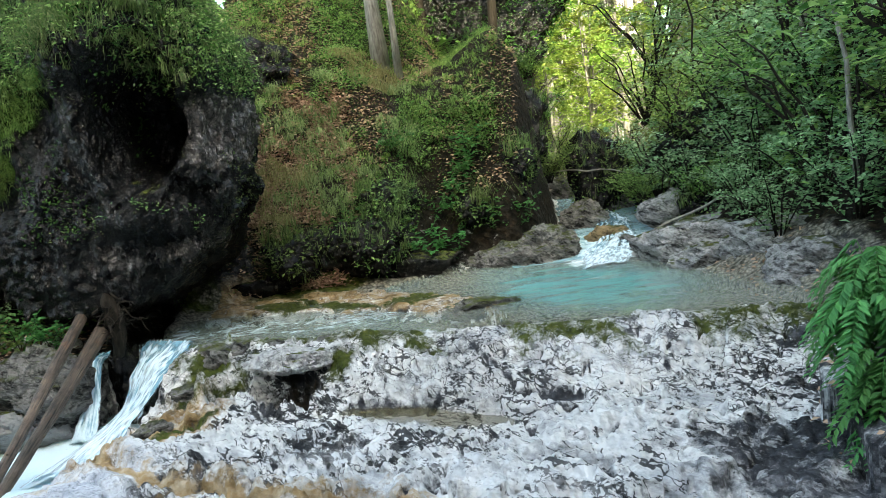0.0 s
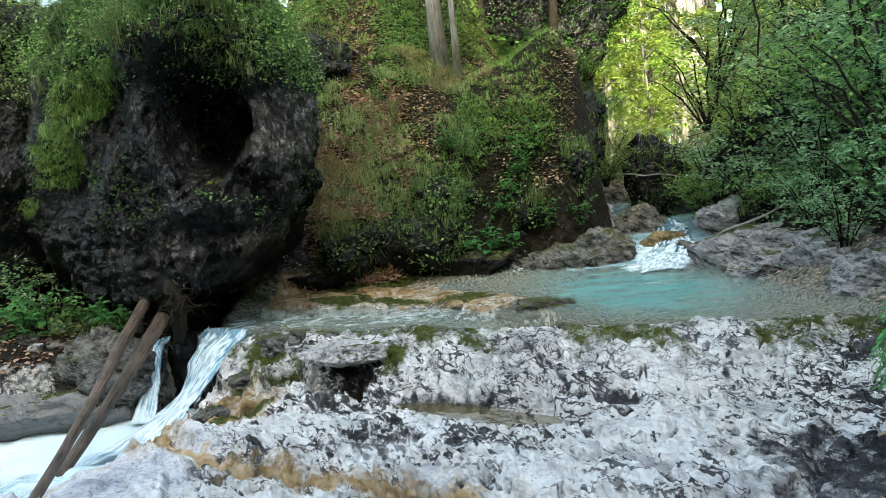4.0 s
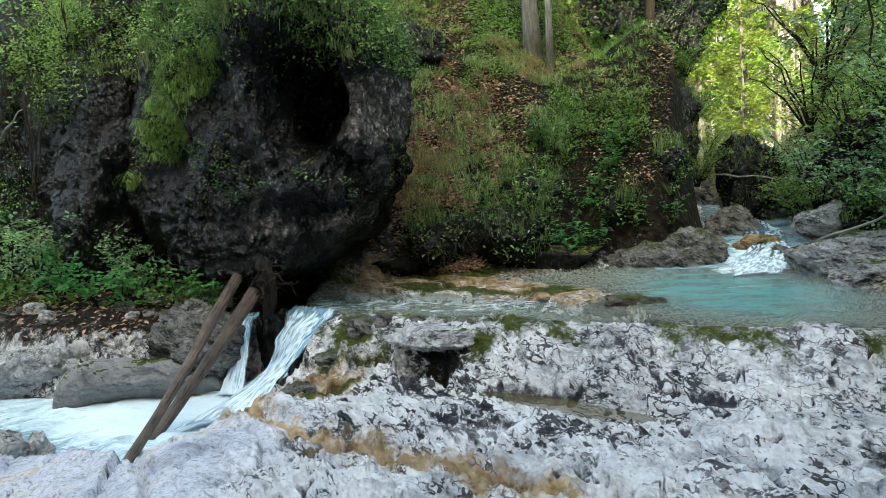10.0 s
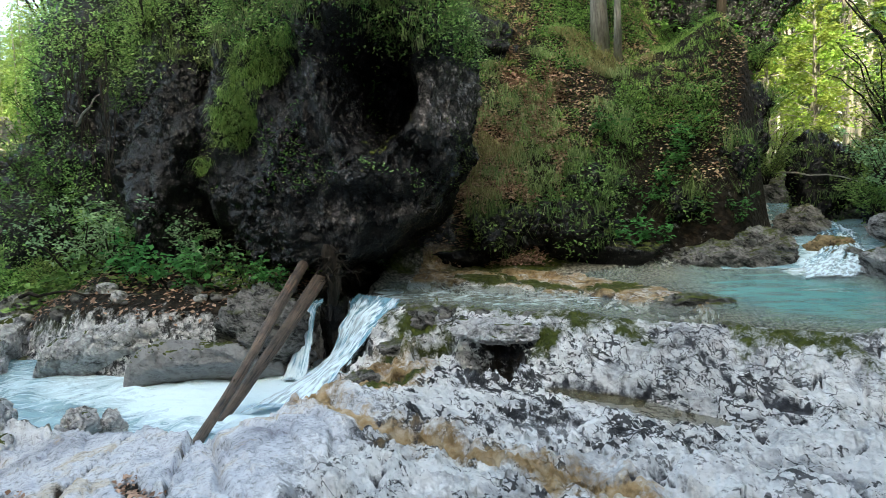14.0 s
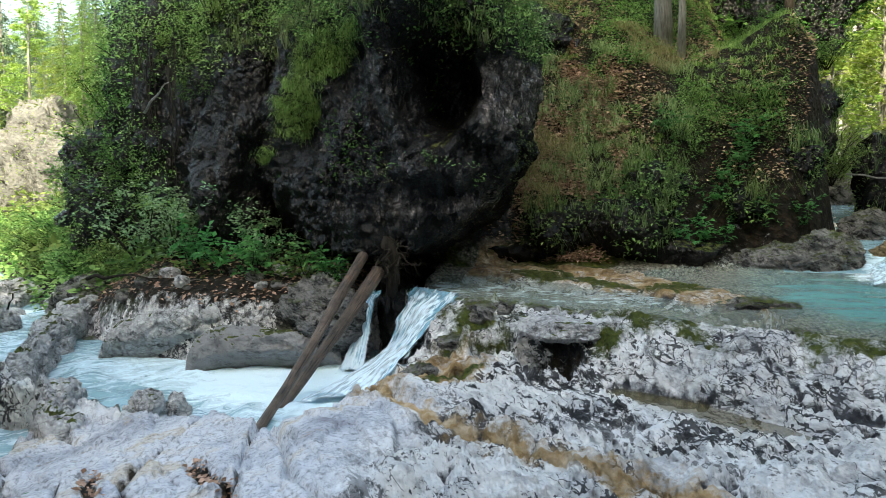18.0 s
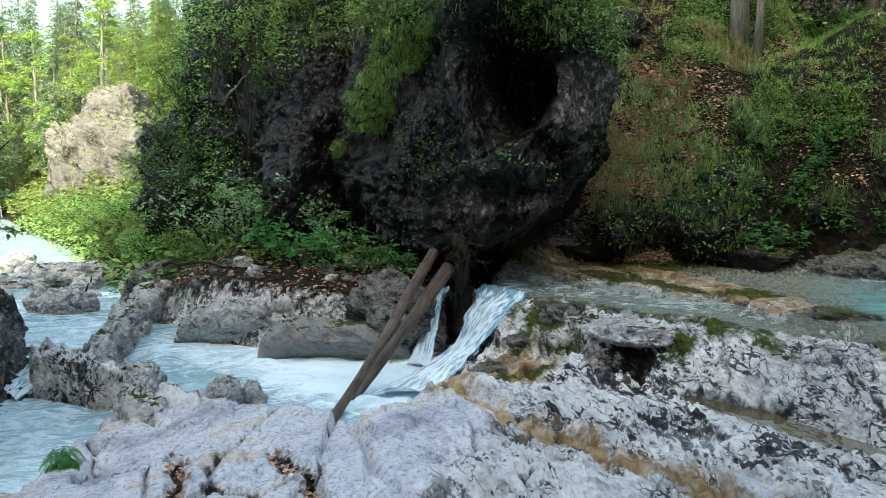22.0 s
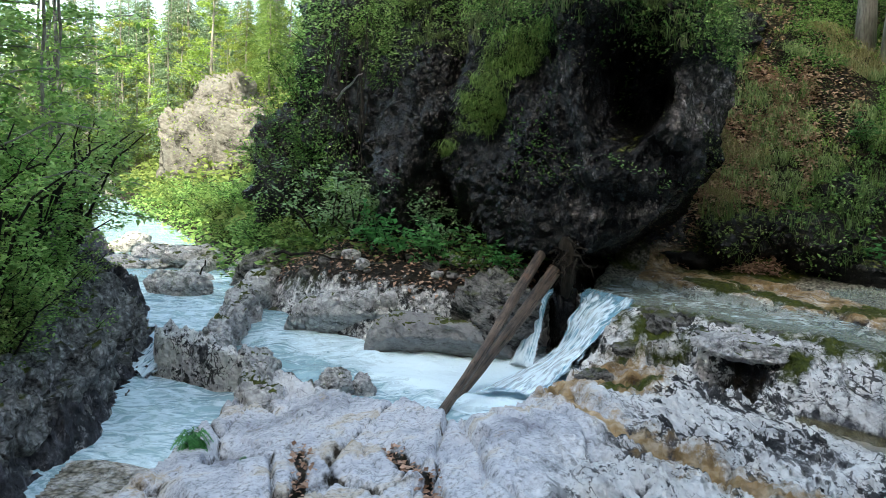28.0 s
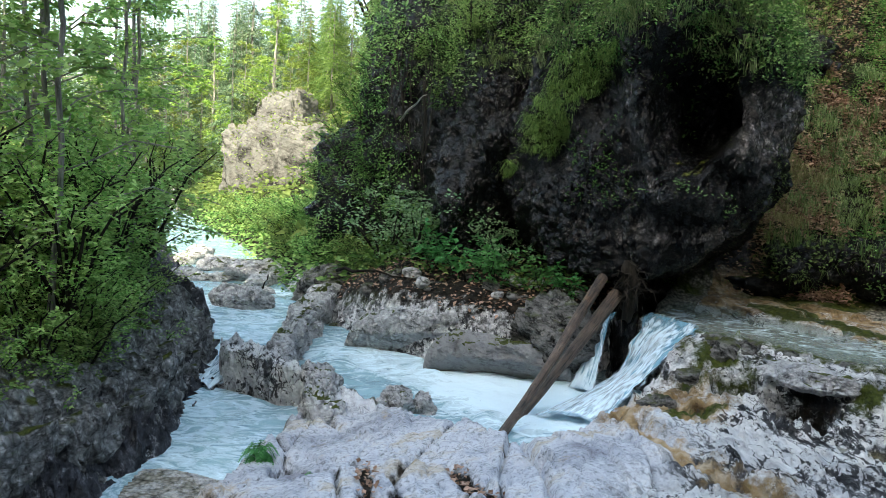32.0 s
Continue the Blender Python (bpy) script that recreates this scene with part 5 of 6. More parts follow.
north_of = lambda m: (lambda x, y: line_distance(x, y, NORTH_SHORE) > m)
SLOPE = (-3.6, 2.2, 10.2, 21)
BUSHY = lambda x, y: (line_distance(x, y, NORTH_SHORE) > 0.75) & (fbm(P(x, y), 0.9, 4, 71) > 0.54)
LITTER = lambda x, y: (line_distance(x, y, NORTH_SHORE) > 0.5) & ((fbm(P(x, y), 1.3, 4, 72) > 0.47) | (abs(x + 1.9 + 0.12 * (y - 11)) < 0.35))
carpet("undergrowth", 17000, 81, (-3.6, 2.2, 10.2, 14.5), BUSHY, M_LEAF, 0.042, "low green herbs covering the wooded slope", 0.16)
carpet("undergrowth", 9000, 82, SLOPE, BUSHY, M_LEAF_DARK, 0.06, "dark low herbs on the foot of the slope", 0.12)
carpet("leaf_litter", 15000, 83, (-3.6, 1.8, 10.2, 15.5), LITTER, M_DEAD, 0.065, "brown fallen beech leaves lying on the slope", 0.03, 0.65, "fallen leaves", 2.5)
carpet("leaf_litter", 1600, 84, (-8, -3.9, 7.6, 9.4), north_of(0.3), M_DEAD, 0.06, "brown fallen leaves on the bench below the boulder", 0.02, 0.65, "fallen leaves", 2.5)
carpet("leaf_litter", 700, 85, (1.3, 3.6, 3.0, 9.0), lambda x, y: line_distance(x, y, EAST_BANK) < 0.1, M_DEAD, 0.055, "brown fallen leaves on the rocky east bank", 0.02, 0.65, "fallen leaves", 2.5)
carpet("undergrowth", 12000, 86, (2.4, 9, 4.5, 18), lambda x, y: line_distance(x, y, EAST_BANK) < -0.8, M_LEAF_BLUE, 0.08, "bluish low plants on the east bank", 0.25)
carpet("undergrowth", 12000, 87, (-12, -5.0, 2.0, 9.5), lambda x, y: line_distance(x, y, WEST_BANK) > 1.2, M_LEAF, 0.07, "low leafy plants on the west bank", 0.3)
carpet("undergrowth", 9000, 88, (-18, -4.0, 7.8, 17), lambda x, y: (line_distance(x, y, NORTH_SHORE) > 0.7) & (fbm(P(x, y), 0.8, 3, 75) > 0.44), M_LEAF, 0.09, "low plants on the bench below the boulder", 0.15)
carpet("undergrowth", 5000, 95, (-26, -8, 8, 24), lambda x, y: (line_distance(x, y, NORTH_SHORE) > -0.1) & (line_distance(x, y, NORTH_SHORE) < 1.4), M_LEAF, 0.14, "leafy fringe along the lower stream", 0.4)
carpet("undergrowth", 9000, 93, (-18, -6.5, 8, 16), lambda x, y: (line_distance(x, y, NORTH_SHORE) > 0.45), M_LEAF_DARK, 0.11, "dense low growth along the north bank", 0.35)
carpet("leaf_litter", 260, 96, (-4.1, -2.3, 3.0, 4.3), lambda x, y: np.minimum(abs(line_distance(x, y, SLAB_CRACKS[0])), abs(line_distance(x, y, SLAB_CRACKS[1]))) < 0.06, M_DEAD, 0.045, "brown leaves gathered in the cracks of the slab", 0.03, 0.65, "fallen leaves", 2.5)
carpet("undergrowth", 16000, 89, (-14, 12, 15, 34), lambda x, y: (line_distance(x, y, NORTH_SHORE) > 0.8) | (line_distance(x, y, EAST_BANK) < -0.8), M_LEAF_DARK, 0.2, "forest floor plants on the higher slopes", 0.5)
carpet("undergrowth", 14000, 92, (-36, -10, 12, 34), lambda x, y: (line_distance(x, y, NORTH_SHORE) > 0.3) | (line_distance(x, y, WEST_BANK) > 1), M_LEAF_BRIGHT, 0.28, "sunlit low growth on the far banks", 0.6)
carpet("moss", 26000, 97, (-3.4, 2.1, 10.5, 14.6), north_of(0.55), M_GRASS_SLOPE, 0.026, "yellow-green moss covering the ground of the slope", 0.015, 0.7, "moss", 2.0)
carpet("undergrowth", 9000, 98, (-3.4, 2.1, 10.5, 16), lambda x, y: north_of(0.55)(x, y) & (fbm(P(x, y), 1.2, 4, 99) > 0.5), M_LEAF_DARK, 0.035, "small dark herbs between the leaf litter", 0.05)
rng = np.random.default_rng(90)
gp = ground_points(3600, rng, *SLOPE, lambda x, y: (line_distance(x, y, NORTH_SHORE) > 0.8) & (fbm(P(x, y), 0.9, 3, 73) > 0.44))
stuff("grass", *blades(gp, rng, 0.13, 0.008, 1.1, 10, 1.05), M_GRASS_SLOPE, "arching green grass tufts on the slope", "grass")
gp = ground_points(350, rng, -3.2, 1.6, 10.4, 13.5, lambda x, y: (line_distance(x, y, NORTH_SHORE) > 0.7) & (fbm(P(x, y), 0.9, 3, 74) > 0.52))
stuff("grass", *blades(gp, rng, 0.2, 0.008, 0.9, 14, 0.95), M_GRASS_DRY, "pale drooping dry grass on the slope", "grass")

gp = ground_points(330, rng, -2.6, -0.2, 10.4, 13.0, lambda x, y: (line_distance(x, y, NORTH_SHORE) > 0.6) & (fbm(P(x, y), 1.4, 3, 98) > 0.52))
stuff("grass", *blades(gp, rng, 0.24, 0.008, 0.9, 12, 0.95), M_GRASS_PALE, "pale green grass cascading beside the boulder", "grass")
carpet("leaf_litter", 9000, 94, (-2.6, -1.1, 10.3, 13.2), lambda x, y: (line_distance(x, y, NORTH_SHORE) > 0.5) & (fbm(P(x, y), 1.3, 3, 97) > 0.42), M_DEAD, 0.075, "russet fallen leaves beside the boulder", 0.06, 0.65, "fallen leaves", 2.5)

# bushes
leafy = shrub(101, M_LEAF, 0.8, 0.7, 9, 8, 9, 0.075, "leafy green bush on the stony slope")
strew(leafy, spots_in(13, 1, -0.6, 1.5, 10.9, 12.4, 0.25, 0.5, side(NORTH_SHORE, 1, 0.7)), "slope bushes")
herb = shrub(102, M_HERB, 0.5, 0.45, 8, 6, 7, 0.085, "fresh green herb clump growing on damp rock", name="herb_clump")
strew(herb, [(-0.9, 11.3, None, 0.8, 0), (-0.3, 11.2, None, 0.9, 50), (0.1, 11.4, None, 0.9, 110), (-0.5, 11.9, None, 0.8, 160), (0.4, 11.9, None, 0.8, 210), (0.0, 11.6, None, 0.6, 260), (-1.4, 11.0, None, 0.6, 300), (0.6, 12.0, None, 0.9, 20), (0.8, 11.6, None, 0.8, 0), (0.3, 11.75, None, 0.8, 40), (1.25, 11.7, None, 0.7, 80), (-0.6, 11.3, None, 0.7, 10), (-4.6, 8.3, None, 0.9, 0), (-5.0, 8.15, None, 1.0, 60), (-4.1, 8.15, 0.12, 0.7, 100), (-5.5, 8.35, None, 1.1, 170), (-6.1, 8.6, None, 1.1, 200)], "herbs")
blue = shrub(103, M_LEAF_BLUE, 1.3, 1.1, 10, 11, 10, 0.085, "bluish green overhanging hazel bush", narrow=0.62)
strew(blue, [(3.5, 9.0, 0.45, 0.55, 10), (3.4, 8.1, 0.35, 0.5, 70), (3.8, 10.3, 0.6, 0.6, 200), (4.3, 10.0, 0.9, 0.8, 260), (3.3, 11.9, 0.7, 0.8, 30), (3.5, 11.0, 0.6, 0.7, 130), (3.6, 9.6, 0.5, 0.5, 80), (3.9, 9.6, 0.8, 0.8, 0), (4.6, 9.2, 1.2, 1.0, 50), (4.0, 8.3, 0.6, 0.75, 90), (4.9, 8.2, 1.6, 1.1, 130), (3.9, 7.4, 0.55, 0.7, 170), (4.7, 7.2, 1.3, 1.0, 200), (5.2, 10.4, 1.9, 1.2, 250), (4.2, 11.0, 1.6, 0.9, 290),
             (-5.3, 8.8, None, 0.6, 0), (-5.9, 9.1, None, 0.65, 120), (-6.6, 8.9, None, 0.7, 220), (-7.3, 9.3, None, 0.9, 300)], "stream-side bushes")
bright = shrub(104, M_LEAF_BRIGHT, 1.4, 1.2, 9, 10, 10, 0.08, "light green young beech bush")
strew(bright, [(3.4, 12.6, 1.9, 0.9, 0), (3.7, 11.9, 1.5, 0.8, 70), (3.9, 13.6, 2.6, 1.2, 140), (3.35, 14.0, 0.7, 0.7, 0), (3.7, 15.2, 0.8, 0.8, 50), (3.4, 16.6, 0.8, 0.7, 90), (4.3, 17.6, 1.0, 0.9, 140), (2.1, 14.6, 1.1, 0.6, 200), (2.5, 16.5, 1.2, 0.7, 230), (3.0, 19.0, 1.0, 0.9, 260), (3.6, 21.5, 0.9, 1.0, 300), (-4.9, 10.2, 4.3, 0.9, 0), (-6.0, 10.4, 4.0, 1.0, 60), (-7.0, 10.6, 4.1, 1.1, 120), (-8.0, 11.0, 3.6, 1.0, 200), (-8.8, 11.8, 3.6, 1.1, 250), (-9.8, 12.4, 4.0, 1.2, 300)], "light green bushes")
dusky = shrub(105, M_LEAF, 1.5, 1.3, 10, 11, 10, 0.085, "green bush in the shade of the gorge")
strew(dusky, spots_in(42, 2, 3.6, 10.5, 5.0, 18, 0.8, 1.4, side(EAST_BANK, -1, 1.1)) + spots_in(10, 13, 5, 9, 18, 30, 1.0, 1.6, side(EAST_BANK, -1, 0.3)) + spots_in(16, 4, -14, -7.5, 9.8, 16, 0.6, 1.1, side(NORTH_SHORE, 1, 0.6)), "shade bushes")
# bushes under the trees, their shade put into the dark leaf tone
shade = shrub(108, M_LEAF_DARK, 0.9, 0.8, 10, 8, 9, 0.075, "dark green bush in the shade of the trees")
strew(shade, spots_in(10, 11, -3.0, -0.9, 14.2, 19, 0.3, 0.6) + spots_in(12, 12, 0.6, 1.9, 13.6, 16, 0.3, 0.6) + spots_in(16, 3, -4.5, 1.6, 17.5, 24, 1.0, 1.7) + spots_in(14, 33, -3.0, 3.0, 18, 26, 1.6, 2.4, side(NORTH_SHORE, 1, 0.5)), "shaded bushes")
bank = shrub(106, M_LEAF_LIGHT, 1.5, 1.2, 10, 12, 17, 0.068, "tall leafy bush on the west bank")
strew(bank, spots_in(16, 15, -7.8, -5.6, 2.4, 6.2, 0.4, 0.62, lambda x, y: 0.6 < float(line_distance(np.array([x]), np.array([y]), WEST_BANK)[0]) < 1.15) + spots_in(26, 5, -9.5, -5.6, 2.6, 7.2, 0.7, 1.15, side(WEST_BANK, 1, 1.2)) + [(-5.5, 9.3, 2.85, 0.55, 20), (-6.3, 9.5, 2.75, 0.6, 80), (-7.1, 9.9, 2.6, 0.7, 150), (-7.9, 10.3, 2.3, 0.8, 230), (-6.0, 9.0, 3.2, 0.5, 300), (-6.4, 3.5, 0.4, 0.8, 20), (-7.2, 4.4, 0.5, 0.9, 80), (-8.0, 5.6, 0.5, 0.9, 140), (-9.2, 6.6, 0.5, 1.0, 10)], "west bank bushes")
strew(shade, [(-8.3, 10.3, 1.1, 0.8, 0), (-8.9, 10.4, 0.7, 0.8, 60), (-8.5, 10.3, 1.9, 0.8, 130), (-9.2, 10.6, 1.5, 0.8, 200), (-9.8, 11.0, 0.9, 0.9, 250), (-8.2, 10.4, 2.5, 0.8, 300), (-9.0, 10.8, 2.2, 0.8, 20), (-9.7, 11.3, 1.7, 0.8, 100), (-7.9, 10.0, 0.6, 0.7, 180), (-8.0, 10.6, 3.1, 0.9, 220)], "shaded bushes", False)


mound = shrub(107, M_LEAF, 0.6, 0.85, 16, 9, 9, 0.075, "low spreading green bush on the stream bank")
strew(mound, [(-6.0, 2.75, None, 0.5, 0), (-5.85, 2.25, None, 0.5, 90), (-6.3, 3.2, None, 0.5, 180), (-6.7, 3.7, None, 0.5, 40), (-5.6, 1.9, None, 0.45, 140)] + spots_in(14, 23, -23, -12, 11, 21, 0.8, 1.4, lambda x, y: 0.3 < float(line_distance(np.array([x]), np.array([y]), NORTH_SHORE)[0]) < 1.8) + spots_in(22, 21, -15.5, -6.5, 8.2, 15, 0.6, 1.1, lambda x, y: 0.5 < float(line_distance(np.array([x]), np.array([y]), NORTH_SHORE)[0]) < 2.2) + spots_in(8, 22, -16, -9, 7, 12, 0.6, 1.0, side(WEST_BANK, 1, 0.7)) + [(3.3, 12.3, 0.6, 0.8, 0), (3.4, 13.4, 0.6, 0.9, 60), (3.0, 11.7, 0.75, 0.5, 120), (3.9, 14.6, 0.9, 1.0, 200), (2.0, 13.7, 1.2, 0.6, 20), (2.1, 14.6, 2.2, 0.7, 70), (1.9, 14.3, 3.0, 0.7, 150), (3.6, 10.6, 0.75, 0.6, 10), (4.1, 9.5, 0.9, 0.7, 100)], "low bushes")


# ---- trees ----
def conifer_parts(seed, tall=14.0, spread=2.4, whorls=27, n=5, spray=1.0):
    rng = np.random.default_rng(seed)
    z = np.linspace(0, tall, 8)
    trunk = tube(np.stack([rng.normal(0, 0.03, 8), rng.normal(0, 0.03, 8), z], 1), np.linspace(0.17, 0.02, 8) * tall / 14, 7)
    pos, way, L = [], [], []
    for i in range(whorls):
        t = (i + rng.uniform(-0.3, 0.3)) / whorls
        h = tall * (0.16 + 0.84 * t)
        r = spread * (1 - t) ** 0.8 * rng.uniform(0.7, 1.1) + 0.15
        for a in rng.uniform(0, 2 * np.pi, 9):
            d = np.array([math.cos(a), math.sin(a), 0])
            s = np.linspace(0.15, 1, n)[:, None]
            p = np.array([0, 0, h]) + d * r * s - np.array([0, 0, 1.0]) * r * 0.35 * s ** 1.6
            for sgn in (-1, 1):
                pos.append(p)
                way.append(np.repeat((d * 0.7 + sgn * np.cross(d, (0, 0, 1)) * 0.6 - np.array([0, 0, 0.2]))[None], n, 0) + rng.normal(0, 0.2, (n, 3)))
                L.append(((0.5 - 0.2 * s[:, 0]) * r * 0.6 + 0.10) * spray)
    pos, way, L = np.concatenate(pos), np.concatenate(way), np.concatenate(L)
    up = np.array([0, 0, 1.0]) + rng.normal(0, 0.3, (len(pos), 3))
    return (trunk[0], tri(trunk[1])), leaves_mesh(pos, way, up, L, L * 0.30, 0.1, 0.15)


def conifer(seed, mat, tall, spread, label, **kw):
    base = tagged(new("spruce_tree"), label, "tree")
    t, c = conifer_parts(seed, tall, spread, **kw)
    part("trunk", mesh_np("trunk", *t, M_BARK), base)
    part("crown", mesh_np("crown", *c, mat, False), base)
    return base


def broadleaf_parts(seed, tall=9.0, spread=2.6, limbs=16, twigs=10, per=16, leaf=0.16, clear=0.3, girth=0.12, lean=(0, 0)):
    rng = np.random.default_rng(seed)
    n = 9
    z = np.linspace(0, tall, n)
    pts = np.stack([lean[0] * z + np.cumsum(rng.normal(0, 0.04, n)), lean[1] * z + np.cumsum(rng.normal(0, 0.04, n)), z], 1)
    rad_ = np.linspace(girth, 0.02, n)
    rad_[0] *= 1.35
    wood, pos, way = [tube(pts, rad_, 9)], [], []
    for i in range(limbs):
        t = clear + (1 - clear) * (i + rng.uniform(0, 1)) / limbs
        k = min(int(t * (n - 1)), n - 2)
        fr = t * (n - 1) - k
        b = pts[k] * (1 - fr) + pts[k + 1] * fr
        a = rng.uniform(0, 2 * np.pi)
        r = spread * (1 - 0.65 * (t - clear) / (1 - clear)) * rng.uniform(0.6, 1.1)
        e = b + np.array([math.cos(a) * r, math.sin(a) * r, r * rng.uniform(0.0, 0.5)])
        lp = curve_points(b, e, 0.12 * r, 5, rng, 0.03 * r)
        wood.append(tube(lp, np.linspace(girth * 0.35 * (1.2 - t), 0.008, 5), 5))
        for _ in range(twigs):
            s = rng.uniform(0.25, 1.0) * 4
            q = lp[int(min(s, 3.99))] + (lp[min(int(s) + 1, 4)] - lp[int(min(s, 3.99))]) * (s % 1)
            d = unit(1, rng)[0] * np.array([1, 1, 0.35])
            ln = rng.uniform(0.25, 0.6) * spread * 0.45
            tt = rng.uniform(0, 1, per)[:, None]
            pos.append(q + d * ln * tt + rng.normal(0, 0.06, (per, 3)) * spread * 0.4)
            way.append(d + unit(per, rng) * np.array([1, 1, 0.4]))
    pos, way = np.concatenate(pos), np.concatenate(way)
    up = np.array([0, 0, 1.0]) + rng.normal(0, 0.4, (len(pos), 3))
    L = leaf * rng.uniform(0.6, 1.3, len(pos))
    wv, wf = join([(v, tri(f)) for v, f in wood])
    return (wv, wf), leaves_mesh(pos, way, up, L, L * 0.6, 0.12, 0.25)


def broadleaf(seed, mat, bark, label, name="beech_tree", **kw):
    base = tagged(new(name), label, "tree")
    t, c = broadleaf_parts(seed, **kw)
    part("trunk", mesh_np("trunk", *t, bark), base)
    part("crown", mesh_np("crown", *c, mat, False), base)
    return base


def polar(n, seed, a0, a1, r0, r1, s0, s1):
    """Random spots by bearing (degrees from +y) and distance from the shelf."""
    rng = np.random.default_rng(seed)
    a, r = np.radians(rng.uniform(a0, a1, n)), rng.uniform(r0, r1, n)
    return [(-0.5 + math.sin(q) * d, math.cos(q) * d, None, s, w) for q, d, s, w in zip(a, r, rng.uniform(s0, s1, n), rng.uniform(0, 360, n))]


grey_beech = broadleaf(201, M_LEAF_DARK, M_BARK, "grey-barked beech standing on the slope", tall=11, spread=2.4, clear=0.62, girth=0.125, lean=(-0.01, 0.02))
grey_beech.matrix_world = pose(-0.70, 13.5, height(-0.70, 13.5) - 0.1)
thin_beech = broadleaf(202, M_LEAF_DARK, M_BARK, "thin young beech beside the larger trunk", tall=8, spread=1.4, clear=0.65, girth=0.055, limbs=9, lean=(0.03, 0))
thin_beech.matrix_world = pose(-0.42, 13.4, height(-0.42, 13.4) - 0.1)
birch = broadleaf(203, M_LEAF_BLUE, M_BARK, "slender tree leaning over the east bank", tall=7, spread=1.7, clear=0.45, girth=0.055, limbs=10, leaf=0.1, lean=(-0.1, 0))
strew(birch, [(4.0, 7.5, None, 0.55, 0), (5.2, 10.8, None, 1.1, 30), (6.6, 12.0, None, 1.3, 100), (6.2, 8.5, None, 1.2, 160)], "slender trees")
sunny = broadleaf(204, M_LEAF_GOLD, M_BARK, "sunlit yellow-green beech in the gorge", tall=9, spread=2.8, limbs=18, twigs=9, per=15, leaf=0.2, clear=0.12)
strew(sunny, [(4.6, 23, 0.8, 0.8, 0), (3.0, 25, 1.5, 0.9, 40), (6.6, 27, 1.0, 1.0, 80), (5.0, 31, 1.0, 1.1, 130), (8.2, 33, 1.2, 1.2, 170), (6.2, 38, 1.0, 1.3, 210), (10.5, 40, 2.0, 1.3, 260), (2.2, 30, 5, 1.2, 300), (9.0, 28, 4, 1.1, 330), (8.0, 46, 1, 1.6, 20), (13, 48, 3, 1.6, 70), (3.5, 44, 5, 1.5, 110),
              (3.9, 19.5, 0.9, 0.45, 0), (3.3, 21.5, 0.9, 0.5, 90), (5.4, 25, 1.0, 0.6, 200), (4.4, 28, 1.0, 0.7, 260), (2.6, 22.5, 2.5, 0.6, 310)] + polar(16, 31, -42, -33, 28, 40, 0.3, 0.5) + polar(12, 32, -56, -42, 45, 65, 0.7, 1.1), "sunlit broadleaf trees")
hazel = broadleaf(207, M_LEAF_LIGHT, M_BARK, "light green hazel sapling with spreading leafy boughs", name="hazel_tree", tall=3.6, spread=1.5, limbs=15, twigs=8, per=11, leaf=0.085, clear=0.08, girth=0.024)
strew(hazel, [(-6.5, 3.3, 0.2, 1.0, 0), (-7.1, 3.9, 0.3, 1.0, 60), (-7.9, 4.4, 0.6, 1.0, 110), (-7.7, 5.2, 0.3, 0.8, 160), (-8.6, 5.9, 0.3, 0.85, 210), (-9.6, 6.4, 0.8, 1.0, 260), (-8.9, 4.6, 1.2, 1.1, 300), (-7.6, 3.1, 0.8, 1.1, 330), (-10.5, 7.2, 0.8, 1.0, 20), (-12.2, 8.6, 0.7, 0.9, 70),
              (-5.2, 10.2, 3.7, 0.6, 0), (-6.3, 10.3, 3.4, 0.65, 50), (-7.3, 10.6, 3.4, 0.7, 100), (-8.2, 11.2, 3.0, 0.7, 150), (-3.6, 10.6, 3.9, 0.5, 200)], "hazels")
alder = broadleaf(208, M_LEAF_BLUE, M_BARK_DARK, "bluish green alder sapling leaning over the stream", name="alder_tree", tall=3.4, spread=1.6, limbs=15, twigs=8, per=11, leaf=0.085, clear=0.08, girth=0.022)
strew(alder, [(4.4, 9.4, 0.7, 0.75, 0), (4.6, 8.3, 0.7, 0.8, 60), (5.3, 9.0, 1.4, 1.0, 110), (4.7, 10.6, 1.0, 0.9, 160), (5.0, 7.3, 1.2, 0.9, 210), (5.8, 10.3, 1.9, 1.1, 260), (4.1, 12.2, 1.2, 0.8, 300), (5.4, 12.6, 2.2, 1.1, 330), (4.6, 14.5, 1.8, 1.0, 20), (6.4, 8.0, 2.5, 1.1, 70), (6.8, 11.5, 3.2, 1.2, 120), (5.6, 15.5, 2.4, 1.2, 170)], "alders")
spruce = conifer(205, M_NEEDLE_HAZED, 14, 2.3, "tall spruce on the far valley side", whorls=32, n=6, spray=0.85)
rng = np.random.default_rng(77)
spots = polar(120, 41, -62, -38, 62, 115, 0.6, 0.95) + polar(16, 42, -43, -33, 31, 44, 0.26, 0.42) + polar(14, 43, -57, -44, 40, 62, 0.45, 0.7) + polar(6, 44, -66, -58, 34, 50, 0.6, 0.9)
spots += [(rng.uniform(6, 22), rng.uniform(42, 62), None, rng.uniform(0.8, 1.2), rng.uniform(0, 360)) for _ in range(10)]
strew(spruce, spots, "far spruces")
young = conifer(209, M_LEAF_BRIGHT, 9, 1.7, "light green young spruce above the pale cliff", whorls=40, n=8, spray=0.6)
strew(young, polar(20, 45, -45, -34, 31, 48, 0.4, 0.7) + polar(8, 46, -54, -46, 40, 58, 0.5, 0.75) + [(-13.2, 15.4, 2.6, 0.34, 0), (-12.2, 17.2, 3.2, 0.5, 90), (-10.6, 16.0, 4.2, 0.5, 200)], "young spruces")
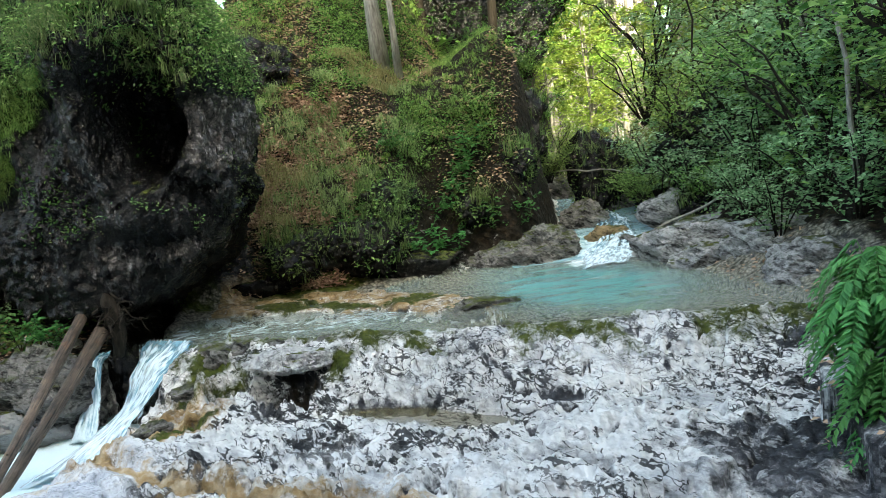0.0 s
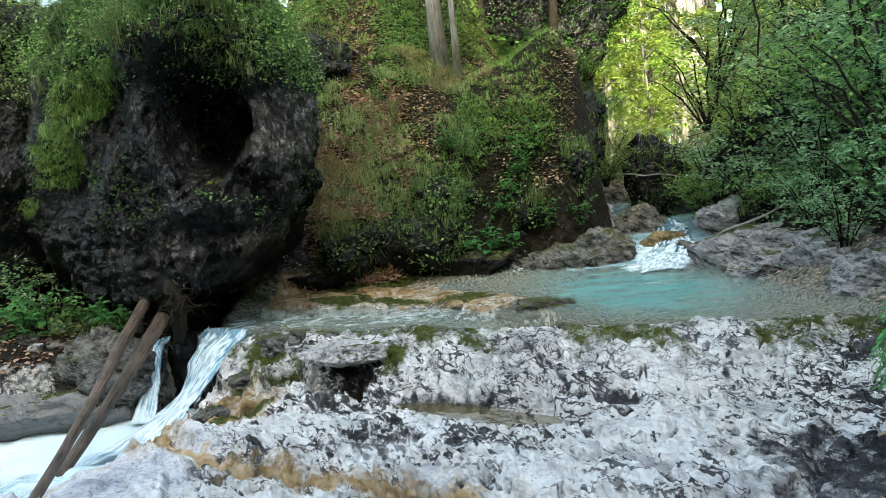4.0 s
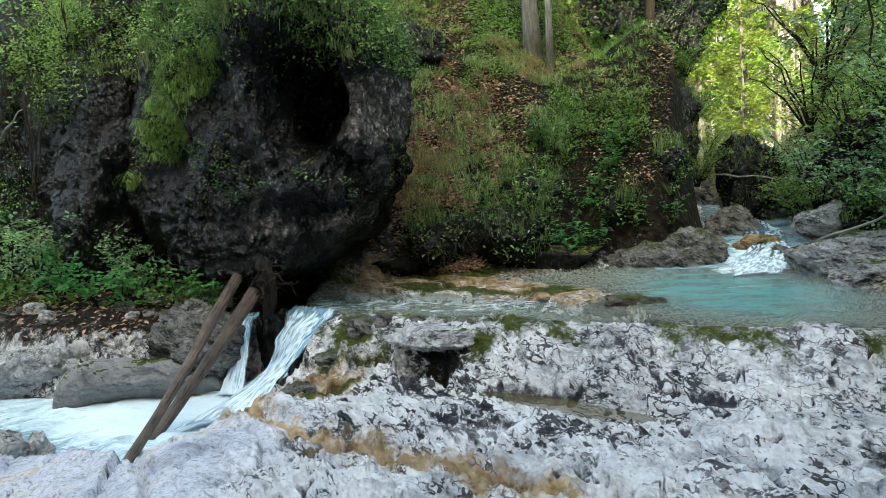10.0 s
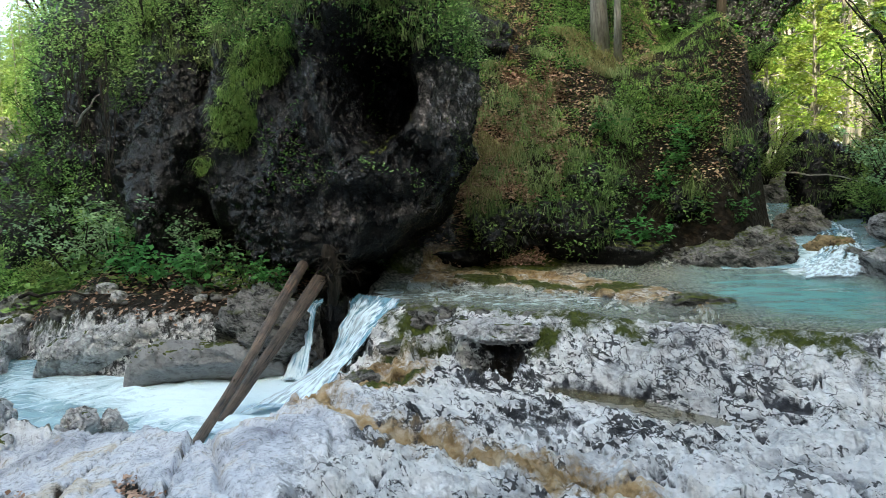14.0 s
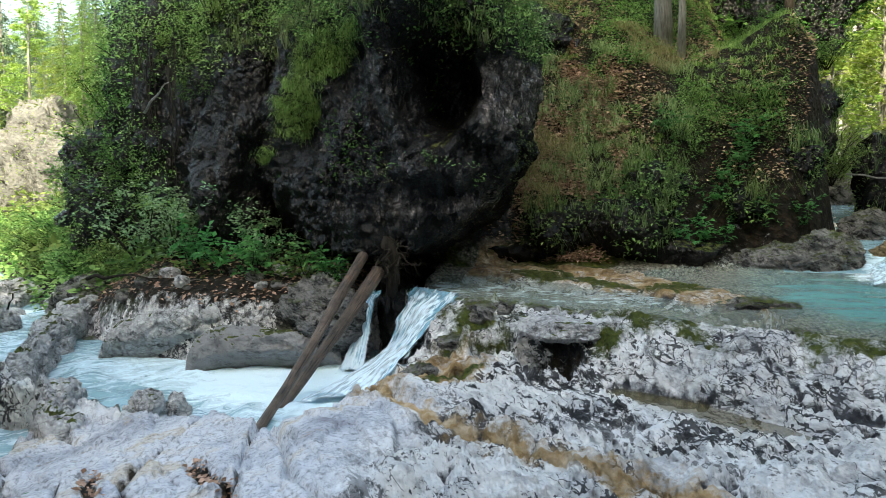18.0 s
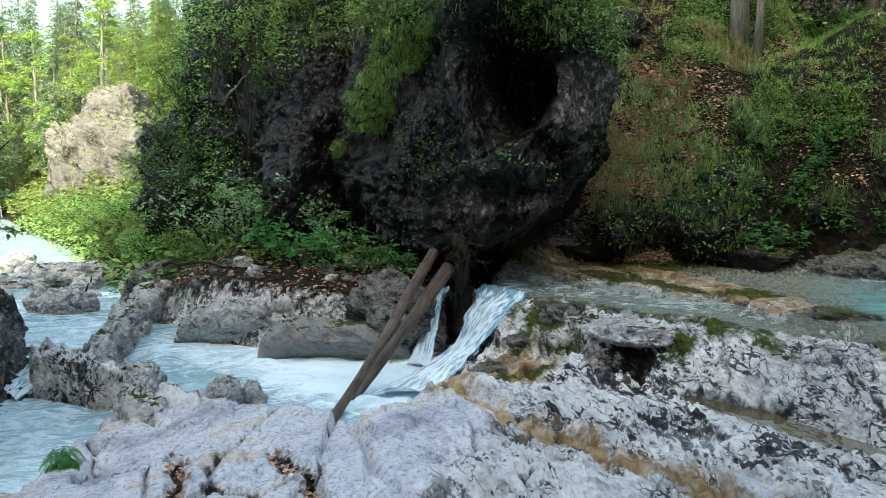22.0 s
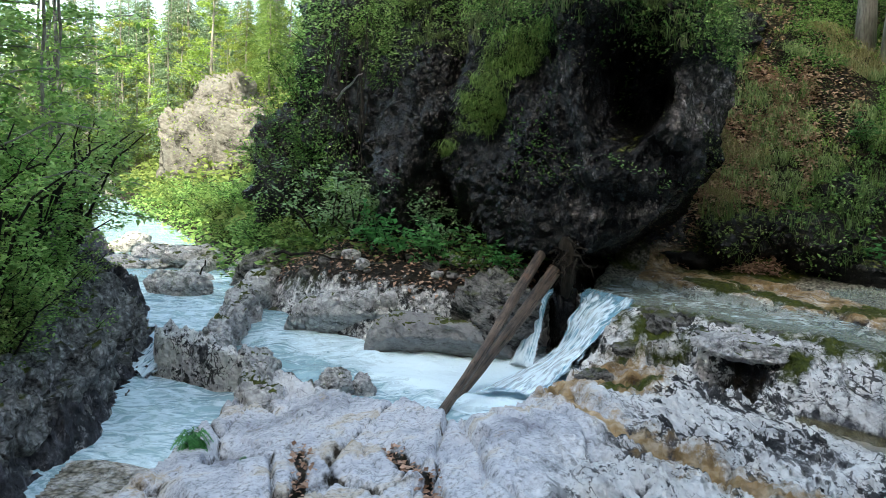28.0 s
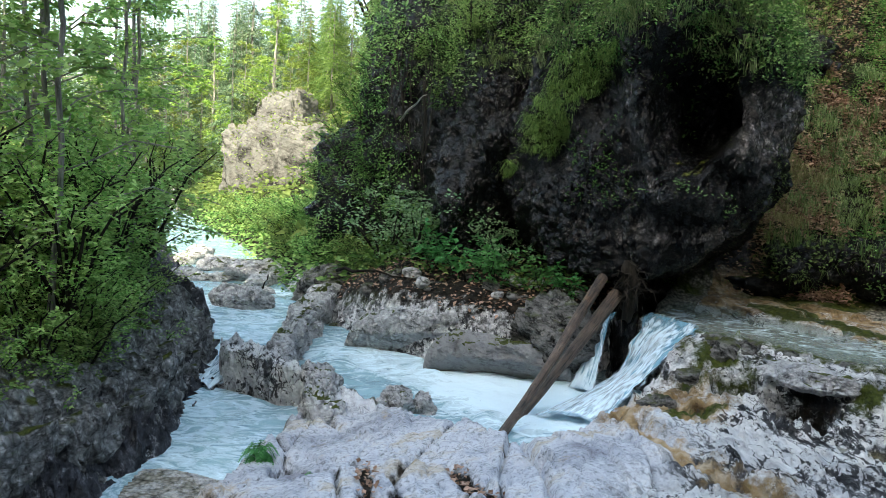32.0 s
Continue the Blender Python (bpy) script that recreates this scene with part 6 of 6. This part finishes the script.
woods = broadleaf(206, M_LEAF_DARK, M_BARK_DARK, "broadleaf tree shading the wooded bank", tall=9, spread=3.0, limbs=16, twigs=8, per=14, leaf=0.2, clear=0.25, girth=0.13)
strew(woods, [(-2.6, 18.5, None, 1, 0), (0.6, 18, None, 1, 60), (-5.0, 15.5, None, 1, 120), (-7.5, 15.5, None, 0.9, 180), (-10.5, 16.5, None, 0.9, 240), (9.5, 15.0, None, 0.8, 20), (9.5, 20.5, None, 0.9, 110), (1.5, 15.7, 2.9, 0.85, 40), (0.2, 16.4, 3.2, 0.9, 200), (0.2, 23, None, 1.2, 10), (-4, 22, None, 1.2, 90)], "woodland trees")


# ---- driftwood logs ----
def log_parts(a, b, r0, r1, seed, knots=5):
    rng = np.random.default_rng(seed)
    n = 26
    a, b = np.asarray(a), np.asarray(b)
    length = np.linalg.norm(b - a)
    z = np.linspace(0, length, n)
    pts = np.stack([np.sin(z * 1.7 + seed) * 0.02, np.cos(z * 1.3 + seed) * 0.02, z], 1)
    v, f = tube(pts, np.linspace(r0, r1, n), 14)
    c = np.concatenate([np.repeat(pts, 14, 0), pts[:1], pts[-1:]])
    g = 1 + 0.5 * (fbm(v * np.array([5, 5, 0.8]), 2.0, 4, seed) - 0.5)
    v = c + (v - c) * g[:, None]
    pieces = [(v, tri(f))]
    for _ in range(knots):
        k = rng.integers(3, n - 3)
        d = unit(1, rng)[0] * np.array([1, 1, 0.3])
        pieces.append((lambda q: (q[0], tri(q[1])))(tube([pts[k], pts[k] + d * r0 * 1.25, pts[k] + d * r0 * 1.5], [r0 * 0.4, r0 * 0.22, r0 * 0.1], 6)))
    return join(pieces)


def lay(ob, a, b):
    q = (Vector(b) - Vector(a)).to_track_quat("Z", "Y")
    ob.matrix_world = Matrix.Translation(a) @ q.to_matrix().to_4x4()


for a, b, r0, r1, seed, label in (((-3.68, 5.45, -0.77), (-3.55, 7.72, 0.45), 0.040, 0.056, 3, "weathered brown driftwood log leaning in the falls"), ((-3.78, 6.15, -0.76), (-3.45, 7.78, 0.31), 0.050, 0.072, 8, "split brown log leaning beside the other")):
    ob = new("driftwood_log", mesh_np("driftwood_log", *log_parts(a, b, r0, r1, seed), M_LOG))
    lay(ob, a, b)
    tagged(ob, label, "log", "driftwood logs")
rng = np.random.default_rng(12)
wad = tagged(new("root_wad"), "tangled dark root wad at the head of the logs", "root wad")
wad.matrix_world = pose(-3.32, 7.86, 0.38)
for i in range(60):
    a = rng.uniform(0, 2 * np.pi)
    d = np.array([math.cos(a), math.sin(a), rng.uniform(-0.6, 0.9)])
    p0 = rng.normal(0, 0.05, 3) * np.array([1.2, 1, 2.2])
    t = np.linspace(0, 1, 7)[:, None]
    ln = rng.uniform(0.10, 0.27)
    pts = p0 + d * ln * t - np.array([0, 0, 1.0]) * ln * 0.5 * t ** 2 + np.cumsum(rng.normal(0, 0.018, (7, 3)), 0)
    v, f = tube(pts, np.linspace(rng.uniform(0.008, 0.022), 0.002, 7), 5)
    part("root", mesh_np("root", v, tri(f), M_BARK_DARK), wad)
v, f = tube(np.array([[0, 0, -0.35], [0.02, 0, -0.15], [0, 0.02, 0.05], [-0.03, 0, 0.2], [-0.05, 0, 0.28]]), [0.05, 0.08, 0.09, 0.07, 0.02], 12)
part("burl", mesh_np("burl", v * (1 + 0.3 * (fbm(v, 9, 3, 5)[:, None] - 0.5)), tri(f), M_BARK_DARK), wad, "dark wet rootstock")
rock("rock", (0.17, 0.3, 0.6), (-3.42, 8.25, -0.42), 29, M_BOULDER, "black wet rock between the two falls", sub=5, crag=0.16, detail=0.3)


# ---- waterfall over the lip ----
def smooth_line(pts, t):
    """Points along a polyline, its corners rounded."""
    pts = np.asarray(pts, float)
    k = np.linspace(0, 1, len(pts))
    u = np.linspace(0, 1, 121)
    q = np.stack([np.interp(u, k, pts[:, j]) for j in range(3)], 1)
    for _ in range(60):
        q[1:-1] = (q[:-2] + 2 * q[1:-1] + q[2:]) / 4
    return np.stack([np.interp(t, u, q[:, j]) for j in range(3)], 1)


def fall_sheet(parent, left, right, seed, body=0.75, white=0.55, nu=40, nv=90, lift=0.0, rough=0.07):
    """One sheet of running or falling water between two edges; ragged at its sides."""
    u, v = (q.ravel() for q in np.meshgrid(np.linspace(0, 1, nu), np.linspace(0, 1, nv), indexing="ij"))
    a, b = smooth_line(left, v), smooth_line(right, v)
    n = fbm(np.stack([u * 5, v * 2.2, 0 * u + seed], 1), 2.0, 4, seed) - 0.5
    side_n = fbm(np.stack([0 * u + seed, v * 6, (u > 0.5) * 3.0], 1), 1.5, 3, seed + 2) - 0.5
    uu = np.clip(u + 0.35 * side_n * abs(2 * u - 1) ** 2, -0.1, 1.1)
    p = a * (1 - uu[:, None]) + b * uu[:, None]
    p[:, 2] += rough * n * smooth(0, 0.15, v) + 0.05 * np.sin(u * 3.14) * smooth(0.1, 0.4, v) + lift
    edge = smooth(0, 0.16, u) * smooth(1, 0.84, u)
    deep = np.clip((0.15 + body * edge) * (0.55 + 0.45 * smooth(0.0, 0.12, v)), 0, 1) * (edge > 0.02)
    foam = np.clip(white + 0.4 * v + 0.7 * n, 0, 1)
    w = float(np.linalg.norm(a - b, axis=1).mean())
    ln = float(np.linalg.norm(np.diff(a[:nv], axis=0), axis=1).sum())
    me = mesh_np("veil", p, grid_faces(nu, nv), M_CASCADE, True, dict(deep=deep, foam=foam), np.stack([u * w * 6 + seed * 1.7, v * ln * 1.1 + seed], 1))
    return part("veil", me, parent)


def waterfall(label, sheets, rough=0.07):
    base = tagged(new("waterfall"), label, "waterfall")
    for k, (left, right, seed, body, white) in enumerate(sheets):
        fall_sheet(base, left, right, seed, body, white, lift=0.014 * k, rough=rough)


FALL_L = [(-3.24, 8.34, 0.07), (-3.26, 8.0, -0.10), (-3.30, 7.62, -0.50), (-3.48, 7.15, -0.64), (-3.64, 6.3, -0.68)]
FALL_R = [(-2.50, 7.80, 0.08), (-2.64, 7.44, -0.06), (-2.82, 7.14, -0.30), (-2.96, 6.8, -0.52), (-3.0, 6.3, -0.64)]
waterfall("white water falling over the mossy rock lip", [(FALL_L, FALL_R, 4, 0.85, 0.36), (FALL_L, FALL_R, 6, 0.38, 0.6)])
waterfall("narrow white fall behind the logs", [([(-3.72, 8.25, 0.0), (-3.64, 7.86, -0.06), (-3.68, 7.66, -0.42), (-3.78, 7.4, -0.72)], [(-3.54, 8.25, 0.02), (-3.50, 7.86, -0.03), (-3.50, 7.66, -0.40), (-3.44, 7.35, -0.70)], k, 0.6, 0.4) for k in (11, 12)])
waterfall("small white cascade running into the turquoise pool", [([(2.62, 14.3, 0.44), (2.5, 12.9, 0.33), (2.25, 11.7, 0.22), (1.85, 10.7, 0.06), (1.62, 9.7, 0.01)], [(3.1, 14.2, 0.44), (3.0, 12.6, 0.32), (2.95, 11.6, 0.21), (2.62, 10.7, 0.06), (2.3, 9.9, 0.01)], 13, 0.36, 0.42)], 0.03)
waterfall("white chute beside the long rock ridge", [([(-7.75, 6.7, -0.70), (-7.5, 6.1, -0.78), (-7.2, 5.5, -0.84)], [(-7.1, 6.3, -0.70), (-6.85, 5.8, -0.78), (-6.7, 5.3, -0.84)], 17, 0.5, 0.45)])
# still water in the hollows of the rock
for cx, cy, rx, ry, turn, z, label in ((-0.25, 5.75, 1.15, 0.36, -38, -0.415, "shallow olive rock pool in the limestone"), (1.30, 4.84, 0.36, 0.28, -8, -0.46, "small dark rock pool in the limestone")):
    a = np.linspace(0, 2 * np.pi, 48, endpoint=False)
    c, s = math.cos(radians(turn)), math.sin(radians(turn))
    ex, ey = rx * np.cos(a), ry * np.sin(a)
    v = np.concatenate([[[cx, cy, z]], np.stack([cx + ex * c - ey * s, cy + ex * s + ey * c, np.full(48, z)], 1)])
    f = np.array([[0, 1 + i, 1 + (i + 1) % 48] for i in range(48)])
    tagged(new("water_rock_pool", mesh_np("water_rock_pool", v, f, M_SEEP, True, dict(deep=np.ones(49), foam=np.zeros(49)))), label, "water", kind="structure")


# ---- big herb on the east bank ----
def frond_parts(seed, fronds=15, length=0.62):
    rng = np.random.default_rng(seed)
    stalks, pos, way, up, L = [], [], [], [], []
    for i in range(fronds):
        a = rng.uniform(0, 2 * np.pi)
        h = rng.uniform(0.15, 0.8)
        d = np.array([math.cos(a), math.sin(a), 0])
        t = np.linspace(0, 1, 17)[:, None]
        p = np.array([0, 0, h]) * np.minimum(t * 2.2, 1) + d * length * rng.uniform(0.6, 1.0) * t - np.array([0, 0, 1.0]) * length * 0.75 * t ** 2.2
        stalks.append((lambda q: (q[0], tri(q[1])))(tube(p, np.linspace(0.007, 0.0015, 17), 4)))
        s = np.cross(d, (0, 0, 1))
        for k in range(4, 17):
            for sg in (-1, 1):
                pos.append(p[k])
                way.append(s * sg * 0.9 + d * 0.55 - np.array([0, 0, 0.35]) + rng.normal(0, 0.08, 3))
                up.append(np.array([0, 0, 1.0]) + d * 0.4 + rng.normal(0, 0.15, 3))
                L.append(0.15 * math.sin(math.pi * (k + 1) / 20) ** 0.7 * rng.uniform(0.8, 1.15) + 0.015)
    L = np.array(L)
    return join(stalks), leaves_mesh(np.array(pos), np.array(way), np.array(up), L, L * 0.40, 0.1, 0.2)


herbs = tagged(new("fern_clump"), "lush bright green ferny herb hanging over the rock", "plant", "ferny herbs")
st, lv = frond_parts(55, 34, 0.7)
part("stalk", mesh_np("stalk", *st, M_HERB), herbs)
part("foliage", mesh_np("foliage", *lv, M_HERB, False), herbs)
strew(herbs, [(2.02, 3.85, 0.28, 0.5, 0), (2.04, 3.7, 0.0, 0.5, 120), (2.25, 4.15, 0.3, 0.6, 220), (2.15, 3.95, 0.45, 0.5, 300), (2.0, 3.6, -0.2, 0.42, 60), (-4.75, 3.85, None, 0.22, 40), (-4.2, 3.75, None, 0.15, 140)], "ferny herbs")


# ---- growth on the boulder and the wall beside it ----
def mesh_points(ob, n, rng, keep):
    """Random points and normals on a mesh, in the world, where keep(points, normals) holds."""
    me = ob.data
    v = np.empty(len(me.vertices) * 3)
    me.vertices.foreach_get("co", v)
    m = np.array(ob.matrix_world)
    v = v.reshape(-1, 3) @ m[:3, :3].T + m[:3, 3]
    f = np.empty(len(me.polygons) * 3, np.int32)
    me.loops.foreach_get("vertex_index", f)
    f = f.reshape(-1, 3)
    a, b, c = v[f[:, 0]], v[f[:, 1]], v[f[:, 2]]
    nr = np.cross(b - a, c - a)
    area = np.linalg.norm(nr, axis=1)
    nr = nr / (area[:, None] + 1e-12)
    ok = np.where(keep((a + b + c) / 3, nr))[0]
    w = area[ok] / area[ok].sum()
    i = ok[rng.choice(len(ok), n, p=w)]
    r1, r2 = np.sqrt(rng.random(n))[:, None], rng.random(n)[:, None]
    return a[i] * (1 - r1) + b[i] * r1 * (1 - r2) + c[i] * r1 * r2, nr[i]


def leafy_cover(name, ob, n, seed, keep, mat, leaf, label, lift=0.12, narrow=0.55):
    rng = np.random.default_rng(seed)
    p, nr = mesh_points(ob, n, rng, keep)
    p = p + nr * rng.uniform(0, lift, n)[:, None]
    way = unit(n, rng) * np.array([1, 1, 0.5]) + nr * 0.5 - np.array([0, 0, 0.2])
    L = leaf * rng.uniform(0.5, 1.3, n)
    return stuff(name, *leaves_mesh(p, way, np.array([0, 0, 1.0]) + rng.normal(0, 0.4, (n, 3)), L, L * narrow, 0.12, 0.2), mat, label, "undergrowth")


TOP = lambda p, n: (p[:, 2] > 2.45 + 0.6 * fbm(p, 1.2, 3, 84) + 0.2 * smooth(-4.0, -4.8, p[:, 0]) - 0.12 * smooth(-3.2, -2.7, p[:, 0])) & (n[:, 2] > -0.35)
DRAPE = lambda p, n: (n[:, 1] < 0.4) & (np.abs(p[:, 0] + 5.05 - 0.72 * (p[:, 2] - 1.5)) < -0.02 + 0.62 * fbm(p, 2.2, 4, 77)) & (p[:, 2] > 1.05 + 0.9 * fbm(p, 2.0, 3, 76)) & (p[:, 2] < 2.9)
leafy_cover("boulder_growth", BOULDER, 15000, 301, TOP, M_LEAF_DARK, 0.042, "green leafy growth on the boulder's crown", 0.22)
leafy_cover("boulder_growth", BOULDER, 9000, 306, lambda p, n: TOP(p, n) & (fbm(p, 1.5, 3, 91) > 0.48), M_LEAF_LIGHT, 0.045, "fresh leaves on the boulder's crown", 0.35)
leafy_cover("boulder_growth", BOULDER, 5500, 302, DRAPE, M_GRASS_SLOPE, 0.035, "moss and grass draped down the boulder's face", 0.12, 0.3)
leafy_cover("wall_growth", WALL, 11000, 343, lambda p, n: (n[:, 1] < 0.5) & (p[:, 2] > 0.6) & (fbm(p, 1.3, 4, 94) > 0.47), M_LEAF, 0.045, "leafy bushes hanging down the rock wall", 0.3)
leafy_cover("wall_growth", SHADED[0], 9000, 341, lambda p, n: fbm(p, 1.2, 3, 92) > 0.36, M_LEAF, 0.055, "bushy growth over the rock shoulder", 0.4)
leafy_cover("wall_growth", SHADED[1], 7000, 342, lambda p, n: (n[:, 1] < 0.5) & (fbm(p, 1.0, 3, 93) > 0.40), M_LEAF_DARK, 0.07, "dark leaves hanging over the shaded rock", 0.25)
for ob, k in ((WALL, 0), (RECESS, 1)):
    leafy_cover("wall_growth", ob, 9000, 303 + k, lambda p, n: (fbm(p, 1.4, 4, 78) > 0.52) & (p[:, 2] > (2.3 if ob == RECESS else 0.9)), M_LEAF_DARK, 0.042, "dark leaves and ivy on the rock wall", 0.2)
    leafy_cover("wall_growth", ob, 9000, 308 + k, lambda p, n: (p[:, 2] > 2.55) & (fbm(p, 1.4, 4, 79) > 0.45), M_LEAF_LIGHT, 0.045, "fresh leaves overhanging the rock wall", 0.4)
rng = np.random.default_rng(310)
p, nr = mesh_points(BOULDER, 900, rng, lambda p, n: TOP(p, n) & (n[:, 1] < 0.4))
stuff("boulder_grass", *blades(p, rng, 0.2, 0.007, 0.9, 11, 1.0, nr), M_GRASS, "long grass hanging from the boulder's crown", "grass")
p, nr = mesh_points(BOULDER, 330, rng, DRAPE)
stuff("boulder_grass", *blades(p, rng, 0.13, 0.006, 0.9, 12, 1.0, nr), M_GRASS_SLOPE, "grass tufts hanging down the boulder's face", "grass")
p, nr = mesh_points(RECESS, 220, rng, lambda p, n: (p[:, 2] > 2.75) & (n[:, 1] < 0.3))
stuff("wall_grass", *blades(p, rng, 0.2, 0.006, 0.8, 12, 1.1, nr), M_GRASS, "long grass hanging over the rock wall", "grass")
p, nr = mesh_points(BOULDER, 300, rng, lambda p, n: (n[:, 1] < 0.2) & (p[:, 2] > 1.2) & (fbm(p, 1.2, 3, 79) > 0.58) & (p[:, 0] < -3.0))
stuff("boulder_herbs", *leaves_mesh(np.repeat(p, 5, 0) + rng.normal(0, 0.04, (1500, 3)), unit(1500, rng) + np.repeat(nr, 5, 0), np.array([0, 0, 1.0]) + rng.normal(0, 0.3, (1500, 3)), rng.uniform(0.03, 0.06, 1500), rng.uniform(0.015, 0.035, 1500)), M_LEAF_DARK, "small herbs rooted in the boulder's cracks", "undergrowth")

leafy_cover("boulder_growth", BOULDER, 260, 344, lambda p, n: (p[:, 0] > -3.2) & (p[:, 0] < -2.35) & (p[:, 2] > 1.15) & (p[:, 2] < 1.5) & (fbm(p, 3.0, 3, 95) > 0.5) & (n[:, 2] > 0.1), M_LEAF, 0.04, "small green plants on the ledge below the hollow", 0.1, 0.4)
# moss cushions, bare roots and dead wood about the boulder
leafy_cover("boulder_moss", BOULDER, 9000, 304, lambda p, n: (n[:, 2] > -0.1) & (p[:, 2] > 1.2) & (fbm(p, 1.1, 3, 80) > 0.52), M_GRASS, 0.03, "moss cushions on the boulder", 0.04, 0.5)
leafy_cover("wall_growth", WALL, 4000, 305, lambda p, n: (n[:, 2] > 0.0) & (p[:, 2] > 2.2), M_LEAF_LIGHT, 0.075, "light green leaves on top of the rock wall", 0.3)
rng = np.random.default_rng(320)
p, nr = mesh_points(BOULDER, 200, rng, lambda p, n: (n[:, 1] < 0.1) & (n[:, 2] > -0.3) & (p[:, 2] > 2.6))
stuff("boulder_grass", *blades(p, rng, 0.24, 0.008, 0.6, 12, 1.1, nr), M_GRASS_PALE, "pale grass hanging over the boulder's brow", "grass")


def strand(name, a, b, sag, r, seed, mat, label, category):
    rng = np.random.default_rng(seed)
    v, f = tube(curve_points(a, b, sag, 9, rng, 0.012), np.linspace(r, r * 0.3, 9), 6)
    return tagged(new(name, mesh_np(name, v, tri(f), mat)), label, category)


rng = np.random.default_rng(330)
for i in range(16):
    x = -6.55 - 1.1 * rng.random()
    y = 9.0 + 0.5 * rng.random() + 0.25 * abs(x + 6.6)
    tagged(strand("hanging_root", (x, y, 2.6 + 0.8 * rng.random()), (x + rng.normal(0, 0.2), y - 0.15, 0.9 + 0.8 * rng.random()), 0.0, 0.009, 331 + i, M_BARK_DARK, "bare root hanging down the rock wall", "root"), group="hanging roots")
strand("dead_branch", (-6.9, 8.8, 2.1), (-6.2, 8.3, 2.4), 0.04, 0.02, 351, M_BARK, "pale dead branch jutting from the rock wall", "branch")
strand("dead_branch", (-9.7, 9.1, -0.9), (-9.5, 9.2, -0.35), 0.0, 0.03, 352, M_BARK_DARK, "dark stick standing in the weir", "branch")
strand("dead_branch", (-7.4, 8.2, 0.05), (-6.3, 8.1, 0.1), 0.04, 0.025, 353, M_BARK_DARK, "dark fallen branch lying on the bank", "branch")
strand("dead_branch", (2.6, 9.9, 0.35), (4.2, 9.3, 0.9), 0.05, 0.022, 354, M_BARK, "pale fallen branch lying over the bedrock", "branch")
strand("dead_branch", (2.0, 14.0, 1.2), (3.6, 13.0, 0.9), 0.1, 0.018, 355, M_BARK, "pale dead branch across the gorge mouth", "branch")

for ob in [o for o in scene.objects if o.name.startswith(("rock_ledge", "rock_outcrop"))]:
    leafy_cover("ledge_growth", ob, 1100, 400 + len(ob.name), lambda p, n: (n[:, 2] > -0.45) & (fbm(p, 1.6, 3, 88) > 0.42), M_LEAF, 0.055, "moss and herbs growing on the dark ledge", 0.1)
    rng = np.random.default_rng(int(ob.location.x * 100) % 97)
    p, nr = mesh_points(ob, 40, rng, lambda p, n: (n[:, 2] > 0.0) & (n[:, 1] < 0.3))
    stuff("ledge_grass", *blades(p, rng, 0.3, 0.008, 0.7, 10, 1.0, nr), M_GRASS, "grass hanging over the dark ledge", "grass")

for k, ob in enumerate([o for o in scene.objects if o.name.startswith("cliff")]):
    leafy_cover("cliff_growth", ob, 1300, 430 + k, lambda p, n: (n[:, 2] > 0.3) | (fbm(p, 0.9, 4, 85) > 0.58), M_LEAF_BRIGHT, 0.12, "sunlit growth clinging to the pale cliff", 0.4)
